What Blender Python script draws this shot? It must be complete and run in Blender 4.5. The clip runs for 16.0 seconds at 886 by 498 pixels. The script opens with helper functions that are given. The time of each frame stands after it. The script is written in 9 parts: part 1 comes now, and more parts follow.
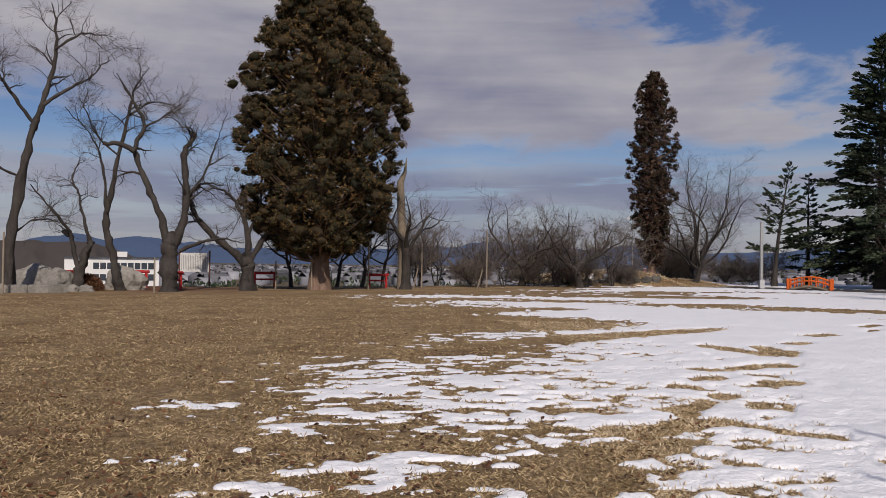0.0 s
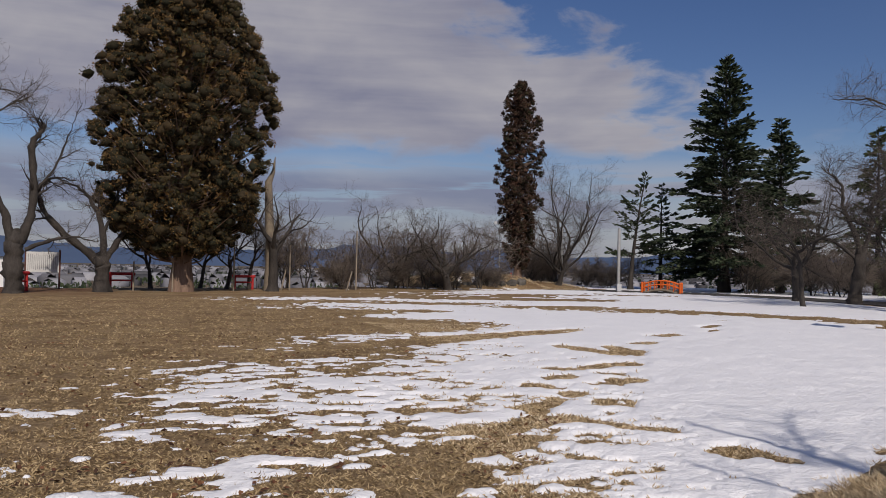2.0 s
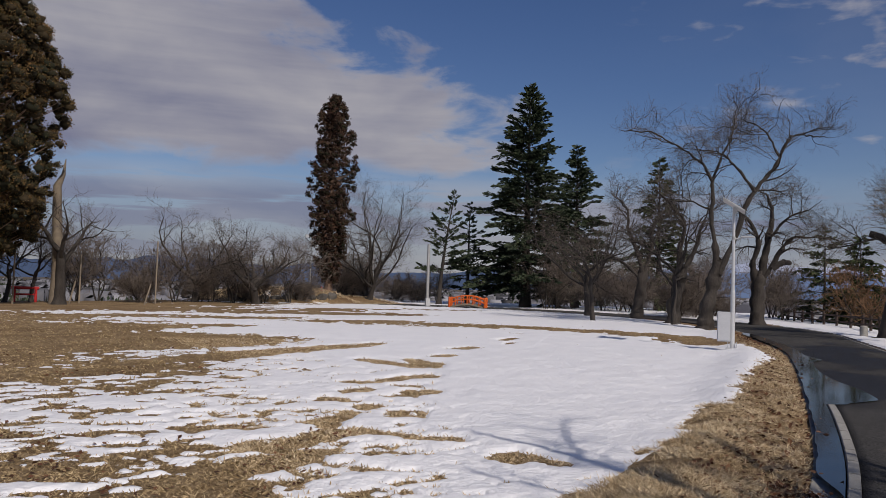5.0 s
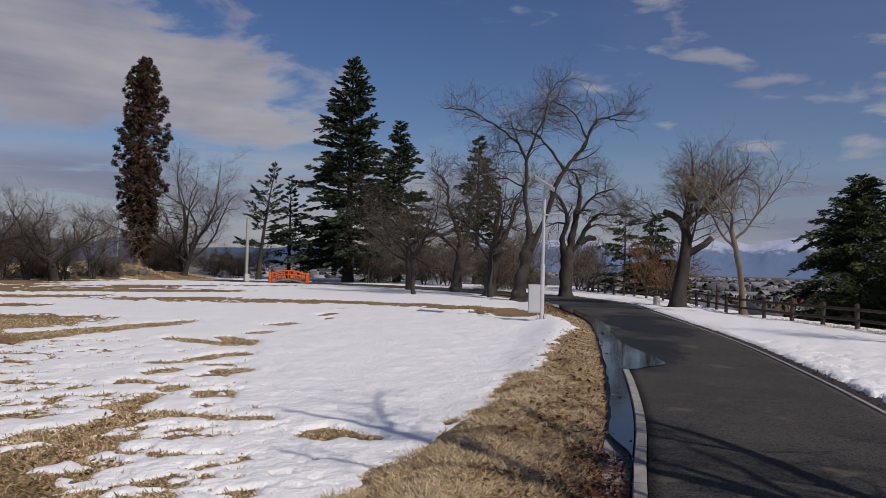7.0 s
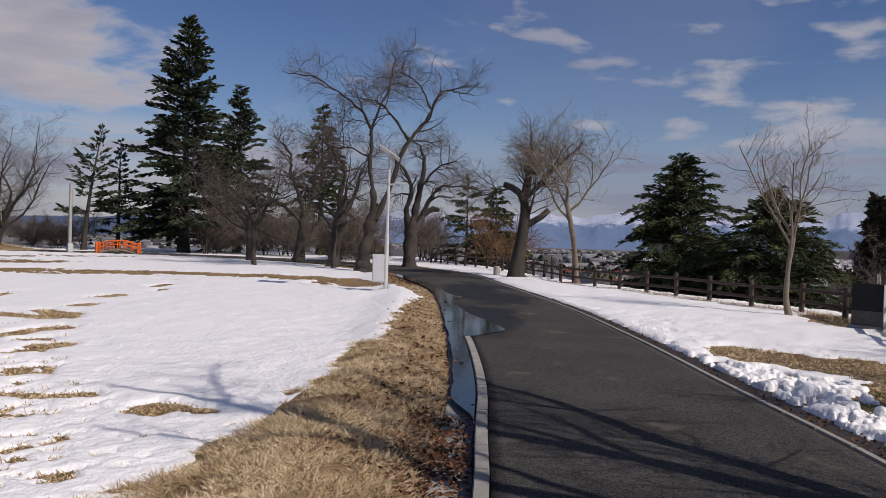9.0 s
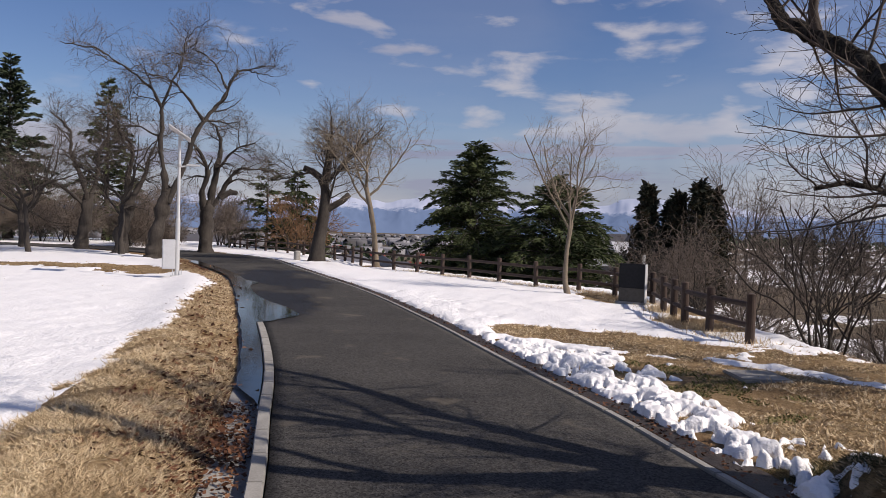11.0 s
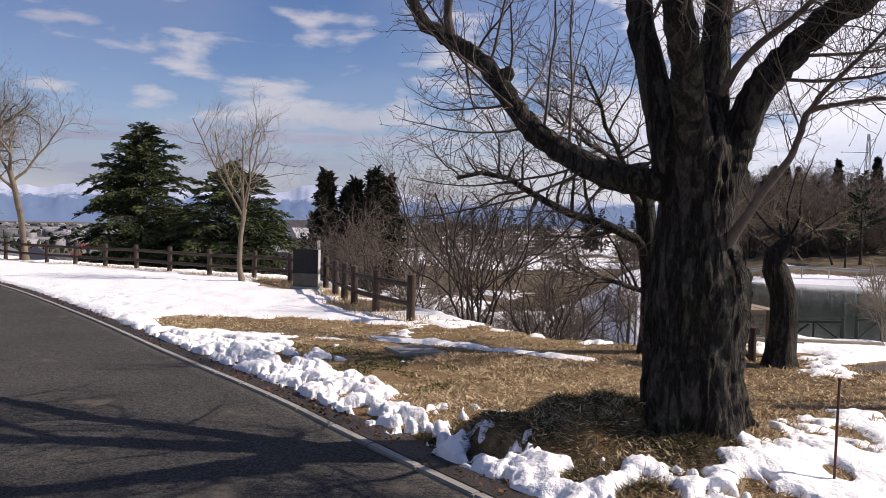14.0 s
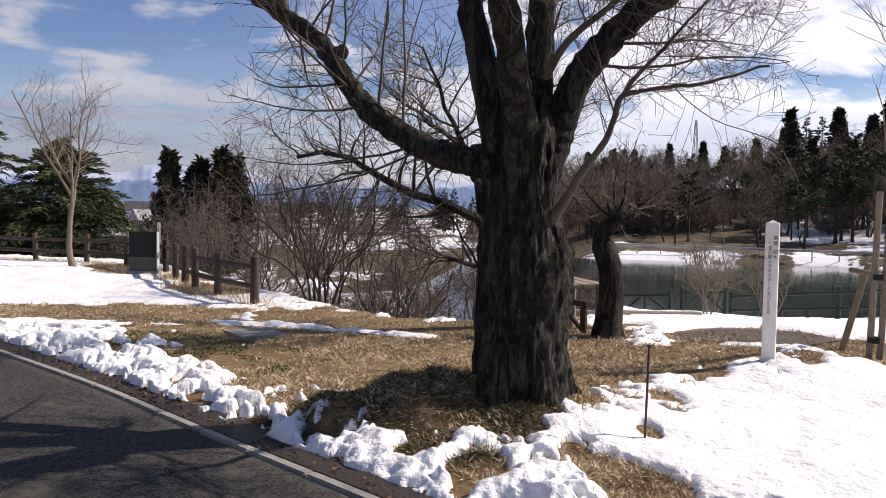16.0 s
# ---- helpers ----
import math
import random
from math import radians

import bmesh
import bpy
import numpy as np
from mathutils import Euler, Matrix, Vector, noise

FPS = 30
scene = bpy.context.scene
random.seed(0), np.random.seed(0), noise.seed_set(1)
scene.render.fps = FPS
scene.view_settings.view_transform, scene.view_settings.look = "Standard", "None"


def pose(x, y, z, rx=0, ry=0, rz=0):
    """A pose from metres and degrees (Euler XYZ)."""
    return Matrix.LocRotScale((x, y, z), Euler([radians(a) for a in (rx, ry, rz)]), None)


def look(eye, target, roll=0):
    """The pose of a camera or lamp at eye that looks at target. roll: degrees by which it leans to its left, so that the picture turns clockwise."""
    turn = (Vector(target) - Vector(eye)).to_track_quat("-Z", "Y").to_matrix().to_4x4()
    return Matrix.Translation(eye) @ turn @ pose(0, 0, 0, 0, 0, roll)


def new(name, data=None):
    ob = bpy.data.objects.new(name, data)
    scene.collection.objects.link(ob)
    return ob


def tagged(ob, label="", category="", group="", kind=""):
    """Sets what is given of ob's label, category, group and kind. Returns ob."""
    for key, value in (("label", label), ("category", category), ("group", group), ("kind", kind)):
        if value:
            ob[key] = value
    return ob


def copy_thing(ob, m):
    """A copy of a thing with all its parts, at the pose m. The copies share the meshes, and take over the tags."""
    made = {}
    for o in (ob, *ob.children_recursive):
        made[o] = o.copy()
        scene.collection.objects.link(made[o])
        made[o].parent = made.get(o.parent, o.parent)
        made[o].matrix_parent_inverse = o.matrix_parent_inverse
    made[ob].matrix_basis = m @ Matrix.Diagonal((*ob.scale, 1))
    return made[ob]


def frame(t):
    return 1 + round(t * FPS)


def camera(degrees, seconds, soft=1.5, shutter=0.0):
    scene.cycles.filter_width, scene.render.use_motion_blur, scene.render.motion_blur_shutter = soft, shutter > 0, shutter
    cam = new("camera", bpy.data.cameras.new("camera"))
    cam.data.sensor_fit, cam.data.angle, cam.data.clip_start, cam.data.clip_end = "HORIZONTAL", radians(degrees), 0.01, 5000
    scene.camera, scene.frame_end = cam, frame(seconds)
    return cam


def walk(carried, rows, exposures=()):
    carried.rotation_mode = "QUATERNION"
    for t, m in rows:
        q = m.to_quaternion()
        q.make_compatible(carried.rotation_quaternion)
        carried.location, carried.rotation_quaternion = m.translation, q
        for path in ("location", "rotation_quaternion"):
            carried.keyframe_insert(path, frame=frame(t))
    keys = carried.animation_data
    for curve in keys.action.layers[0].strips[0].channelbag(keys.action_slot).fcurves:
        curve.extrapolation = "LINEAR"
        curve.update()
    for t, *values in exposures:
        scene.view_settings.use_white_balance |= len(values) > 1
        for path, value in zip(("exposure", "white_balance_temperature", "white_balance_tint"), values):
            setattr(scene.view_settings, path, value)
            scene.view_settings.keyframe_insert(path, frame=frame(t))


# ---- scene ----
cam = camera(58.78, 16.0, 0.8, 0.0)
PATH = [
    (0.0, pose(0.135, 0.627, 1.576, 90.91, -0.68, 0.00)),
    (0.5, pose(0.169, 0.625, 1.569, 90.79, -0.85, -1.79)),
    (1.0, pose(0.199, 0.612, 1.566, 90.73, -0.99, -4.08)),
    (1.5, pose(0.235, 0.589, 1.571, 90.96, -1.32, -7.06)),
    (2.0, pose(0.274, 0.564, 1.574, 91.23, -1.15, -9.30)),
    (2.5, pose(0.321, 0.536, 1.573, 91.52, -1.52, -12.76)),
    (3.0, pose(0.357, 0.506, 1.577, 91.70, -1.73, -15.41)),
    (3.5, pose(0.397, 0.499, 1.568, 91.83, -1.71, -17.06)),
    (6.0, pose(0.544, 0.503, 1.558, 92.30, -1.90, -28.72)),
    (6.5, pose(0.590, 0.543, 1.552, 91.27, -2.07, -32.38)),
    (7.0, pose(0.633, 0.544, 1.558, 91.16, -1.56, -35.56)),
    (7.5, pose(0.687, 0.621, 1.536, 90.57, -0.73, -38.76)),
    (8.0, pose(0.755, 0.744, 1.504, 90.25, -0.75, -41.69)),
    (10.5, pose(0.693, 0.445, 1.514, 88.63, -2.41, -56.56)),
    (11.0, pose(0.732, 0.424, 1.521, 88.70, -1.73, -61.02)),
    (11.5, pose(0.707, 0.401, 1.527, 88.49, -1.59, -65.39)),
    (12.0, pose(0.715, 0.368, 1.524, 88.41, -1.42, -69.99)),
    (12.5, pose(0.721, 0.338, 1.531, 87.95, -0.97, -73.77)),
    (13.0, pose(0.729, 0.298, 1.535, 88.44, -1.14, -77.49)),
    (13.5, pose(0.713, 0.262, 1.539, 88.46, -1.44, -81.26)),
    (14.0, pose(0.720, 0.227, 1.530, 88.26, -1.08, -83.91)),
    (14.5, pose(0.712, 0.195, 1.535, 88.14, -1.05, -86.91)),
    (15.0, pose(0.709, 0.161, 1.526, 87.69, -0.98, -89.23)),
    (15.5, pose(0.698, 0.119, 1.531, 87.18, -0.67, -91.83)),
    (16.0, pose(0.706, 0.088, 1.521, 87.04, -0.85, -94.49)),
]
walk(cam, PATH, [(0.0, -0.06, 6850, 16), (3.5, -0.2, 6800, 15), (7.0, -0.17, 6800, 15), (8.2, -0.06, 6900, 16), (10.5, 0.32, 7050, 17), (12.5, 0.55, 7200, 18), (16.0, 0.72, 7200, 17)])

# ---- world, sun ----
world = bpy.data.worlds.new("world")
scene.world = world
world.use_nodes = True
SUN_WAY = Vector((-0.13, 1.0, -0.84)).normalized()


def build_sky():
    nt = world.node_tree
    N, L = nt.nodes, nt.links
    bg = N["Background"]
    sky = N.new("ShaderNodeTexSky")
    sky.sky_type, sky.sun_disc = "NISHITA", False
    sky.sun_elevation, sky.sun_rotation = radians(39.8), radians(172.6)
    sky.altitude, sky.air_density, sky.dust_density, sky.ozone_density = 200, 1.0, 0.0, 4.0
    co = N.new("ShaderNodeTexCoord")
    sep = N.new("ShaderNodeSeparateXYZ")
    L.new(co.outputs["Generated"], sep.inputs[0])

    def m(op, a, b=None, clamp=False):
        n = N.new("ShaderNodeMath")
        n.operation, n.use_clamp = op, clamp
        for i, v in enumerate((a, b)):
            if v is None:
                continue
            if isinstance(v, (int, float)):
                n.inputs[i].default_value = v
            else:
                L.new(v, n.inputs[i])
        return n.outputs[0]

    x, y, z = sep.outputs
    def away(ax, ay, az, lo, hi):
        d = N.new("ShaderNodeVectorMath")
        d.operation = "DOT_PRODUCT"
        L.new(co.outputs["Generated"], d.inputs[0])
        d.inputs[1].default_value = Vector((ax, ay, az)).normalized()
        r = N.new("ShaderNodeMapRange")
        r.interpolation_type = "SMOOTHSTEP"
        L.new(d.outputs["Value"], r.inputs[0])
        r.inputs[1].default_value, r.inputs[2].default_value = lo, hi
        return r.outputs[0]

    # bearing and height in degrees
    az = m("MULTIPLY", m("ARCTAN2", x, y), 57.2958)
    el = m("MULTIPLY", m("ARCSINE", z), 57.2958)

    def step(v, lo, hi, out=1.0):
        r = N.new("ShaderNodeMapRange")
        r.interpolation_type = "SMOOTHSTEP"
        if isinstance(v, (int, float)):
            r.inputs[0].default_value = v
        else:
            L.new(v, r.inputs[0])
        r.inputs[1].default_value, r.inputs[2].default_value, r.inputs[4].default_value = lo, hi, out
        return r.outputs[0]

    def layered(sx, sy, detail, rough, off, dist=0.0):
        c = N.new("ShaderNodeCombineXYZ")
        L.new(m("MULTIPLY", az, sx), c.inputs[0])
        L.new(m("MULTIPLY", el, sy), c.inputs[1])
        c.inputs[2].default_value = off
        n = N.new("ShaderNodeTexNoise")
        n.inputs["Scale"].default_value, n.inputs["Detail"].default_value = 1.0, detail
        n.inputs["Roughness"].default_value, n.inputs["Distortion"].default_value = rough, dist
        L.new(c.outputs[0], n.inputs["Vector"])
        return n.outputs["Fac"]

    n3 = layered(0.16, 0.36, 7, 0.55, 2.4, 0.3)
    n4 = layered(0.07, 0.75, 6, 0.55, 5.1, 0.2)
    n5 = layered(0.17, 0.5, 6, 0.5, 8.6, 0.2)
    n6 = layered(0.06, 0.13, 5, 0.5, 3.3, 0.4)
    wob = m("MULTIPLY", m("SUBTRACT", n3, 0.5), 34.0)
    # the bank of cloud in the west: a level foot, and an edge that slants back as it rises
    foot = step(m("ADD", m("SUBTRACT", el, m("ADD", 8.2, m("MULTIPLY", step(m("MULTIPLY", az, -1.0), 4, 30), 3.0))), m("MULTIPLY", wob, 0.16)), -0.9, 1.1)
    slant = m("SUBTRACT", 27.0, m("MULTIPLY", m("MAXIMUM", m("SUBTRACT", el, 12.5), 0.0), 2.3))
    flank = step(m("ADD", m("SUBTRACT", slant, az), wob), -2.0, 5.0)
    left = step(m("ADD", az, wob), -75, -35)
    bank = m("MULTIPLY", m("MULTIPLY", foot, flank), left)
    # low layers over the horizon
    lowband = m("MULTIPLY", step(el, 0.0, 1.2), m("SUBTRACT", 1.0, step(el, 5.5, 8.8)))
    lows = m("MULTIPLY", lowband, step(m("ADD", n4, m("MULTIPLY", step(az, 26, 50), -0.1)), 0.36, 0.52))
    # small and broken clouds towards the south
    sunny = away(0.5, -0.6, 0.3, 0.45, 0.95)
    veil = m("MULTIPLY", m("MULTIPLY", step(n6, 0.3, 0.62), step(az, 30, 66)), 0.1)
    more = m("ADD", m("MULTIPLY", step(az, 46, 74), 0.075), m("MULTIPLY", step(az, 84, 106), 0.13))
    more = m("ADD", more, m("MULTIPLY", step(m("MULTIPLY", el, -1.0), -14, -7), m("MULTIPLY", step(az, 50, 72), 0.06)))
    puffs = m("MULTIPLY", step(m("ADD", n5, more), 0.57, 0.76), m("MULTIPLY", step(az, 30, 44), step(el, 1.0, 4.0)))
    haze = m("MULTIPLY", m("SUBTRACT", 1.0, step(el, 1.5, 9.5)), 0.78)
    d = m("MAXIMUM", m("MAXIMUM", bank, veil), m("MAXIMUM", m("MAXIMUM", haze, m("MULTIPLY", lows, 0.85)), m("MULTIPLY", puffs, 0.68)))
    cover = N.new("ShaderNodeMapRange")
    L.new(d, cover.inputs[0])
    shade = m("ADD", m("MULTIPLY", n6, 0.75), m("MULTIPLY", n4, 0.25))
    body = m("ADD", m("MULTIPLY", m("ADD", m("MULTIPLY", bank, 0.62), m("MULTIPLY", m("SUBTRACT", 1.0, step(el, 5.0, 9.0)), 0.75)), 1.0), m("MULTIPLY", m("SUBTRACT", shade, 0.5), 3.2))
    thick = N.new("ShaderNodeMapRange")
    L.new(m("MULTIPLY", body, m("SUBTRACT", 1.0, m("MULTIPLY", step(az, 70, 100), 0.3))), thick.inputs[0])
    thick.inputs[1].default_value, thick.inputs[2].default_value = 0.1, 1.0
    ramp = N.new("ShaderNodeMix")
    ramp.data_type = "RGBA"
    L.new(thick.outputs[0], ramp.inputs["Factor"])
    ramp.inputs["A"].default_value = (5.6, 5.75, 6.3, 1)
    ramp.inputs["B"].default_value = (2.65, 2.95, 4.3, 1)
    glow = N.new("ShaderNodeMix")
    glow.data_type = "RGBA"
    glow.blend_type = "MULTIPLY"
    glow.inputs["Factor"].default_value = 1.0
    L.new(ramp.outputs["Result"], glow.inputs["A"])
    g = m("ADD", m("MULTIPLY", sunny, 0.85), 1.0)
    cg = N.new("ShaderNodeCombineColor")
    for i in range(3):
        L.new(g, cg.inputs[i])
    L.new(cg.outputs[0], glow.inputs["B"])
    mix = N.new("ShaderNodeMix")
    mix.data_type = "RGBA"
    L.new(cover.outputs[0], mix.inputs["Factor"])
    deep = N.new("ShaderNodeHueSaturation")
    deep.inputs["Hue"].default_value, deep.inputs["Saturation"].default_value, deep.inputs["Value"].default_value = 0.512, 1.16, 0.88
    L.new(sky.outputs[0], deep.inputs["Color"])
    L.new(deep.outputs[0], mix.inputs["A"])
    L.new(glow.outputs["Result"], mix.inputs["B"])
    L.new(mix.outputs["Result"], bg.inputs[0])
    bg.inputs[1].default_value = 0.075


build_sky()
sun = new("sun", bpy.data.lights.new("sun", "SUN"))
sun.data.energy, sun.data.angle, sun.data.color = 3.6, radians(0.53), (1.0, 0.95, 0.87)
sun.matrix_world = look((0, 0, 0), SUN_WAY)

# ---- materials ----
def mat(name, a, b=None, scale=4.0, rough=0.85, bump=0.0, bscale=30.0, metal=0.0, fine=None, island=0.0, rand=0.0, spec=0.3, stretch=None, dist=0.02):
    """A surface of colours a and b mixed by two scales of noise, with relief; island and rand shift it from piece to piece."""
    mt = bpy.data.materials.new(name)
    mt.use_nodes = True
    N, L = mt.node_tree.nodes, mt.node_tree.links
    p = N["Principled BSDF"]
    p.inputs["Roughness"].default_value, p.inputs["Metallic"].default_value = rough, metal
    p.inputs["Specular IOR Level"].default_value = spec
    b = b or tuple(v * 0.75 for v in a)
    co = N.new("ShaderNodeTexCoord")
    vec = co.outputs["Object"]
    if stretch:
        mp = N.new("ShaderNodeMapping")
        mp.inputs["Scale"].default_value = stretch
        L.new(vec, mp.inputs[0])
        vec = mp.outputs[0]
    n1 = N.new("ShaderNodeTexNoise")
    n1.inputs["Scale"].default_value, n1.inputs["Detail"].default_value, n1.inputs["Roughness"].default_value = scale, 5, 0.6
    L.new(vec, n1.inputs["Vector"])
    n2 = N.new("ShaderNodeTexNoise")
    n2.inputs["Scale"].default_value, n2.inputs["Detail"].default_value, n2.inputs["Roughness"].default_value = bscale, 4, 0.65
    L.new(vec, n2.inputs["Vector"])
    s = N.new("ShaderNodeMath")
    s.operation = "MULTIPLY_ADD"
    L.new(n2.outputs["Fac"], s.inputs[0])
    s.inputs[1].default_value = 0.7
    L.new(n1.outputs["Fac"], s.inputs[2])
    r = N.new("ShaderNodeMapRange")
    L.new(s.outputs[0], r.inputs[0])
    r.inputs[1].default_value, r.inputs[2].default_value = 0.6, 1.1
    mx = N.new("ShaderNodeMix")
    mx.data_type = "RGBA"
    mx.inputs["A"].default_value, mx.inputs["B"].default_value = (*a, 1), (*b, 1)
    L.new(r.outputs[0], mx.inputs["Factor"])
    out = mx.outputs["Result"]
    for amount, node, sock in ((island, "ShaderNodeNewGeometry", "Random Per Island"), (rand, "ShaderNodeObjectInfo", "Random")):
        if amount:
            g = N.new(node)
            v = N.new("ShaderNodeMapRange")
            L.new(g.outputs[sock], v.inputs[0])
            v.inputs[3].default_value, v.inputs[4].default_value = 1 - amount, 1 + amount
            h = N.new("ShaderNodeHueSaturation")
            L.new(out, h.inputs["Color"])
            L.new(v.outputs[0], h.inputs["Value"])
            out = h.outputs[0]
    L.new(out, p.inputs["Base Color"])
    if bump:
        bp = N.new("ShaderNodeBump")
        bp.inputs["Strength"].default_value, bp.inputs["Distance"].default_value = bump, dist
        L.new(n2.outputs["Fac"], bp.inputs["Height"])
        L.new(bp.outputs[0], p.inputs["Normal"])
    return mt


def leaf_mat(name, a, b, c, rough=0.7, tuft=1.1):
    """Foliage in three colours, from leaf to leaf."""
    mt = bpy.data.materials.new(name)
    mt.use_nodes = True
    N, L = mt.node_tree.nodes, mt.node_tree.links
    p = N["Principled BSDF"]
    p.inputs["Roughness"].default_value, p.inputs["Specular IOR Level"].default_value = rough, 0.25
    g = N.new("ShaderNodeNewGeometry")
    co = N.new("ShaderNodeTexCoord")
    n = N.new("ShaderNodeTexNoise")
    n.inputs["Scale"].default_value, n.inputs["Detail"].default_value, n.inputs["Roughness"].default_value = tuft, 3, 0.6
    L.new(co.outputs["Object"], n.inputs["Vector"])
    s = N.new("ShaderNodeMath")
    s.operation = "MULTIPLY_ADD"
    L.new(g.outputs["Random Per Island"], s.inputs[0])
    s.inputs[1].default_value = 0.38
    L.new(n.outputs["Fac"], s.inputs[2])
    r = N.new("ShaderNodeValToRGB")
    e = r.color_ramp.elements
    e[0].position, e[0].color = 0.48, (*a, 1)
    e[1].position, e[1].color = 0.95, (*c, 1)
    k = e.new(0.7)
    k.color = (*b, 1)
    L.new(s.outputs[0], r.inputs[0])
    L.new(r.outputs[0], p.inputs["Base Color"])
    return mt


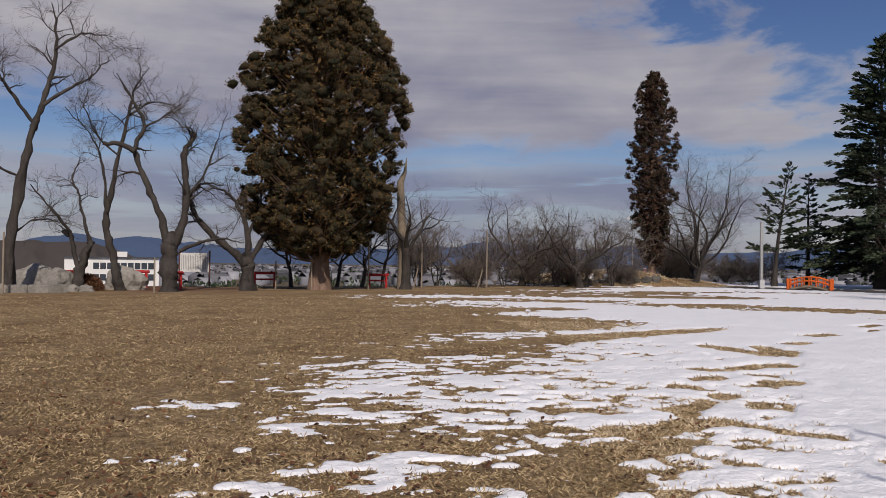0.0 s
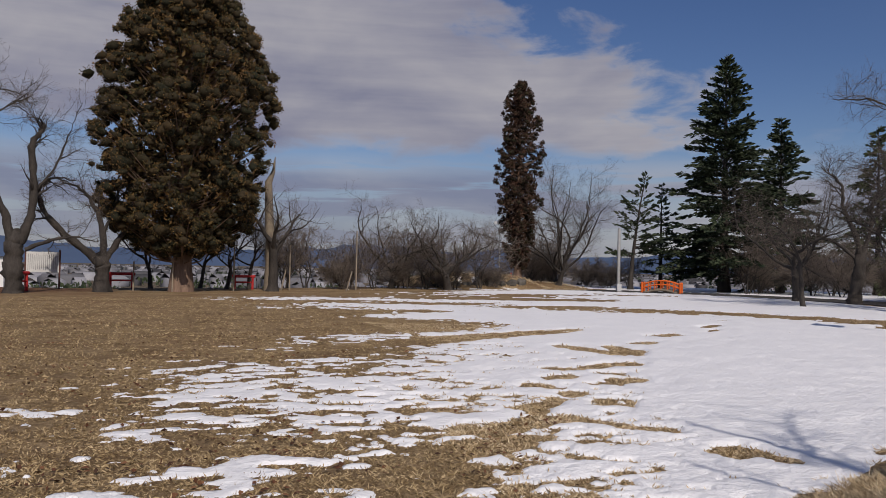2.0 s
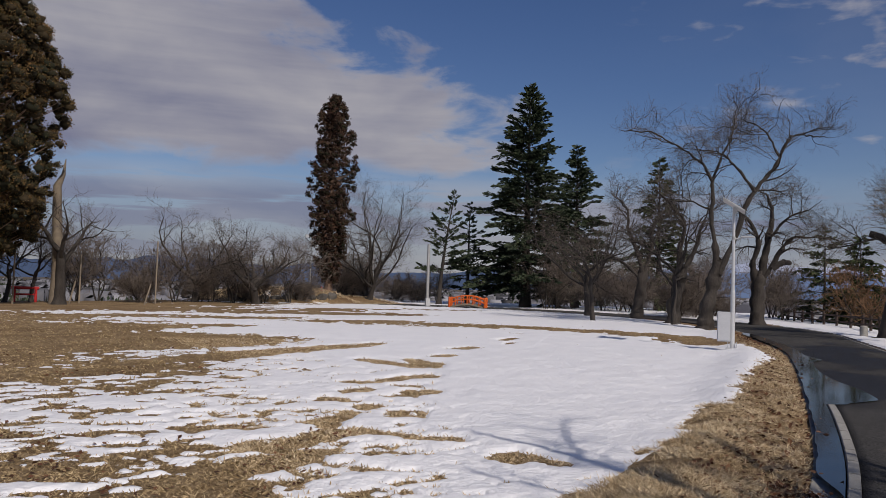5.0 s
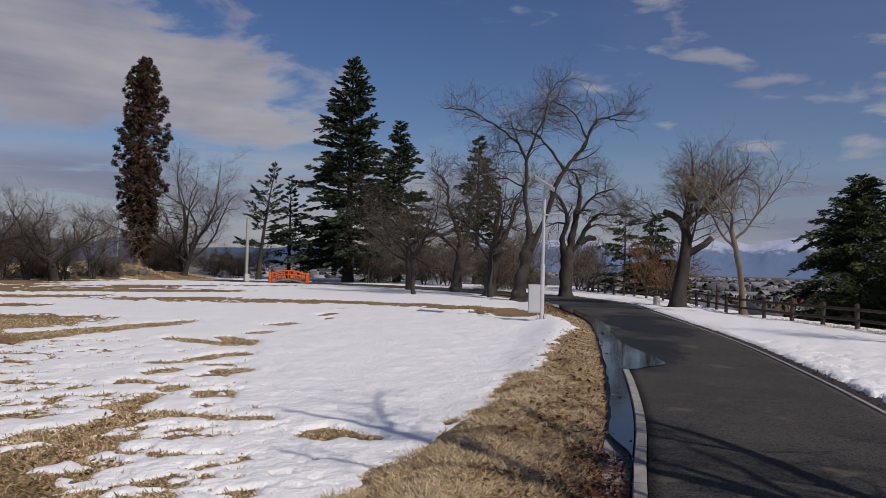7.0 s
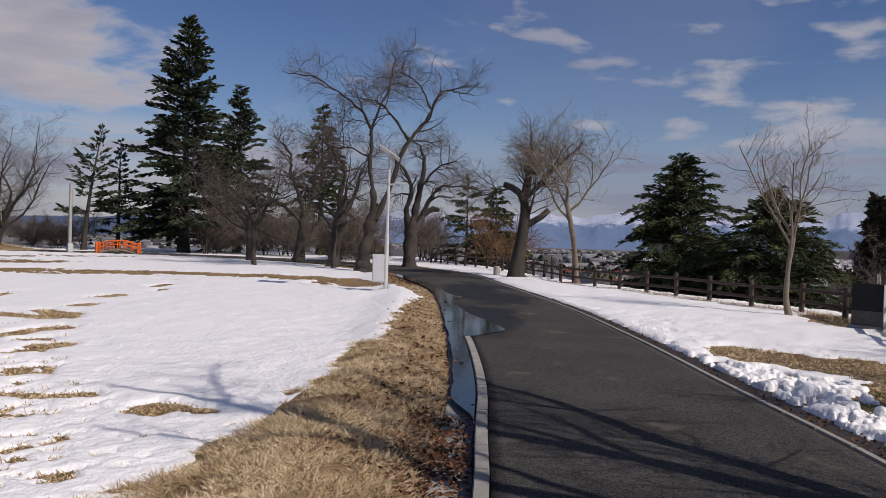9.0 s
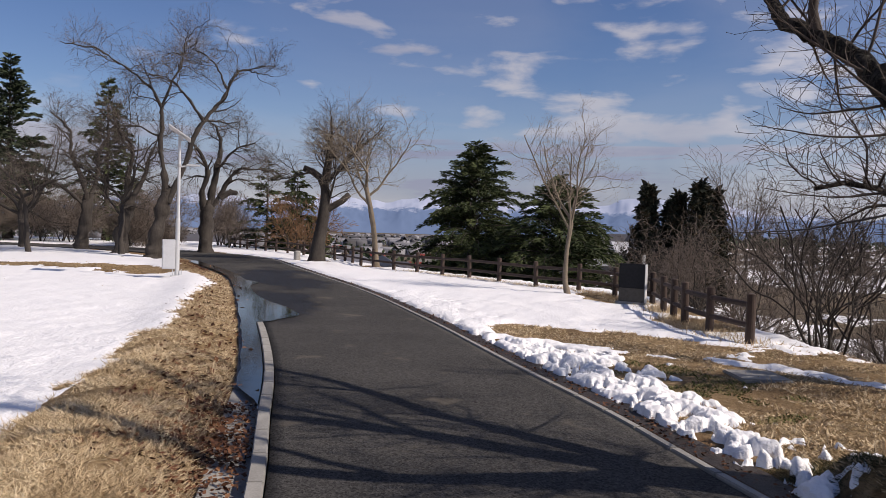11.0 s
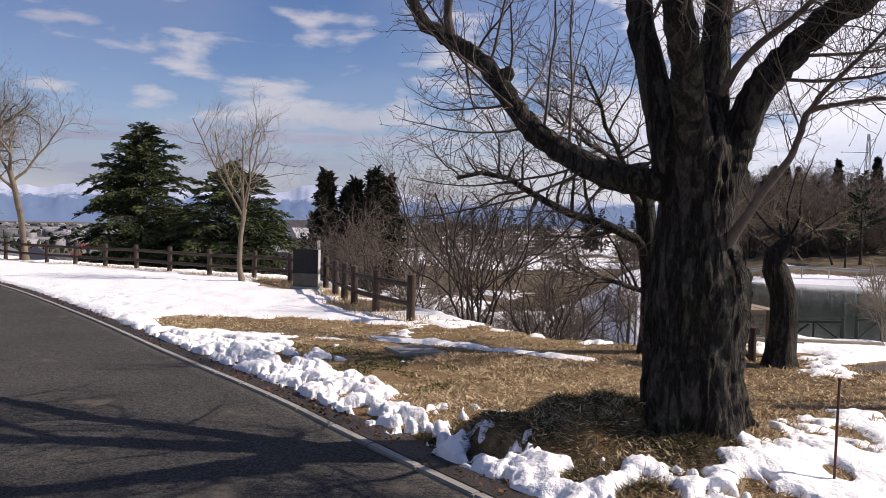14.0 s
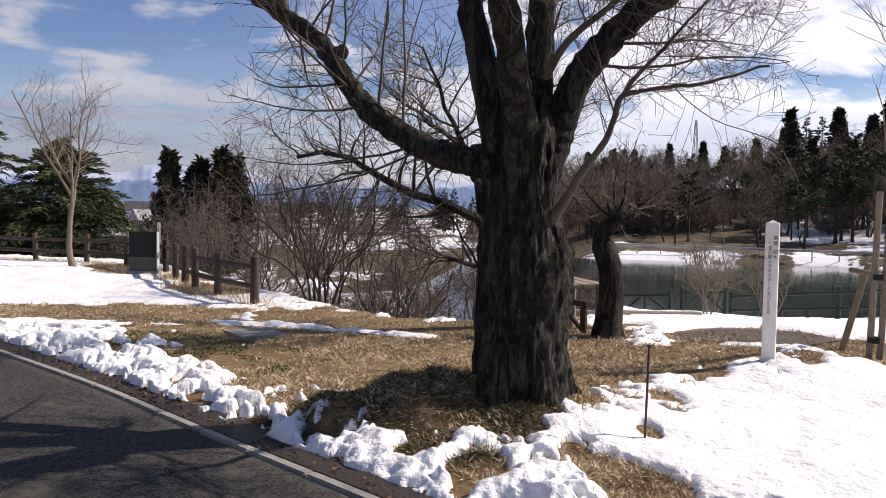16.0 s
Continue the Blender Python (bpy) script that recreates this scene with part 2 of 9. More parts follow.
M = {
    "bark": mat("cherry bark", (0.066, 0.057, 0.05), (0.026, 0.022, 0.019), 3, 0.9, 0.9, 22, stretch=(1, 1, 0.35), dist=0.03),
    "near_bark": None,
    "twig": mat("grey brown twigs", (0.135, 0.112, 0.095), (0.07, 0.056, 0.047), 1.5, 0.9, island=0.25),
    "pale_twig": mat("pale twigs", (0.24, 0.2, 0.15), (0.15, 0.12, 0.085), 1.5, 0.9, island=0.2),
    "scrub": mat("brown scrub twigs", (0.17, 0.138, 0.115), (0.1, 0.08, 0.066), 0.6, 0.9, island=0.3),
    "red_scrub": mat("russet scrub twigs", (0.2, 0.115, 0.06), (0.12, 0.07, 0.04), 0.6, 0.9, island=0.3),
    "pale_bark": mat("pale young bark", (0.23, 0.19, 0.14), (0.13, 0.105, 0.08), 4, 0.85, 0.4, 40),
    "cedar_bark": mat("red brown cedar bark", (0.24, 0.16, 0.115), (0.11, 0.07, 0.05), 3, 0.9, 0.8, 14, stretch=(1, 1, 0.1)),
    "cedar": leaf_mat("cedar foliage", (0.04, 0.041, 0.016), (0.1, 0.066, 0.024), (0.195, 0.106, 0.037), 0.8, 0.5),
    # darkened cedar colours: the shade inside the crown is in the colour
    "heart": leaf_mat("foliage darkened as inner shade", (0.014, 0.015, 0.007), (0.024, 0.019, 0.009), (0.04, 0.027, 0.012), 0.9),
    "grove": leaf_mat("dark grove foliage", (0.008, 0.012, 0.007), (0.017, 0.021, 0.012), (0.04, 0.03, 0.018)),
    "slim_cedar": leaf_mat("winter red cedar foliage", (0.02, 0.014, 0.009), (0.05, 0.026, 0.016), (0.085, 0.042, 0.025)),
    "fir": leaf_mat("fir needles", (0.016, 0.026, 0.014), (0.032, 0.046, 0.024), (0.055, 0.07, 0.036)),
    "deodar": leaf_mat("blue green needles", (0.022, 0.033, 0.013), (0.044, 0.06, 0.023), (0.08, 0.096, 0.038), 0.9),
    "pine": leaf_mat("pine needles", (0.018, 0.028, 0.014), (0.035, 0.05, 0.024), (0.06, 0.075, 0.035)),
    "straw": leaf_mat("dry grass blades", (0.3, 0.215, 0.125), (0.51, 0.395, 0.245), (0.7, 0.58, 0.4), 0.9, 2.2),
    "dull_straw": leaf_mat("flattened lawn blades", (0.17, 0.115, 0.058), (0.34, 0.25, 0.135), (0.52, 0.4, 0.235), 0.9, 3.0),
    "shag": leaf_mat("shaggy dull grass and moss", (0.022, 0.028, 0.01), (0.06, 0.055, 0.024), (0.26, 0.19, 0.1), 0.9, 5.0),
    "weed": leaf_mat("low green weeds", (0.07, 0.075, 0.025), (0.15, 0.15, 0.055), (0.3, 0.25, 0.12), 0.85, 4.0),
    "dead_leaf": leaf_mat("fallen leaves", (0.05, 0.024, 0.014), (0.12, 0.05, 0.026), (0.2, 0.1, 0.05), 0.8),
    "concrete": mat("weathered concrete", (0.34, 0.33, 0.305), (0.2, 0.195, 0.18), 2.5, 0.9, 0.35, 60, rand=0.08, dist=0.004),
    "fence_wood": mat("brown moulded fence", (0.075, 0.05, 0.04), (0.035, 0.025, 0.021), 4, 0.75, 0.5, 30, stretch=(1, 1, 0.2), rand=0.15, dist=0.006),
    "green_paint": mat("dark green fence paint", (0.03, 0.045, 0.038), (0.018, 0.026, 0.022), 4, 0.6, 0.2, 40),
    "white_paint": mat("white painted wood", (0.8, 0.79, 0.76), (0.68, 0.67, 0.63), 2, 0.6, 0.1, 30),
    "ink": mat("black lettering", (0.02, 0.02, 0.02), (0.03, 0.03, 0.03), 4, 0.7),
    "steel": mat("grey coated steel", (0.55, 0.56, 0.57), (0.46, 0.47, 0.48), 1.5, 0.4, 0.05, 20, metal=0.1, spec=0.5),
    "galv": mat("galvanised steel", (0.45, 0.45, 0.44), (0.34, 0.34, 0.33), 3, 0.55, 0.1, 30, metal=0.5),
    "cell": mat("solar cells", (0.02, 0.025, 0.05), (0.03, 0.035, 0.06), 2, 0.2, spec=0.6),
    "board_back": mat("dark painted steel sheet", (0.03, 0.031, 0.034), (0.018, 0.018, 0.02), 1.5, 0.8, 0.15, 20, spec=0.08),
    "orange": mat("vermilion paint", (0.68, 0.13, 0.02), (0.5, 0.085, 0.015), 3, 0.55, 0.1, 20),
    "red": mat("red lacquer paint", (0.5, 0.03, 0.03), (0.35, 0.02, 0.02), 3, 0.6, 0.1, 20),
    "deck": mat("weathered planks", (0.2, 0.17, 0.13), (0.11, 0.09, 0.07), 3, 0.9, 0.5, 30, rand=0.15),
    "cut_wood": mat("grey weathered timber", (0.3, 0.25, 0.19), (0.17, 0.135, 0.1), 4, 0.9, 0.4, 40, stretch=(1, 1, 0.2), rand=0.1),
    "rock": mat("grey rock", (0.3, 0.28, 0.25), (0.15, 0.14, 0.12), 1.6, 0.9, 0.8, 9, rand=0.15, dist=0.06),
    "dark_rock": mat("dark weathered stone", (0.13, 0.12, 0.105), (0.06, 0.055, 0.048), 1.6, 0.9, 0.8, 9, rand=0.15, dist=0.06),
    "rust": mat("rusty iron", (0.12, 0.05, 0.04), (0.07, 0.03, 0.025), 8, 0.8, 0.3, 60),
    "sign_white": mat("white sign board", (0.62, 0.62, 0.6), (0.52, 0.52, 0.5), 2, 0.5),
    "print": mat("grey print", (0.3, 0.3, 0.3), (0.24, 0.24, 0.24), 3, 0.6),
    "plaster": mat("pale house walls", (0.34, 0.33, 0.31), (0.24, 0.23, 0.21), 0.3, 0.85, rand=0.35),
    "tile_roof": mat("dark roof", (0.1, 0.1, 0.11), (0.06, 0.06, 0.07), 0.5, 0.6, rand=0.45),
    "red_roof": mat("red sheet roof", (0.24, 0.05, 0.04), (0.16, 0.04, 0.03), 0.5, 0.6, rand=0.3),
    "snow_roof": mat("thawing snow on a dark roof", (0.55, 0.57, 0.6), (0.12, 0.12, 0.13), 0.4, 0.7),
    "white_wall": mat("white rendered wall", (0.72, 0.71, 0.68), (0.62, 0.61, 0.58), 0.3, 0.8),
    "glass": mat("dark window glass", (0.05, 0.06, 0.075), (0.03, 0.035, 0.045), 0.5, 0.12, spec=0.6),
    "car_white": mat("white car paint", (0.7, 0.7, 0.7), (0.66, 0.66, 0.66), 1, 0.3, spec=0.5),
    "car_blue": mat("blue grey car paint", (0.12, 0.15, 0.2), (0.1, 0.13, 0.18), 1, 0.3, spec=0.5),
    "rubber": mat("tyre rubber", (0.02, 0.02, 0.02), (0.03, 0.03, 0.03), 5, 0.9),
    "tarp": mat("pale slatted table top", (0.5, 0.47, 0.4), (0.38, 0.35, 0.3), 3, 0.8, 0.2, 20),
}


def bark_material():
    """Old bark: long plates between dark cracks, with grey and mossy patches."""
    mt = bpy.data.materials.new("old cherry bark")
    mt.use_nodes = True
    N, L = mt.node_tree.nodes, mt.node_tree.links
    p = N["Principled BSDF"]
    p.inputs["Roughness"].default_value, p.inputs["Specular IOR Level"].default_value = 0.92, 0.25
    co = N.new("ShaderNodeTexCoord")

    def tex(kind, scale, stretch, detail=5):
        mp = N.new("ShaderNodeMapping")
        mp.inputs["Scale"].default_value = stretch
        L.new(co.outputs["Object"], mp.inputs[0])
        n = N.new(kind)
        n.inputs["Scale"].default_value = scale
        n.inputs["Detail"].default_value, n.inputs["Roughness"].default_value, n.inputs["Distortion"].default_value = detail, 0.65, 0.6
        L.new(mp.outputs[0], n.inputs["Vector"])
        return n.outputs["Fac"]

    def span(v, lo, hi, a=0.0, b=1.0):
        r = N.new("ShaderNodeMapRange")
        L.new(v, r.inputs[0])
        r.inputs[1].default_value, r.inputs[2].default_value, r.inputs[3].default_value, r.inputs[4].default_value = lo, hi, a, b
        return r.outputs[0]

    def mix(f, a, b):
        m = N.new("ShaderNodeMix")
        m.data_type = "RGBA"
        L.new(f, m.inputs["Factor"])
        for key, v in (("A", a), ("B", b)):
            if isinstance(v, tuple):
                m.inputs[key].default_value = (*v, 1)
            else:
                L.new(v, m.inputs[key])
        return m.outputs["Result"]

    rift = N.new("ShaderNodeMath")
    rift.operation = "SUBTRACT"
    L.new(tex("ShaderNodeTexNoise", 8.5, (1, 1, 0.22), 6), rift.inputs[0])
    rift.inputs[1].default_value = 0.5
    side = N.new("ShaderNodeMath")
    side.operation = "ABSOLUTE"
    L.new(rift.outputs[0], side.inputs[0])
    crack = span(side.outputs[0], 0.0, 0.07)
    grain = tex("ShaderNodeTexNoise", 34, (1, 1, 0.5), 6)
    patch = tex("ShaderNodeTexNoise", 2.6, (1, 1, 0.7))
    base = mix(span(grain, 0.35, 0.68), (0.022, 0.02, 0.017), (0.08, 0.072, 0.062))
    base = mix(span(patch, 0.54, 0.64, 0.0, 0.75), base, mix(span(grain, 0.4, 0.6), (0.035, 0.037, 0.018), (0.1, 0.098, 0.06)))
    base = mix(crack, (0.014, 0.012, 0.01), base)
    L.new(base, p.inputs["Base Color"])
    h = N.new("ShaderNodeMath")
    h.operation = "MULTIPLY_ADD"
    L.new(grain, h.inputs[0])
    h.inputs[1].default_value = 0.6
    L.new(crack, h.inputs[2])
    bp = N.new("ShaderNodeBump")
    bp.inputs["Strength"].default_value, bp.inputs["Distance"].default_value = 1.0, 0.045
    L.new(h.outputs[0], bp.inputs["Height"])
    L.new(bp.outputs[0], p.inputs["Normal"])
    return mt


M["near_bark"] = bark_material()


# ---- mesh helpers ----
def grid_noise(x, y, seed):
    xi, yi = np.floor(x).astype(np.int64), np.floor(y).astype(np.int64)
    fx, fy = x - xi, y - yi
    fx, fy = fx * fx * (3 - 2 * fx), fy * fy * (3 - 2 * fy)

    def h(a, b):
        v = (a * 374761393 + b * 668265263 + seed * 974711) & 0x7FFFFFFF
        v = ((v ^ (v >> 13)) * 1274126177) & 0x7FFFFFFF
        return ((v ^ (v >> 16)) & 0xFFFF) / 65535.0

    a = h(xi, yi) * (1 - fx) + h(xi + 1, yi) * fx
    b = h(xi, yi + 1) * (1 - fx) + h(xi + 1, yi + 1) * fx
    return a * (1 - fy) + b * fy - 0.5


def fbm(x, y, seed=0, octaves=4):
    out, amp = np.zeros_like(x, dtype=float), 1.0
    for o in range(octaves):
        out += amp * grid_noise(x * 2 ** o + 17.3 * o, y * 2 ** o - 9.1 * o, seed + o)
        amp *= 0.5
    return out


def mesh_of(name, verts, faces, size, smooth=False):
    """A mesh from arrays; every face has size corners."""
    me = bpy.data.meshes.new(name)
    verts, faces = np.asarray(verts, np.float32), np.asarray(faces, np.int32)
    me.vertices.add(len(verts))
    me.vertices.foreach_set("co", verts.ravel())
    me.loops.add(faces.size)
    me.loops.foreach_set("vertex_index", faces.ravel())
    me.polygons.add(len(faces))
    me.polygons.foreach_set("loop_start", np.arange(0, faces.size, size, dtype=np.int32))
    if smooth:
        me.polygons.foreach_set("use_smooth", np.ones(len(faces), bool))
    me.update(calc_edges=True)
    return me


def part(name, data, material, parent=None, label=""):
    """A bmesh or mesh as one object, under a thing or under a part."""
    if isinstance(data, bmesh.types.BMesh):
        me = bpy.data.meshes.new(name)
        data.to_mesh(me)
        data.free()
    else:
        me = data
    if not me.materials:
        me.materials.append(material)
    ob = new(name, me)
    if parent:
        ob.parent = parent
    return tagged(ob, label)


def thing(name, label, category, group="", at=(0, 0, 0), turn=0.0):
    ob = tagged(new(name), label, category, group)
    ob.matrix_basis = pose(*at, 0, 0, turn)
    ob.empty_display_size = 0.2
    return ob


def box(bm, cx, cy, cz, sx, sy, sz, bevel=0.0, m=None):
    r = bmesh.ops.create_cube(bm, size=1.0)
    vs = r["verts"]
    for v in vs:
        v.co = Vector((cx + v.co.x * sx, cy + v.co.y * sy, cz + v.co.z * sz))
    if bevel:
        es = list({e for v in vs for e in v.link_edges})
        vs = list({v for f in bmesh.ops.bevel(bm, geom=es, offset=bevel, segments=2, affect="EDGES")["faces"] for v in f.verts} | {v for v in vs if v.is_valid})
    if m:
        bmesh.ops.transform(bm, matrix=m, verts=[v for v in vs if v.is_valid])
    return bm


def rod(bm, a, b, r1, r2=None, sides=10):
    a, b = Vector(a), Vector(b)
    d = b - a
    r = bmesh.ops.create_cone(bm, cap_ends=True, segments=sides, radius1=r1, radius2=r2 or r1, depth=d.length)
    bmesh.ops.transform(bm, matrix=Matrix.Translation((a + b) / 2) @ d.to_track_quat("Z", "Y").to_matrix().to_4x4(), verts=r["verts"])
    return bm


def tubes(name, lines, sides=4):
    """One mesh of tapered tubes; lines are (points, radii)."""
    V, Fq, base = [], [], 0
    ang = np.linspace(0, 2 * math.pi, sides, endpoint=False)
    ca, sa = np.cos(ang)[None, None, :, None], np.sin(ang)[None, None, :, None]
    sets = {}
    for p, r in lines:
        sets.setdefault(len(p), []).append((p, r))
    for n, rows in sets.items():
        pts, rad = np.array([p for p, r in rows], float), np.array([r for p, r in rows], float)
        t = np.gradient(pts, axis=1)
        t /= np.linalg.norm(t, axis=2)[..., None] + 1e-9
        ref = np.where(np.abs(t[:, :1, 2:]) < 0.8, [[[0.0, 0, 1]]], [[[1.0, 0, 0]]])
        u = np.cross(t, np.broadcast_to(ref, t.shape))
        u /= np.linalg.norm(u, axis=2)[..., None] + 1e-9
        w = np.cross(t, u)
        ring = pts[:, :, None] + rad[:, :, None, None] * (u[:, :, None] * ca + w[:, :, None] * sa)
        V.append(ring.reshape(-1, 3))
        i = np.arange(n - 1)[:, None] * sides + np.arange(sides)[None]
        j = np.arange(n - 1)[:, None] * sides + (np.arange(sides)[None] + 1) % sides
        q = np.stack([i, j, j + sides, i + sides], -1).reshape(1, -1, 4)
        Fq.append((q + (base + np.arange(len(rows)) * n * sides)[:, None, None]).reshape(-1, 4))
        base += len(rows) * n * sides
    return mesh_of(name, np.concatenate(V), np.concatenate(Fq), 4, True)


def gnarl(me, amount, scale=1.6, seed=0.0):
    """Knots and swellings on a trunk or limb."""
    for v in me.vertices:
        q = v.co * scale + Vector((seed, seed * 0.7, -seed))
        v.co = v.co + amount * (noise.noise_vector(q) + 0.6 * noise.noise_vector(q * 2.7))
    return me


def cards(name, at, along, side, length, width):
    """Small folded leaves, two triangles each, at places, along directions."""
    at, along, side = (np.asarray(v, float) for v in (at, along, side))
    along = along / (np.linalg.norm(along, axis=1)[:, None] + 1e-9)
    side = side - along * (side * along).sum(1)[:, None]
    side = side / (np.linalg.norm(side, axis=1)[:, None] + 1e-9)
    up = np.cross(along, side)
    l, w = np.reshape(length, (-1, 1)), np.reshape(width, (-1, 1))
    v = np.stack([at, at + along * l * 0.55 + side * w * 0.5, at + along * l, at + along * l * 0.5 - side * w * 0.5 + up * w * 0.2], 1).reshape(-1, 3)
    k = np.arange(len(at))[:, None] * 4
    return mesh_of(name, v, np.concatenate([k + [[0, 1, 2]], k + [[0, 2, 3]]], 1).reshape(-1, 3), 3)


# ---- trees ----
def unit(v):
    return v / (np.linalg.norm(v) + 1e-9)


def wander(rng, start, way, length, steps, r0, r1, bend=0.25, rise=0.1, droop=0.0):
    """A crooked branch: its points and radii."""
    pts, d = [np.array(start, float)], unit(np.array(way, float))
    for k in range(steps):
        d = unit(d + rng.normal(0, bend, 3) + np.array([0, 0, rise - droop * k / steps]))
        pts.append(pts[-1] + d * length / steps)
    return np.array(pts), np.linspace(r0, r1, steps + 1)


def sprouts(rng, parents, count, lo, hi, length, steps, ratio, angle, bend, rise, droop=0.0, tip=0.004, flat=0.0, r_max=1.0):
    """Side branches along every one of the parent branches."""
    out, sets = [], {}
    for p, r in parents:
        sets.setdefault(len(p), []).append((p, r))
    for n, rows in sets.items():
        P, R = np.array([p for p, r in rows], float), np.array([r for p, r in rows], float)
        B = len(rows)
        f = lo + (hi - lo) * (np.arange(count)[None] + rng.random((B, count))) / count
        i = np.minimum((f * (n - 1)).astype(int), n - 2)
        g = (f * (n - 1) - i)[..., None]
        b = np.arange(B)[:, None]
        p = P[b, i] * (1 - g) + P[b, i + 1] * g
        r = R[b, i] * (1 - g[..., 0]) + R[b, i + 1] * g[..., 0]
        d = P[b, i + 1] - P[b, i]
        d /= np.linalg.norm(d, axis=2)[..., None] + 1e-9
        s = rng.normal(0, 1, (B, count, 3))
        s -= d * (s * d).sum(2)[..., None]
        s /= np.linalg.norm(s, axis=2)[..., None] + 1e-9
        s[..., 2] = s[..., 2] * (1 - flat) + 0.15
        s /= np.linalg.norm(s, axis=2)[..., None] + 1e-9
        a = (radians(angle) * rng.uniform(0.7, 1.3, (B, count)))[..., None]
        w = (d * np.cos(a) + s * np.sin(a)).reshape(-1, 3)
        ln = (length * rng.uniform(0.6, 1.25, (B, count)) * (1.1 - 0.5 * f)).reshape(-1, 1)
        pts = [p.reshape(-1, 3)]
        for k in range(steps):
            w = w + rng.normal(0, bend, w.shape) + [0, 0, rise - droop * k / steps]
            w /= np.linalg.norm(w, axis=1)[:, None] + 1e-9
            pts.append(pts[-1] + w * ln / steps)
        pts = np.stack(pts, 1)
        r0 = np.minimum(r * ratio, r_max).reshape(-1, 1)
        rad = r0 + (tip - r0) * np.linspace(0, 1, steps + 1)[None]
        out += list(zip(pts, rad))
    return out


def sprout(rng, parent, *rest, **more):
    return sprouts(rng, [parent], *rest, **more)


def crown_of(rng, limbs, size, dense=1.0, droop=0.0, rise=0.05, tips=0.006, fine=True, flat=0.0):
    """Boughs, twigs and fine twigs on the given limbs."""
    boughs = sprouts(rng, limbs, max(3, int(8 * dense)), 0.2, 1.0, 0.34 * size, 7, 0.55, 58, 0.2, rise, droop, tips, flat=flat)
    twigs = sprouts(rng, limbs + boughs, max(3, int(7 * dense)), 0.2, 1.0, 0.17 * size, 4, 0.5, 55, 0.17, rise * 0.6, droop, tips * 0.6, r_max=0.018, flat=flat)
    small = sprouts(rng, twigs, 4, 0.15, 1.0, 0.08 * size, 2, 0.6, 50, 0.14, rise * 0.5, droop, tips * 0.45, r_max=0.008) if fine else []
    return boughs, twigs + small


def bare_tree(label, at, turn, seed, height, trunk_r, fork, limbs, lean=(0, 0), dense=1.0, droop=0.0, spread=0.7, bark="bark", twig="twig", group="", category="tree", stubs=0, stems=1, name="cherry_tree", fine=True, tips=0.006, split=True, crook=0.17, bow=0.0, flat=0.0):
    """A leafless tree: trunk with root flare, crooked limbs, and a crown of boughs and twigs."""
    rng = np.random.default_rng(seed)
    ob = thing(name, label, category, group, at, turn)
    trunks, mains = [], []
    for s in range(stems):
        a = 2 * math.pi * (s + rng.random() * 0.5) / stems
        off = np.array([math.cos(a), math.sin(a), 0]) * (trunk_r * 1.4 if stems > 1 else 0)
        way = np.array([lean[0], lean[1], 1.0]) + off * (1.0 / trunk_r if stems > 1 else 0) * 0.28
        p, r = wander(rng, off + [0, 0, -0.15], way, fork + 0.15, 9, trunk_r, trunk_r * 0.72, 0.08, 0.06)
        r = r * (1 + 0.55 * np.exp(-np.arange(10) * 1.1)) * (1 + rng.normal(0, 0.05, 10))
        trunks.append((p, r))
        a0 = rng.random() * 6.28
        for k in range(limbs):
            a = a0 + 2 * math.pi * (k + rng.uniform(-0.25, 0.25)) / limbs
            i = 9 - (k % 3)
            sp = spread * rng.uniform(0.6, 1.5)
            w = np.array([math.cos(a) * sp + lean[0] * 0.4, math.sin(a) * sp + lean[1] * 0.4, 0.75])
            ln = (height - fork) * rng.uniform(0.85, 1.2)
            q, qr = wander(rng, p[i], w, ln, 12, r[i] * (0.6 if k else 0.8), 0.016, crook, 0.05, bow)
            mains.append((q, qr ** 1.0 * np.linspace(1, 0.8, 13)))
        for k in range(stubs):
            a = rng.random() * 6.28
            w = np.array([math.cos(a), math.sin(a), rng.uniform(0.2, 0.9)])
            q, qr = wander(rng, p[rng.integers(5, 9)], w, rng.uniform(0.35, 0.9), 4, trunk_r * 0.5, trunk_r * 0.42, 0.15, 0.1)
            trunks.append((np.vstack([q, q[-1] + 0.01]), np.append(qr, 0.002)))
    boughs, twigs = crown_of(rng, mains, height, dense, droop, tips=tips, fine=fine, flat=flat)
    if split:
        for l in trunks[:1]:
            part("trunk", tubes("trunk", [l], 12), M[bark], ob)
        for l in trunks[1:]:
            part("limb_stub" if stems == 1 else "stem", tubes("limb_stub", [l], 10), M[bark], ob)
        for l in mains:
            part("limb", tubes("limb", [l], 7), M[bark], ob)
    else:
        part("trunk", tubes("trunk", trunks + mains, 6), M[bark], ob)
    me = tubes("crown", twigs, 3)
    tagged(part("crown", me, M[twig], ob), kind="stuff")
    tagged(part("bough", tubes("bough", boughs, 4), M[bark if twig == "twig" else twig], ob), kind="stuff")
    return ob


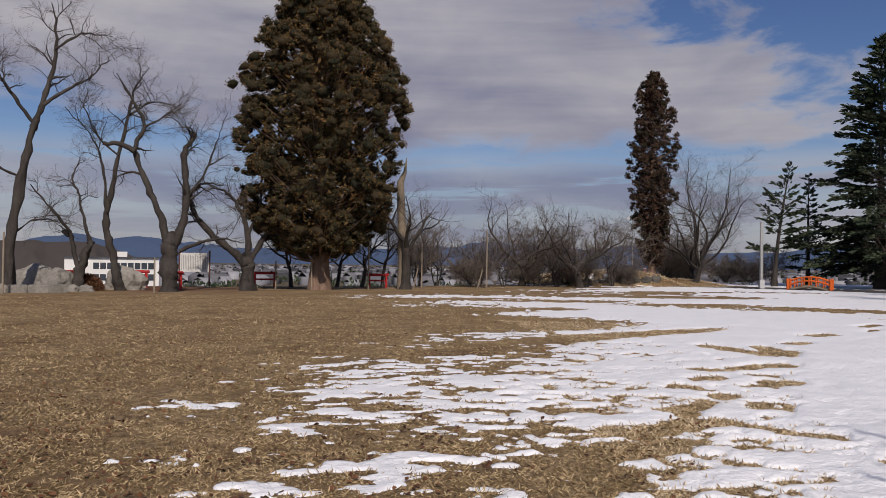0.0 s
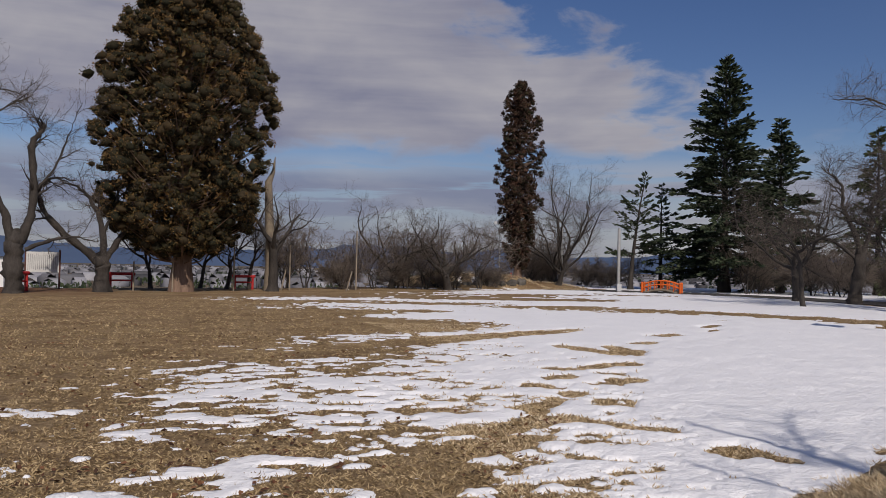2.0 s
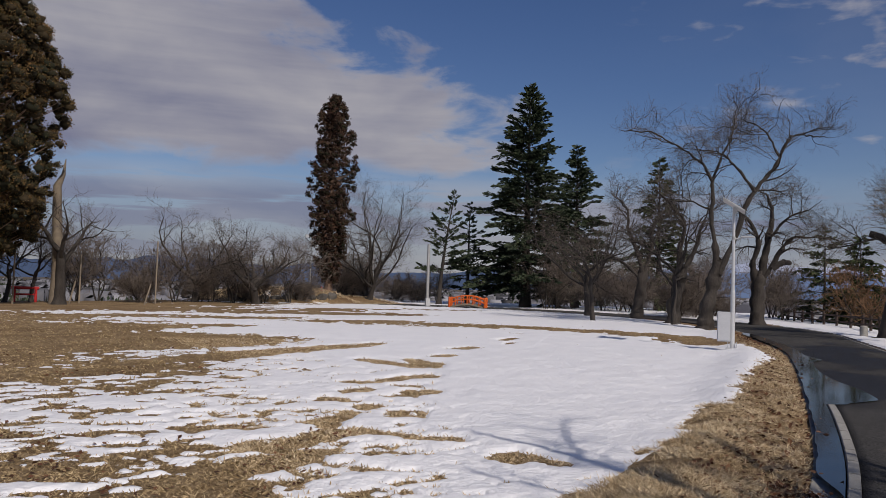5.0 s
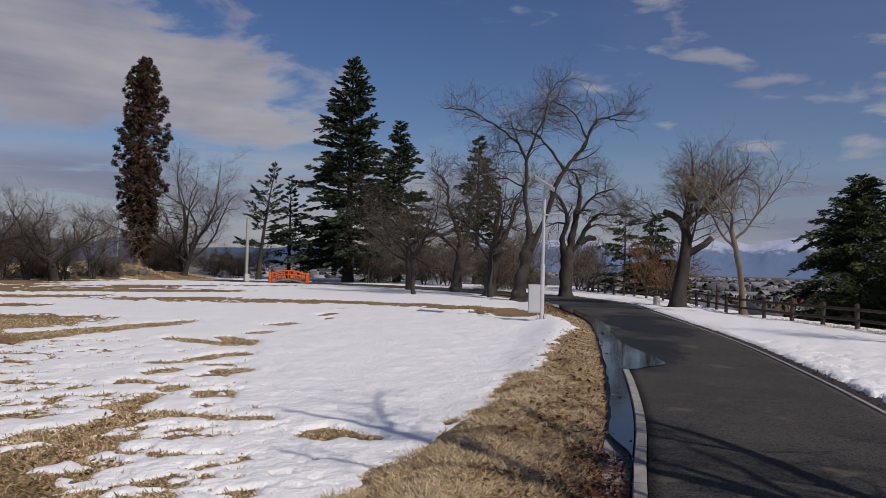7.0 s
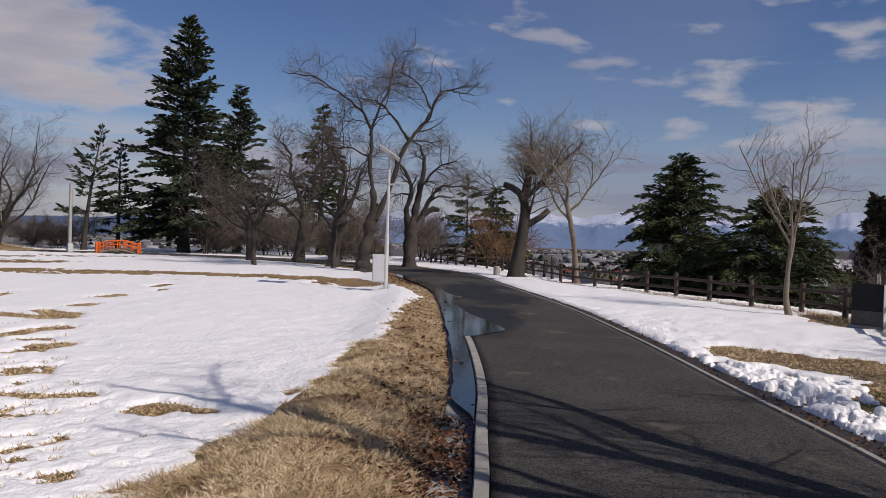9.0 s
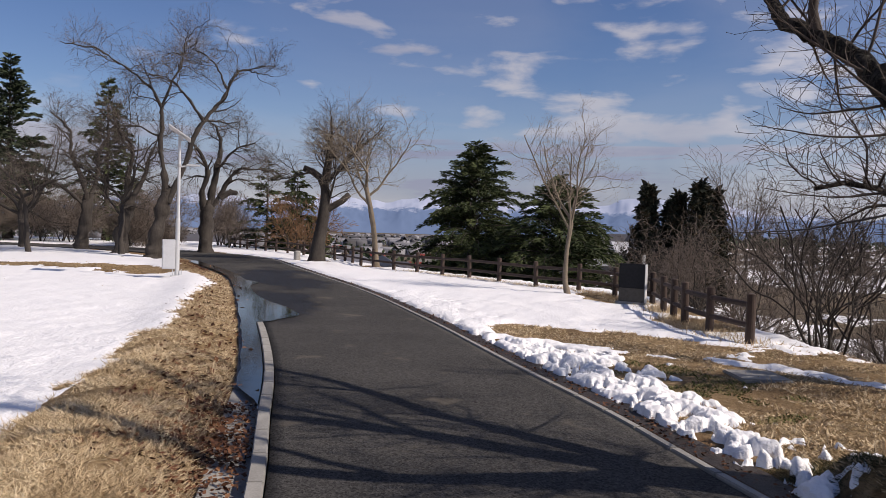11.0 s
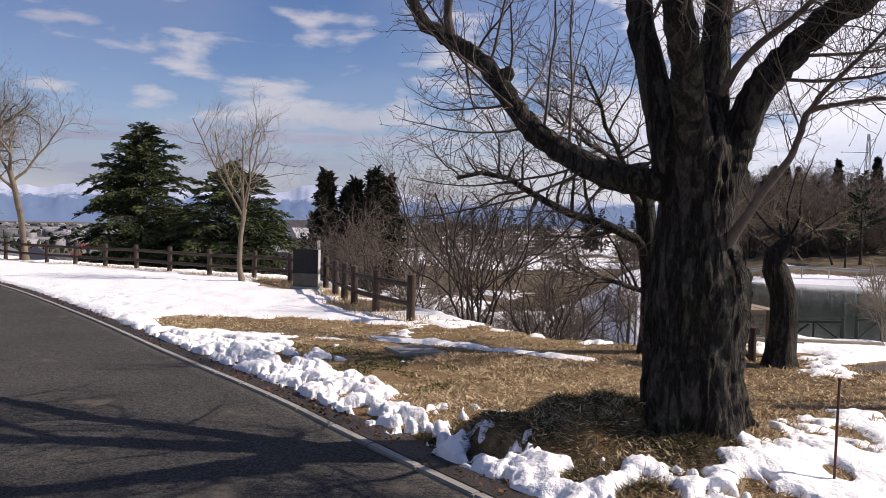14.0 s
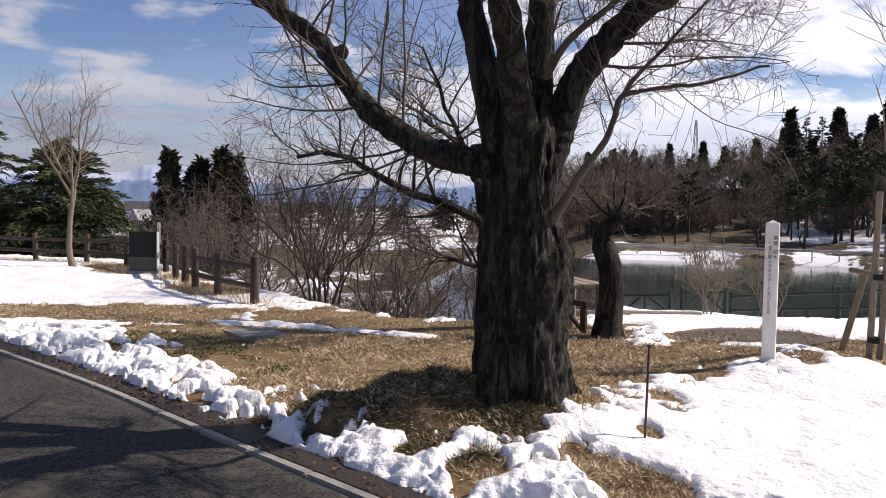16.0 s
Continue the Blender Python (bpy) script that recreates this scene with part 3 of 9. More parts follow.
def conifer(label, at, turn, seed, height, radius, bare, foliage, bark="bark", sweep=0.1, droop=0.25, whorls=26, per=7, gap=0.0, lean=(0, 0), power=0.85, leaf=0.34, group="", name="fir_tree", dense=1.0, wide=0.2, tip_up=0.0, slim=0.38):
    """A conifer: a tapered trunk, whorls of boughs, and sprays of needles on them."""
    rng = np.random.default_rng(seed)
    ob = thing(name, label, "tree", group, at, turn)
    bend = np.array([lean[0], lean[1], 0.0])
    zs = np.linspace(-0.2, height, 12)
    axis = lambda z: bend * (z / height) ** 1.5 * height + np.array([0, 0, z])
    part("trunk", tubes("trunk", [(np.array([axis(max(z, 0)) * [1, 1, 0] + [0, 0, z] for z in zs]), 0.021 * height * (1 - np.linspace(0, 0.97, 12)) * (1 + 0.5 * np.exp(-np.arange(12) * 1.5)))], 9), M[bark], ob)
    boughs, at_, al_, sd_, ln_ = [], [], [], [], []
    for k in range(whorls):
        f = (k + 0.5) / whorls
        z = bare + (height * 0.985 - bare) * f ** 0.9
        reach = radius * (1 - f) ** power + 0.12 * radius * (1 - f * 0.8)
        for j in range(max(4, int(per * (0.6 + 0.4 * (1 - f))))):
            if rng.random() < gap:
                continue
            a = rng.random() * 6.283
            ln = reach * rng.uniform(0.6, 1.18)
            w = np.array([math.cos(a), math.sin(a), sweep + 0.9 * f * f + rng.normal(0, 0.1)])
            p, r = wander(rng, axis(z + rng.normal(0, 0.12)), w, ln, 6, 0.012 * ln + 0.012, 0.006, 0.05, tip_up, droop)
            boughs.append((p, r))
            n = max(6, int(ln / leaf * 7 * dense))
            g = rng.uniform(0.12, 1.0, n) ** 0.8
            i = np.minimum((g * 6).astype(int), 5)
            h = (g * 6 - i)[:, None]
            q = p[i] * (1 - h) + p[i + 1] * h
            d = p[i + 1] - p[i]
            d = d / np.linalg.norm(d, axis=1)[:, None]
            sgn = np.where(rng.random(n) < 0.5, -1.0, 1.0)[:, None]
            out = np.cross(d, np.array([0, 0, 1.0])) * sgn
            fan = rng.uniform(0.0, wide * 3.0, n)[:, None] * ln * (1 - g[:, None] * 0.75) * 0.5
            at_.append(q + out * fan + rng.normal(0, 0.03, (n, 3)) - np.array([0, 0, 1.0]) * fan * 0.25)
            al_.append(d * 0.9 + out * rng.uniform(0.3, 1.0, (n, 1)) + rng.normal(0, 0.22, (n, 3)))
            sd_.append(out * 0.4 + d * 0.6 + rng.normal(0, 0.5, (n, 3)))
            ln_.append(leaf * rng.uniform(0.6, 1.3, n))
    tagged(part("bough", tubes("bough", boughs, 4), M[bark], ob), kind="stuff")
    ln_ = np.concatenate(ln_)
    tagged(part("crown", cards("crown", np.concatenate(at_), np.concatenate(al_), np.concatenate(sd_), ln_, ln_ * slim), M[foliage], ob), kind="stuff")
    return ob


def cedar(label, at, turn, seed, height, profile, bare, clumps, size, foliage, trunk_r, leaves=60, group="", name="cedar_tree", leaf=0.3, jut=0.25, lean=0.0):
    """A Japanese cedar: a bare lower trunk and round tufts of foliage borne on short boughs."""
    rng = np.random.default_rng(seed)
    ob = thing(name, label, "tree", group, at, turn)
    zs = np.linspace(-0.2, height * 0.97, 12)
    part("trunk", tubes("trunk", [(np.stack([lean * zs, 0.1 * np.sin(zs * 0.5), zs], 1), trunk_r * (1 - 0.95 * np.linspace(0, 1, 12) ** 1.3) * (1 + 0.5 * np.exp(-np.arange(12) * 1.6)))], 12), M["cedar_bark"], ob)
    hs, rs = zip(*profile)
    boughs, P, A, S, Ln, hearts = [], [], [], [], [], []
    bm = bmesh.new()
    bmesh.ops.create_icosphere(bm, subdivisions=1, radius=1.0)
    ball = np.array([v.co[:] for v in bm.verts])
    shell = np.array([[v.index for v in g.verts] for g in bm.faces])
    bm.free()
    for k in range(clumps):
        f = ((k + rng.random()) / clumps)
        z = bare + (height - bare) * f
        rr = np.interp(f, hs, rs)
        a = k * 2.39996 + rng.normal(0, 0.3)
        bulge = 0.93 + 0.15 * math.sin(a * 2 + z * 0.9) * math.cos(z * 1.25 + a)
        ro = rr * bulge * (1 - rng.random() ** 2.2 * 0.75) + min(rng.normal(0, jut), 0.25)
        ro = max(ro, 0.1)
        c = np.array([math.cos(a) * ro + lean * z, math.sin(a) * ro, z])
        if rng.random() < 0.7:
            boughs.append((np.array([[lean * z, 0, z - 0.35 * ro - 0.1], c * [0.55, 0.55, 1] - [0, 0, 0.3 * ro], c]), np.array([0.05, 0.035, 0.012])))
        s = size * rng.uniform(0.65, 1.3)
        n = int(leaves * s / size)
        out = np.array([math.cos(a), math.sin(a), 0.0])
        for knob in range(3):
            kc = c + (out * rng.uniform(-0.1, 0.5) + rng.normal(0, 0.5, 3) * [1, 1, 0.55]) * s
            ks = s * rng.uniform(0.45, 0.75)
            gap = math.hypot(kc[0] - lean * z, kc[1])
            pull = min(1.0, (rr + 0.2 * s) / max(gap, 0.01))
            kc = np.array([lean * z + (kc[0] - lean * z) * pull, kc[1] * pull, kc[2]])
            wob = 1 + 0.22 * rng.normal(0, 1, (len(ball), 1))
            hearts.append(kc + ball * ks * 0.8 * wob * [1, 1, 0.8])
            u = rng.normal(0, 1, (n // 3, 3)) + out * 0.5 + [0, 0, 0.25]
            u /= np.linalg.norm(u, axis=1)[:, None]
            P.append(kc + u * ks * rng.uniform(0.68, 0.98, (n // 3, 1)) * [1, 1, 0.8])
            A.append(u + rng.normal(0, 0.45, (n // 3, 3)) + [0, 0, 0.2])
            S.append(rng.normal(0, 1, (n // 3, 3)))
            Ln.append(leaf * rng.uniform(0.6, 1.3, n // 3))
    tagged(part("bough", tubes("bough", boughs, 4), M["cedar_bark"], ob), kind="stuff")
    n = int(clumps * 9)
    f = rng.random(n)
    rr = np.interp(f, hs, rs) * 0.72 * np.sqrt(rng.random(n))
    a = rng.random(n) * 6.283
    zz = bare + (height - bare) * f
    P.append(np.stack([rr * np.cos(a) + lean * zz, rr * np.sin(a), zz], 1))
    A.append(rng.normal(0, 1, (n, 3)))
    S.append(rng.normal(0, 1, (n, 3)))
    Ln.append(leaf * 2.6 * rng.uniform(0.7, 1.3, n))
    Ln = np.concatenate(Ln)
    tagged(part("crown", cards("crown", np.concatenate(P), np.concatenate(A), np.concatenate(S), Ln, Ln * 0.42), M[foliage], ob), kind="stuff")
    # lumps added inside the tufts, coloured dark for the crown's inner shade
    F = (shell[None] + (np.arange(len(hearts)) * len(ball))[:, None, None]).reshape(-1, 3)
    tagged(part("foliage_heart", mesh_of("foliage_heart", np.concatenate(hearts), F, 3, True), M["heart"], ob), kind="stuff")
    return ob


def drawn_tree(label, at, seed, trunk, stems, size, dense, group="", stubs=(), tips=0.006, name="cherry_tree", droop=0.02):
    """A bare tree from the lines of its trunk and limbs: places along a line across, heights, radii."""
    rng = np.random.default_rng(seed)
    ob = thing(name, label, "tree", group, at)
    r = math.hypot(at[0], at[1])
    right, back = np.array([at[1] / r, -at[0] / r, 0]), np.array([at[0] / r, at[1] / r, 0])

    def line(pts, deep):
        q = smooth_line([(p[0], p[1]) for p in pts], 6)
        rad = smooth_line([(p[2], 0) for p in pts], 6)[:, 0]
        n = len(q)
        b = deep * np.linspace(0, 1, n) ** 1.3 + 0.12 * np.cumsum(rng.normal(0, 0.2, n)) * np.linspace(0, 1, n)
        jog = rng.normal(0, 0.03, (n, 3)) * np.linspace(0, 1, n)[:, None]
        return right * q[:, :1] + back * b[:, None] + np.array([0, 0, 1.0]) * q[:, 1:] + jog, np.maximum(rad * (1 + rng.normal(0, 0.07, n)), 0.006)

    slim = lambda pts, k: [(p[0], p[1], p[2] * k) for p in pts]
    t = line(slim(trunk, 0.82), 0.0)
    part("trunk", gnarl(tubes("trunk", [t], 20), 0.11, 1.9, seed), M["bark"], ob)
    limbs = [line(slim(p, 0.72), deep) for p, deep in stems]
    for l in limbs:
        part("limb", gnarl(tubes("limb", [l], 10), 0.06, 2.6, seed), M["bark"], ob)
    for p in stubs:
        q, rad = line(p, 0.1)
        part("limb_stub", tubes("limb_stub", [(np.vstack([q, q[-1] + 0.01]), np.append(rad, 0.004))], 9), M["bark"], ob)
    # lesser limbs towards and away from the path
    extra = sprouts(rng, limbs, 4, 0.35, 0.95, size * 0.42, 9, 0.5, 60, 0.2, 0.02, 0.08, 0.012, flat=0.3)
    tagged(part("side_limb", tubes("side_limb", extra, 6), M["bark"], ob), kind="stuff")
    boughs, twigs = crown_of(rng, [(l[0][len(l[0]) // 4:], l[1][len(l[0]) // 4:]) for l in limbs] + extra, size * 0.95, dense * 0.6, droop, 0.02, tips, flat=0.4)
    tagged(part("bough", tubes("bough", boughs, 4), M["bark"], ob), kind="stuff")
    tagged(part("crown", tubes("crown", twigs, 3), M["twig"], ob), kind="stuff")
    return ob


# ---- the lie of the land ----
PLATEAU = [(-90.00, -60.00), (-90.00, 41.00), (-29.37, 43.25), (-11.57, 46.01), (-2.75, 49.95), (6.06, 58.95), (13.96, 66.94), (29.65, 74.11), (45.66, 62.69), (48.63, 47.89), (42.23, 37.85), (35.83, 28.80), (31.74, 23.83), (28.21, 18.72), (25.85, 14.67), (23.97, 10.97), (22.57, 7.34),
           (20.19, 4.88), (17.52, 3.48), (13.35, 1.29), (11.57, -0.16), (11.17, -1.64), (11.57, -3.10), (11.52, -5.28), (10.50, -9.00), (10.00, -14.00), (9.00, -60.00)]
ROAD_L = [(-6.0, -4.9), (-0.15, -0.05), (4.12, 3.4), (5.4, 4.48), (7.3, 6.1), (10.15, 8.8), (14.5, 13.1), (18.3, 17.1), (21.5, 21.3), (24.5, 25.7), (26.9, 29.9), (28.7, 35.1), (28.7, 41.3), (26.2, 48.7), (19.8, 55), (10, 59)]
ROAD_R = [(-4.0, -7.3), (2.0, -2.2), (5.99, 1.3), (7.36, 2.48), (9.3, 4.33), (12.3, 7.12), (16.4, 11.2), (20.5, 15.8), (25.0, 20.9), (28.2, 24.5), (30.6, 28.6), (32.3, 34.5), (32.5, 42), (29.5, 50.8), (21.8, 58.3), (11, 62.4)]
FENCE = [(12.83, 2.00), (14.29, 3.03), (16.46, 4.06), (19.14, 5.22), (21.13, 7.36), (22.17, 9.88), (23.67, 12.61), (25.13, 15.42), (26.63, 18.15), (29.90, 21.86), (31.99, 25.22), (34.45, 28.36), (36.21, 31.77), (38.38, 35.78), (41.14, 39.80)]


def smooth_line(pts, per=8):
    """A rounded line through points."""
    p = np.array([pts[0], *pts, pts[-1]], float)
    p[0], p[-1] = 2 * p[1] - p[2], 2 * p[-2] - p[-3]
    t = np.linspace(0, 1, per, endpoint=False)[:, None]
    out = [0.5 * (2 * b + (c - a) * t + (2 * a - 5 * b + 4 * c - d) * t ** 2 + (3 * b - a - 3 * c + d) * t ** 3) for a, b, c, d in zip(p, p[1:], p[2:], p[3:])]
    return np.vstack([*out, p[-2:-1]])


LEFT, RIGHT = smooth_line(ROAD_L), smooth_line(ROAD_R)
LEFT_LINE, RIGHT_LINE = smooth_line(ROAD_L, 2), smooth_line(ROAD_R, 2)


def line_gap(x, y, line):
    """The distance from places to a line."""
    best = np.full(x.shape, 1e9)
    line = np.asarray(line, float)
    for (ax, ay), (bx, by) in zip(line[:-1], line[1:]):
        dx, dy = bx - ax, by - ay
        t = np.clip(((x - ax) * dx + (y - ay) * dy) / (dx * dx + dy * dy + 1e-12), 0, 1)
        best = np.minimum(best, (x - ax - t * dx) ** 2 + (y - ay - t * dy) ** 2)
    return np.sqrt(best)


def inside(x, y, poly):
    """How far places lie inside a polygon; negative outside."""
    poly = np.asarray(poly, float)
    odd = np.zeros(x.shape, bool)
    for (ax, ay), (bx, by) in zip(poly, np.roll(poly, -1, 0)):
        odd ^= ((ay > y) != (by > y)) & (x < (bx - ax) * (y - ay) / (by - ay + 1e-12) + ax)
    return line_gap(x, y, np.vstack([poly, poly[:1]])) * np.where(odd, 1, -1)


def ease(v, lo, hi):
    t = np.clip((v - lo) / (hi - lo), 0, 1)
    return t * t * (3 - 2 * t)


CARRIAGEWAY = np.vstack([LEFT_LINE, RIGHT_LINE[::-1]])
POND = -3.2


def land(x, y, rough=True):
    """The height of the ground."""
    x, y = np.asarray(x, float), np.asarray(y, float)
    d = np.maximum(-inside(x, y, PLATEAU), 0)
    a = np.degrees(np.arctan2(x, y))
    a = np.where(a < -120, a + 360, a)
    r = np.hypot(x, y)
    town = -(4.0 * (1 - np.exp(-d / 6)) + 20 * (1 - np.exp(-d / 95))) + 6 * ease(r, 2300, 4600)
    vale = -(5.0 * (1 - np.exp(-d / 6)) + 2.2 * (1 - np.exp(-d / 30))) + 2.5 * ease(r, 60, 140)
    shore = -0.13 * np.minimum(d, 15) - 3.6 * ease(d, 15, 21) + 2.9 * ease(r, 74, 80) + 0.5 * ease(r, 80, 86) + 9.5 * ease(r, 92, 165) + 4.0 * ease(r, 150, 260) * ease(a, 112, 126)
    w1, w2 = ease(a, 66, 76), ease(a, 98, 107)
    z = town * (1 - w1) + vale * w1 * (1 - w2) + shore * w2
    berm = np.exp(-((a - 98.0) / 3.6) ** 2) * ease(d, 6, 12) * (1 - ease(r, 78, 90))
    z = z + berm * np.maximum(-2.35 - z, 0)
    if rough:
        z = z + np.minimum(d, 20) * 0.035 * fbm(x * 0.25, y * 0.25, 5, 3)
        z = z + 0.03 * fbm(x * 0.35, y * 0.35, 8, 3)
        z = z + 1.0 * ease(soft_ellipse(x, y, 13.3, 58.6, 8.6, 3.6), 0.0, 0.55)
        z = z + 0.27 * np.exp(-((x - 6.25) / 0.8) ** 2 - ((y - -0.9) / 0.85) ** 2)
        heap = np.clip(1 - ((x - 6.15) / 0.5) ** 2 - ((y - 0.0) / 0.7) ** 2, 0, 1)
        z = z + 0.15 * ease(heap, 0.0, 0.5) + 0.13 * fbm(x * 4.5, y * 4.5, 18, 4) * ease(heap, 0.0, 0.5)
        z = z + 0.016 * fbm(x * 3.1, y * 3.1, 19, 3) * (r < 30)
        z = z + 0.12 * np.exp(-((x - 8.11) / 1.1) ** 2 - ((y - -4.02) / 0.8) ** 2)
        verge = line_gap(x, y, LEFT_LINE[:18])
        z = z + 0.13 * np.exp(-((verge - 1.25) / 0.55) ** 2)
        z = z - 0.065 * ease(inside(x, y, CARRIAGEWAY), -0.6, -0.38) * (1 - 0.75 * ((line_gap(x, y, RIGHT_LINE) < verge) & (inside(x, y, CARRIAGEWAY) < -0.1)))
        z = np.where(inside(x, y, CARRIAGEWAY) > -0.3, np.minimum(z, -0.07), z)
    return z


def soft_ellipse(x, y, cx, cy, rx, ry, turn=0.0):
    """One at the centre, nought at the rim, below nought outside."""
    c, s = math.cos(radians(turn)), math.sin(radians(turn))
    u, v = (x - cx) * c + (y - cy) * s, -(x - cx) * s + (y - cy) * c
    return 1 - np.sqrt((u / rx) ** 2 + (v / ry) ** 2)


# lines of holes trodden through the snow, with half their width
TRAILS = [([(1.75, 7.9), (2.0, 8.0), (2.35, 8.25), (2.65, 8.4), (2.9, 8.45)], 0.27), ([(2.9, 8.45), (3.15, 8.2), (3.45, 8.0), (3.74, 7.88)], 0.2), ([(2.7, 9.15), (2.9, 9.35), (3.15, 9.65)], 0.2), ([(2.6, 8.5), (2.75, 9.0)], 0.16),
          ([(3.4, 10.0), (3.6, 10.15)], 0.21), ([(3.17, 10.8), (3.38, 10.6)], 0.22), ([(3.65, 11.35), (4.0, 11.6)], 0.19), ([(4.0, 12.4), (4.3, 12.3)], 0.22), ([(5.25, 15.6), (5.5, 14.9), (5.75, 14.4), (6.3, 14.9)], 0.42),
          ([(6.2, 15.4), (6.1, 14.3)], 0.4), ([(4.6, 12.5), (5.15, 12.9), (5.6, 13.0)], 0.27), ([(4.55, 11.85), (4.9, 11.8)], 0.17), ([(4.1, 10.8), (4.45, 10.95), (4.62, 11.3)], 0.2), ([(4.45, 10.8), (4.9, 11.35)], 0.19),
          ([(3.55, 9.3), (3.74, 9.55)], 0.14), ([(3.6, 9.2), (3.78, 9.2)], 0.15), ([(3.83, 9.15), (4.02, 9.45)], 0.13), ([(8.25, 18.1), (9.0, 18.6)], 0.3), ([(7.0, 16.15), (7.45, 16.6)], 0.24), ([(10.9, 20.9), (11.8, 21.8)], 0.22),
          ([(10.4, 19.6), (11.0, 20.3)], 0.14), ([(12.9, 24.1), (13.1, 23.7)], 0.3), ([(3.8, 6.85), (4.1, 6.98), (4.17, 6.7)], 0.17), ([(1.55, 7.05), (1.8, 7.22), (2.02, 7.36), (2.2, 7.6)], 0.2), ([(2.42, 6.84), (2.55, 6.84)], 0.07),
          ([(1.95, 6.8), (2.0, 6.72)], 0.1), ([(1.7, 6.54), (1.82, 6.52)], 0.1), ([(0.2, 6.3), (0.75, 6.4), (1.1, 6.65), (1.5, 7.1), (1.75, 7.25)], 0.3), ([(0.8, 6.1), (1.2, 6.15), (1.45, 6.55)], 0.24), ([(5.0, 6.6), (5.15, 6.7)], 0.06)]
LAWN_EDGE_Y = [-5, 4, 6, 7.5, 9.7, 11.6, 13, 14.4, 16, 18, 22, 27, 31, 36, 42, 60]
LAWN_EDGE_X = [0.2, -0.2, -0.6, -0.7, -0.8, -0.8, -0.2, 0.5, 0.9, 0.2, -0.6, -1.6, -2.8, -3.4, 2, 6]
BARE_LAWN = [(6.45, 0.62), (7.04, 0.6), (7.08, 0.92), (7.4, 1.36), (7.75, 1.74), (8.15, 2.14), (8.8, 2.3), (9.35, 2.55), (10.3, 3.1), (11.2, 2.62), (11.9, 2.1), (12.83, 1.56), (11.51, -0.75), (11.45, -2.6), (10.8, -3.2), (9.7, -3.2), (9.2, -3.9), (8.65, -4.59), (7.88, -3.44), (7.31, -2.38), (6.59, -2.02), (6.15, -1.45), (5.86, -1.1), (5.76, -0.8), (5.64, -0.5), (5.58, -0.2), (5.6, 0.1), (5.74, 0.38), (6.0, 0.6)]


def clods(x, y, size, seed):
    """Rounded lumps, about as far apart as their size."""
    u, v = x / size, y / size
    iu, iv = np.floor(u).astype(np.int64), np.floor(v).astype(np.int64)
    best = np.zeros(x.shape)
    for a in (-1, 0, 1):
        for b in (-1, 0, 1):
            cu, cv = (iu + a).astype(float), (iv + b).astype(float)
            du = u - cu - 0.5 - 0.8 * grid_noise(cu, cv, seed)
            dv = v - cv - 0.5 - 0.8 * grid_noise(cu, cv, seed + 7)
            r = 0.62 + 0.5 * grid_noise(cu, cv, seed + 13)
            best = np.maximum(best, np.sqrt(np.maximum(r * r - du * du - dv * dv, 0)))
    return best * size * 0.62


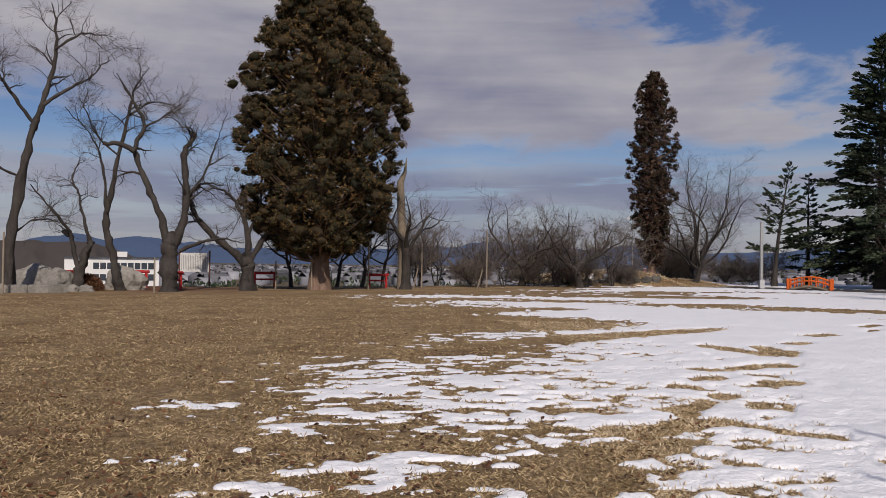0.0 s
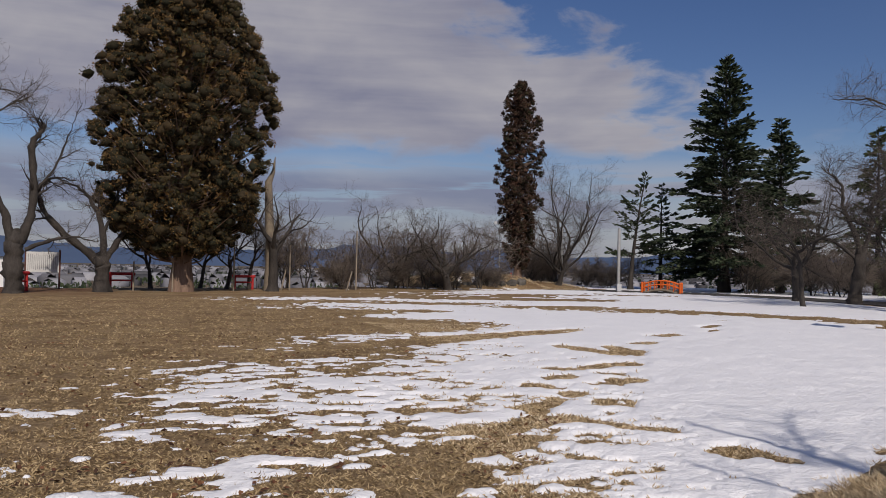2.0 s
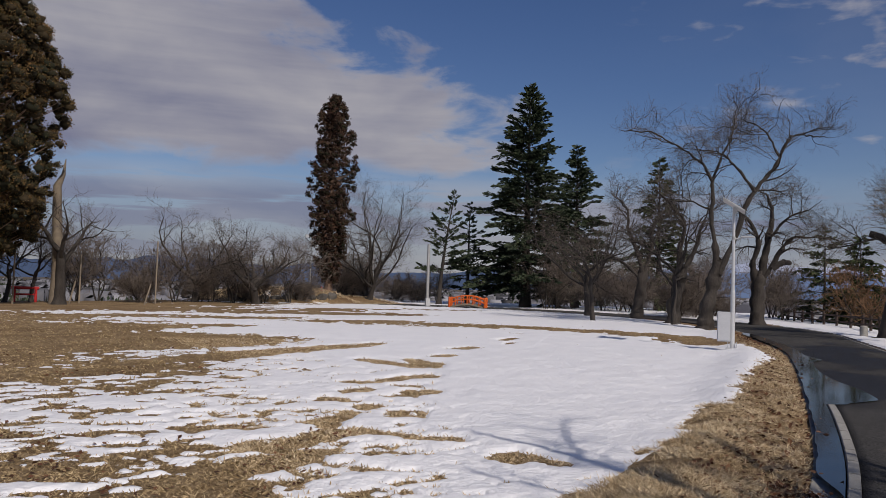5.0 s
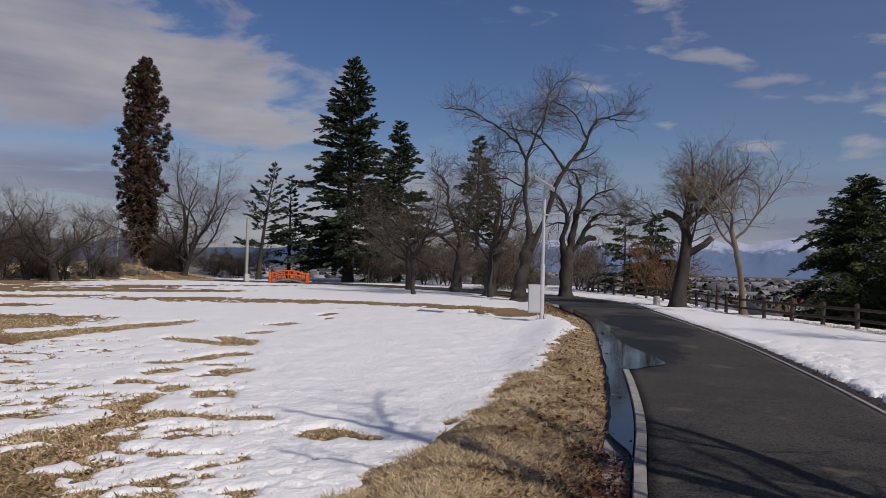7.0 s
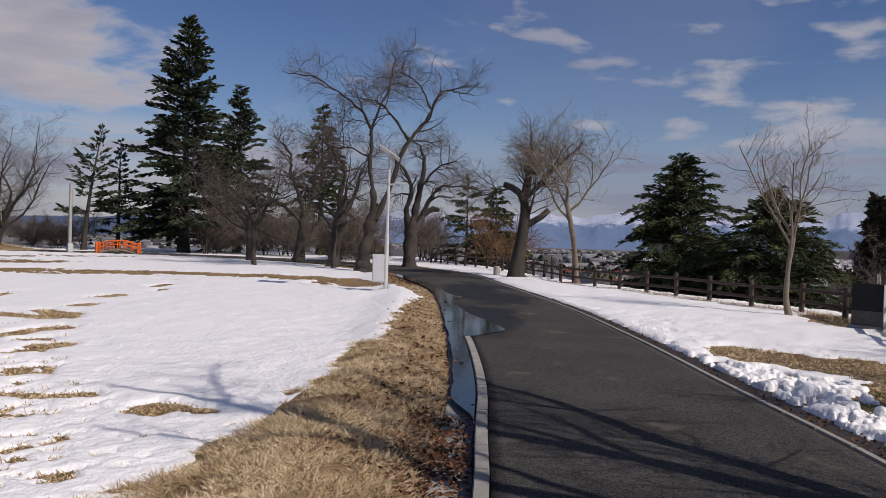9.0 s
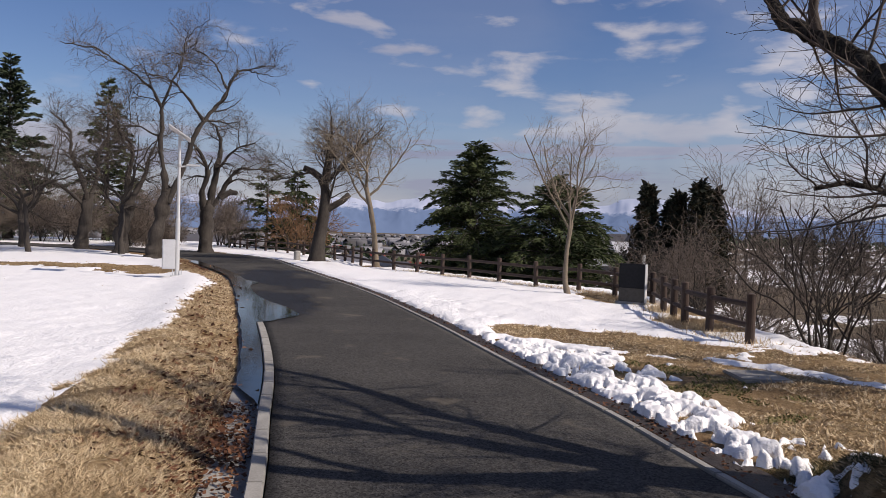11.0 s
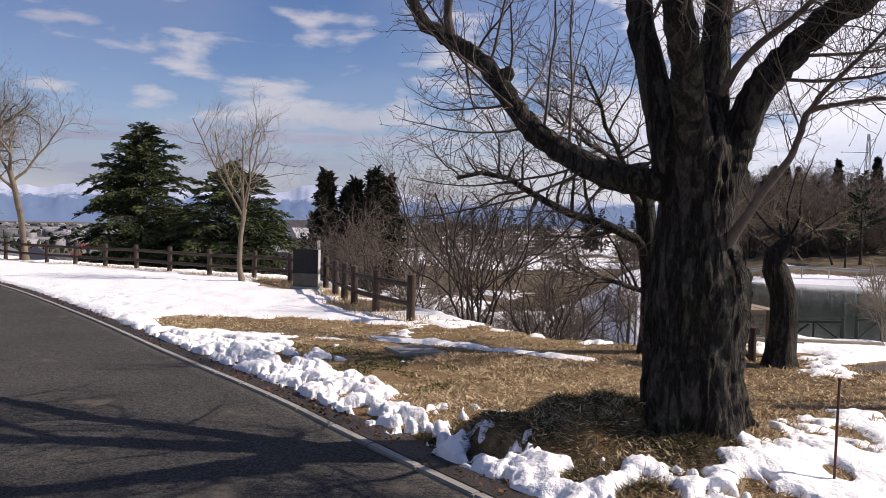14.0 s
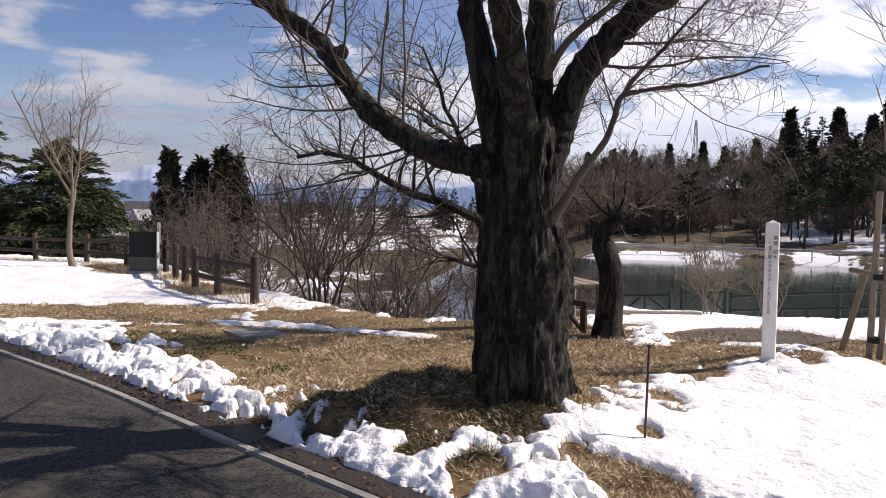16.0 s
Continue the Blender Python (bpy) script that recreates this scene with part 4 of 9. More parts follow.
def snow_cover(x, y):
    """Above nought where snow lies, and how thick it is there, in metres."""
    x, y = np.asarray(x, float), np.asarray(y, float)
    streak = fbm(x * 0.5 + 0.25 * y, y * 0.8, 21, 3)
    fine = fbm(x * 1.7, y * 3.0, 31, 5)
    speck = fbm(x * 4.6, y * 8.0, 33, 3)
    edge = x - np.interp(y, LAWN_EDGE_Y, LAWN_EDGE_X)
    dust = fbm(x * 10.0, y * 16.0, 37, 3)
    open_ = ease(edge, 0.3, 5.0)
    f = np.clip(edge / 3.0, -1.5, 0.0) - 0.04 + 0.4 * ease(edge, 0.0, 3.8) + 0.36 * ease(edge, 3.0, 8.0) + 0.5 * streak * (1 - 0.7 * ease(edge, 1, 4)) + 1.0 * fine * (1.0 - 0.6 * open_) + 1.05 * speck * (1.0 - 0.4 * open_) + 0.5 * dust - 0.2 * ease(11 - y, 0, 3.5) * (1 - ease(edge, 1.5, 4.5))
    far = fbm(x * 0.16, y * 0.42, 41, 4)
    for cx, cy, rx, ry, t in ((3.8, 17.6, 5.0, 0.75, 36), (0.6, 14.4, 2.2, 0.5, 30), (0.8, 20.8, 6.0, 2.9, 18), (1.0, 26.5, 5.0, 2.0, 12), (3.5, 40.0, 15, 4.0, -4), (9.5, 37.5, 9, 1.8, 0), (16.0, 44.5, 9, 1.8, 8), (8.5, 31.0, 5.5, 1.0, 10)):
        f = f - 1.15 * np.clip(soft_ellipse(x, y, cx, cy, rx, ry, t) * 2.0, 0, 1) * (1 + 1.3 * far + 1.2 * fine)
    f = f - 1.0 * ease(y, 17, 30) * ease(24 - edge, 0, 12) * np.clip(0.4 + far * 2.0 + 0.8 * fine, 0, 1.1)
    band = line_gap(x, y, [(13.0, 28.8), (15.5, 27.5), (17.6, 25.1), (18.7, 22.7), (17.7, 20.0)])
    f = np.minimum(f, (band - 1.25 + 0.9 * fine) * 1.2 + 0.5 * speck)
    wx, wy = x + 0.16 * fbm(x * 2.4, y * 2.4, 35, 3), y + 0.16 * fbm(x * 2.4, y * 2.4, 36, 3)
    near = (x > -0.5) & (x < 14) & (y > 5) & (y < 25)
    for pts, w in TRAILS:
        d = line_gap(wx[near] * 1.35, wy[near], [(a * 1.35, b) for a, b in pts])
        f[near] = np.minimum(f[near], (d - w * 0.92) * 3.2 + 0.15 * fine[near] + 0.24 * speck[near] + 0.25 * dust[near])
    verge = line_gap(x, y, LEFT_LINE)
    keep = np.interp(x, [2, 4.5, 7, 11, 15.5, 18, 22, 30], [2.2, 1.75, 1.65, 1.15, 0.85, 1.6, 1.2, 1.2])
    f = np.minimum(f, (verge - keep) * 1.5 + 0.55 * fbm(x * 2.2, y * 2.2, 51, 3))
    mound = soft_ellipse(x, y, 13.6, 58.4, 8.2, 3.3)
    f = np.where(mound > -0.2, np.minimum(f, -mound * 2 + fine), f)
    thick = 0.008 + 0.024 * ease(edge, -0.5, 4.5) + 0.02 * fbm(x * 0.8, y * 0.8, 55, 3) * ease(edge, 0, 5)
    # beyond the road
    inroad = inside(x, y, CARRIAGEWAY)
    kerb = line_gap(x, y, RIGHT_LINE)
    past = (kerb < verge) & (inroad < 0)
    lump = fbm(x * 1.5, y * 1.5, 61, 3)
    clod = fbm(x * 8.0, y * 8.0, 71, 4)
    g = (kerb - 0.26 - 0.1 * ease(x, 7, 4)) * 3.0 + 0.2 * lump + 0.4 * clod
    bare = inside(x, y, BARE_LAWN)
    patchy = fbm(x * 1.1, y * 1.6, 81, 4)
    lumps = np.zeros(x.shape)
    rim = past & (np.abs(bare) < 1.1) & (x < 14)
    if rim.any():
        lumps[rim] = 1.3 * fbm(x[rim] * 4.5, y[rim] * 4.5, 401, 4) + 2.0 * (clods(x[rim], y[rim], 0.11, 402) - 0.04)
    g = np.minimum(g, -bare * 1.5 + (0.9 * patchy + 1.1 * fbm(x * 3.2, y * 3.2, 83, 4)) * ease(x, 7.0, 8.5) + 0.2 * clod + lumps)
    g = np.minimum(g, -1.4 * soft_ellipse(x, y, 12.0, 3.7, 2.0, 0.95, 80) + 0.6 * patchy + 0.2 * clod)
    strip = 0.1 - line_gap(x, y, [(11.0, 2.2), (10.85, 1.6), (10.6, 0.9), (10.2, 0.0), (9.9, -0.5)])
    g = np.maximum(g, strip * 2.5 + 0.35 * patchy + 0.5 * fbm(x * 3.5, y * 3.5, 85, 3))
    g = np.minimum(g, -1.2 * soft_ellipse(x, y, 8.75, 1.9, 0.6, 0.3, 40) + 0.5 * clod)
    g = np.minimum(g, -3.0 * soft_ellipse(x, y, 10.08, 1.55, 0.5, 0.42, 30))
    for cx, cy, rx, ry, t in ((5.62, -0.78, 0.2, 0.17, 60), (5.1, -0.48, 0.24, 0.2, 0), (4.85, -1.34, 0.42, 0.24, 20), (5.4, -0.08, 0.12, 0.1, 0), (5.28, -1.09, 0.16, 0.1, 0), (5.63, -1.66, 0.12, 0.08, 0), (8.61, -5.58, 1.4, 0.8, 10), (6.3, -2.05, 0.18, 0.08, 10), (7.9, 1.75, 0.16, 0.1, 40), (6.9, 0.95, 0.1, 0.08, 40)):
        g = np.minimum(g, -1.6 * soft_ellipse(x, y, cx, cy, rx, ry, t) + 0.45 * clod)
    for k, (cx, cy) in enumerate(((20.1, 6.3), (27.23, 18.18), (28.89, 22.50), (19.19, 5.90), (17.40, 3.77), (15.09, 3.16), (31.46, 31.85))):
        g = np.minimum(g, -1.0 * soft_ellipse(x, y, cx, cy, 1.0, 0.7, 40) + 0.5 * patchy)
    g = g - 1.3 * ease(y, 24, 30) * np.clip(0.35 + patchy, 0, 1.2)
    path = soft_ellipse(x, y, 9.9, -4.45, 0.75, 1.15, 10)
    g = np.minimum(g, -2 * path + 0.3 * patchy)
    # thrown up in clods beside the road, with gaps down to the turf
    pile = np.exp(-((kerb - 0.7) / 0.5) ** 2) * ease(x, 18, 6)
    thick2 = 0.035 + 0.03 * lump + 0.012 * clod
    near = past & (kerb < 2.6) & (x < 17)
    if near.any():
        px, py = x[near], y[near]
        big, mid, small = fbm(px * 3.4, py * 3.4, 411, 3), fbm(px * 8.5, py * 8.5, 412, 4), clods(px, py, 0.075, 403)
        thick2[near] += (0.15 + 0.85 * pile[near]) * np.maximum(0.035 + 0.035 * big + 0.05 * mid + 0.38 * small, 0)
        hole = 1.5 * big + 2.6 * mid + 4.0 * small + 0.12 + 0.7 * patchy[near] + 1.2 * ease(px, 9, 13) + 0.4 * ease(6.6 - px, 0, 0.8)
        g[near] = np.minimum(g[near], np.where(kerb[near] < 1.5, hole, 9))
    f, thick = np.where(past, g, f), np.where(past, thick2, thick)
    f = np.where(inroad > -0.3, np.minimum(f, -1), f)
    # slopes and the land below
    out = np.maximum(-inside(x, y, PLATEAU), 0)
    wild = fbm(x * 0.22, y * 0.22, 91, 4) * 1.6 + 0.15 + 0.5 * fine
    a = np.degrees(np.arctan2(x, y))
    wild = wild + 0.9 * np.exp(-((a - 96.5) / 3.0) ** 2) * ease(out, 5, 9)
    wild = np.where(a > 104, 0.75 - 3.0 * ease(out, 13, 15) + 0.5 * patchy, wild)
    f = np.where(out > 0.2, wild - 0.8 * ease(1.6 - out, 0, 1.4) * (a < 104), f)
    return f, thick


def far_snow(x, y):
    r = np.hypot(x, y)
    n = fbm(x * 0.035, y * 0.035, 101, 4) + 0.6 * fbm(x * 0.2, y * 0.2, 102, 3)
    a = np.degrees(np.arctan2(x, y))
    return np.clip(0.55 + n * 2.0 - 0.5 * ease(r, 200, 800) - 0.7 * ease(r, 90, 220) * (a < 84) - 0.25 * ((a > 104) & (a < 180) & (r > 92)) + 0.7 * ((a > 104) & (a < 180) & (r > 80) & (r < 84.5)) - 0.3 * ease(r, 120, 150) * ((a > 104) & (a < 180)), 0, 1)


def polar(r0, r1, step, a0, a1, astep, widen=0.0):
    """Places on rings round the middle of the plan, closer together near it."""
    rs = np.geomspace(r0, r1, int(math.log(r1 / r0) / step) + 1)
    if widen:
        t = np.linspace(0, 1, int(math.log(r1 / r0) / (step * (1 + 0.5 * (widen - 1)))) + 1)
        rs = r0 * (r1 / r0) ** ((t + 0.5 * (widen - 1) * t * t) / (1 + 0.5 * (widen - 1)))
    an = np.radians(np.arange(a0, a1 + astep * 0.5, astep))
    R, A = np.meshgrid(rs, an, indexing="ij")
    n, k = R.shape
    i = (np.arange(n - 1)[:, None] * k + np.arange(k - 1)[None]).ravel()
    return (R * np.sin(A)).ravel(), (R * np.cos(A)).ravel(), np.stack([i, i + 1, i + k + 1, i + k], 1)


def ground_material():
    mt = bpy.data.materials.new("dry winter turf and soil")
    mt.use_nodes = True
    N, L = mt.node_tree.nodes, mt.node_tree.links
    p = N["Principled BSDF"]
    p.inputs["Roughness"].default_value, p.inputs["Specular IOR Level"].default_value = 0.95, 0.15
    co = N.new("ShaderNodeTexCoord")

    def tex(scale, detail=5, rough=0.6, stretch=None):
        n = N.new("ShaderNodeTexNoise")
        n.inputs["Scale"].default_value, n.inputs["Detail"].default_value, n.inputs["Roughness"].default_value = scale, detail, rough
        v = co.outputs["Object"]
        if stretch:
            mp = N.new("ShaderNodeMapping")
            mp.inputs["Scale"].default_value = stretch
            L.new(v, mp.inputs[0])
            v = mp.outputs[0]
        L.new(v, n.inputs["Vector"])
        return n.outputs["Fac"]

    def ramp(fac, *stops):
        r = N.new("ShaderNodeValToRGB")
        e = r.color_ramp.elements
        e[0].position, e[0].color = stops[0][0], (*stops[0][1], 1)
        e[1].position, e[1].color = stops[-1][0], (*stops[-1][1], 1)
        for pos, col in stops[1:-1]:
            e.new(pos).color = (*col, 1)
        L.new(fac, r.inputs[0])
        return r.outputs[0]

    def mix(fac, a, b):
        m = N.new("ShaderNodeMix")
        m.data_type = "RGBA"
        L.new(fac, m.inputs["Factor"])
        L.new(a, m.inputs["A"])
        L.new(b, m.inputs["B"])
        return m.outputs["Result"]

    def att(name):
        a = N.new("ShaderNodeAttribute")
        a.attribute_name = name
        return a.outputs["Fac"]

    straw = ramp(tex(9, 8, 0.72), (0.33, (0.08, 0.05, 0.025)), (0.47, (0.24, 0.165, 0.088)), (0.64, (0.42, 0.31, 0.18)))
    soil = ramp(tex(2.2, 6, 0.7), (0.35, (0.11, 0.066, 0.034)), (0.65, (0.27, 0.185, 0.098)))
    base = mix(ramp(tex(0.55, 5, 0.65), (0.42, (0, 0, 0)), (0.6, (1, 1, 1))), straw, soil)
    litter = ramp(tex(14, 6, 0.7), (0.35, (0.06, 0.03, 0.018)), (0.6, (0.19, 0.085, 0.045)))
    base = mix(att("litter"), base, litter)
    wood = ramp(tex(0.6, 7, 0.7), (0.35, (0.05, 0.042, 0.03)), (0.62, (0.16, 0.125, 0.085)))
    base = mix(att("wild"), base, wood)
    sn = N.new("ShaderNodeMath")
    sn.operation = "MULTIPLY_ADD"
    L.new(tex(0.35, 7, 0.7), sn.inputs[0])
    sn.inputs[1].default_value = 1.6
    L.new(att("snow"), sn.inputs[2])
    white = ramp(tex(1.5, 4), (0.3, (0.72, 0.75, 0.8)), (0.7, (0.86, 0.87, 0.9)))
    base = mix(ramp(sn.outputs[0], (0.93, (0, 0, 0)), (1.0, (1, 1, 1))), base, white)
    L.new(base, p.inputs["Base Color"])
    bp = N.new("ShaderNodeBump")
    bp.inputs["Strength"].default_value, bp.inputs["Distance"].default_value = 0.9, 0.05
    L.new(tex(22, 6, 0.75), bp.inputs["Height"])
    L.new(bp.outputs[0], p.inputs["Normal"])
    return mt


def build_ground():
    rs = np.concatenate([np.geomspace(0.6, 3.4, 26)[:-1], np.geomspace(3.4, 14, 130)[:-1], np.geomspace(14, 60, 58)[:-1], np.geomspace(60, 4700, 90)])
    an = np.radians(np.concatenate([np.arange(-36, 142, 0.5), np.arange(142, 324.1, 3.5)]))
    R, A = np.meshgrid(rs, an, indexing="ij")
    n, k = R.shape
    i = (np.arange(n - 1)[:, None] * k + np.arange(k - 1)[None]).ravel()
    x, y, f = (R * np.sin(A)).ravel(), (R * np.cos(A)).ravel(), np.stack([i, i + 1, i + k + 1, i + k], 1)
    z = land(x, y)
    me = mesh_of("ground", np.stack([x, y, z], 1), f, 4, True)
    out = np.maximum(-inside(x, y, PLATEAU), 0)
    lit = np.clip(1.2 - np.abs(inside(x, y, CARRIAGEWAY)) / 0.5, 0, 1) * 0.9 + 0.8 * ease(y, 36, 40) * ease(-x, 9, 13) * ease(46 - y, 0, 2) + 0.35 * np.clip(fbm(x * 0.8, y * 0.8, 7, 3) * 2, 0, 1) * ease(-x, -3, 6)
    r = np.hypot(x, y)
    snow = np.where(r > 60, far_snow(x, y), 0) * ease(out, 1, 4) * (r > 60)
    for name, v in (("litter", np.clip(lit, 0, 1)), ("wild", ease(out, 0.5, 5)), ("snow", snow - 0.2)):
        me.attributes.new(name, "FLOAT", "POINT").data.foreach_set("value", np.asarray(v, np.float32))
    me.materials.append(ground_material())
    tagged(new("ground", me), "brown winter lawn and slopes of dry turf", "ground", kind="structure")


def snow_material():
    mt = mat("settled snow", (0.87, 0.875, 0.885), (0.8, 0.81, 0.83), 1.2, 0.55, 0.6, 15, spec=0.35, dist=0.05)
    return mt


def snow_sheet(x, y, f, lift=0.0):
    cover, thick = snow_cover(x, y)
    z = land(x, y)
    z = np.where(line_gap(x, y, RIGHT_LINE) < 1.2, np.maximum(z, 0.0), z)
    rise = np.where(cover > 0, thick * (1 - np.exp(-np.maximum(cover, 0) * 4.0)) + 0.004 + 0.006 * np.clip(cover * 4, 0, 1), -0.045 + 0.049 * np.exp(np.minimum(cover, 0) * 6))
    rise = rise + np.where(cover > 0, 0.02 * fbm(x * 2.2, y * 3.2, 111, 4), 0) + lift
    f = f[(cover[f] > -0.3).any(1)]
    return np.stack([x, y, z + rise], 1), f


def fine_ground(x, y):
    """The stretch of bank nearest the road, where the clods are small."""
    return (x > 4.3) & (x < 10.6) & (y > -2.9) & (y < 5.2) & (line_gap(x, y, RIGHT_LINE) < 2.6) & (inside(x, y, CARRIAGEWAY) < 0)


def build_snow():
    x, y, f = polar(3.4, 74, 0.0042, -34, 140, 0.22, 2.7)
    v, f = snow_sheet(x, y, f)
    f = f[~fine_ground(x, y)[f].all(1)]
    gx, gy = np.arange(4.3, 10.6, 0.0145), np.arange(-2.9, 5.2, 0.0145)
    X, Y = np.meshgrid(gx, gy, indexing="ij")
    n, k = X.shape
    i = (np.arange(n - 1)[:, None] * k + np.arange(k - 1)[None]).ravel()
    q = np.stack([i, i + k, i + k + 1, i + 1], 1)
    x2, y2 = X.ravel(), Y.ravel()
    q = q[fine_ground(x2, y2)[q].all(1)]
    used = np.unique(q)
    back = np.zeros(len(x2), np.int64)
    back[used] = np.arange(len(used))
    v2, q = snow_sheet(x2[used], y2[used], back[q], 0.001)
    v, f = np.vstack([v, v2]), np.vstack([f, q + len(v)])
    used = np.unique(f)
    back = np.zeros(len(v), np.int64)
    back[used] = np.arange(len(used))
    me = mesh_of("snow", v[used], back[f], 4, True)
    me.materials.append(snow_material())
    tagged(new("snow", me), "thawing white snow lying in patches on the grass", "snow", kind="stuff")


def strip(name, a, b, za, zb, material, thick=0.0, cols=1):
    """A band between two lines."""
    a, b = np.asarray(a), np.asarray(b)
    za, zb = np.broadcast_to(za, len(a)), np.broadcast_to(zb, len(a))
    rows = []
    for k in range(cols + 1):
        t = k / cols
        rows.append(np.column_stack([a * (1 - t) + b * t, za * (1 - t) + zb * t]))
    if thick:
        rows = [rows[0] - [0, 0, thick], *rows, rows[-1] - [0, 0, thick]]
    v = np.stack(rows, 1)
    n, k = v.shape[:2]
    i = (np.arange(n - 1)[:, None] * k + np.arange(k - 1)[None]).ravel()
    me = mesh_of(name, v.reshape(-1, 3), np.stack([i, i + k, i + k + 1, i + 1], 1)[:, ::-1], 4)
    me.materials.append(material)
    return me


def beside(line, off):
    """A line shifted to its right."""
    t = np.gradient(line, axis=0)
    t /= np.linalg.norm(t, axis=1)[:, None]
    return line + np.stack([t[:, 1], -t[:, 0]], 1) * off if np.isscalar(off) else line + np.stack([t[:, 1], -t[:, 0]], 1) * np.asarray(off)[:, None]


def asphalt_material():
    mt = mat("old asphalt", (0.058, 0.056, 0.053), (0.037, 0.036, 0.035), 0.7, 0.95, 0.9, 130, spec=0.12, dist=0.01)
    N, L = mt.node_tree.nodes, mt.node_tree.links
    p = N["Principled BSDF"]
    co = N.new("ShaderNodeTexCoord")
    v = N.new("ShaderNodeTexVoronoi")
    v.inputs["Scale"].default_value = 75
    L.new(co.outputs["Object"], v.inputs["Vector"])
    r = N.new("ShaderNodeMapRange")
    L.new(v.outputs["Color"], r.inputs[0])
    r.inputs[3].default_value, r.inputs[4].default_value = 0.35, 2.1
    h = N.new("ShaderNodeHueSaturation")
    old = p.inputs["Base Color"].links[0].from_socket
    L.new(old, h.inputs["Color"])
    L.new(r.outputs[0], h.inputs["Value"])
    # pale dried mud, and damp round the water
    n = N.new("ShaderNodeTexNoise")
    n.inputs["Scale"].default_value, n.inputs["Detail"].default_value = 1.7, 7
    L.new(co.outputs["Object"], n.inputs["Vector"])
    k = N.new("ShaderNodeMapRange")
    L.new(n.outputs["Fac"], k.inputs[0])
    k.inputs[1].default_value, k.inputs[2].default_value, k.inputs[4].default_value = 0.62, 0.74, 0.6
    mx = N.new("ShaderNodeMix")
    mx.data_type = "RGBA"
    L.new(k.outputs[0], mx.inputs["Factor"])
    L.new(h.outputs[0], mx.inputs["A"])
    mx.inputs["B"].default_value = (0.16, 0.14, 0.11, 1)
    wet = N.new("ShaderNodeAttribute")
    wet.attribute_name = "wet"
    dk = N.new("ShaderNodeMix")
    dk.data_type, dk.blend_type = "RGBA", "MULTIPLY"
    L.new(wet.outputs["Fac"], dk.inputs["Factor"])
    L.new(mx.outputs["Result"], dk.inputs["A"])
    dk.inputs["B"].default_value = (0.42, 0.42, 0.44, 1)
    L.new(dk.outputs["Result"], p.inputs["Base Color"])
    rr = N.new("ShaderNodeMapRange")
    L.new(wet.outputs["Fac"], rr.inputs[0])
    rr.inputs[3].default_value, rr.inputs[4].default_value = 0.95, 0.5
    L.new(rr.outputs[0], p.inputs["Roughness"])
    return mt


def water_material(name, colour, rough, wave, scale):
    mt = mat(name, colour, tuple(c * 0.8 for c in colour), 0.5, rough, wave, scale, spec=0.5, dist=0.01)
    mt.node_tree.nodes["Principled BSDF"].inputs["IOR"].default_value = 1.33
    return mt


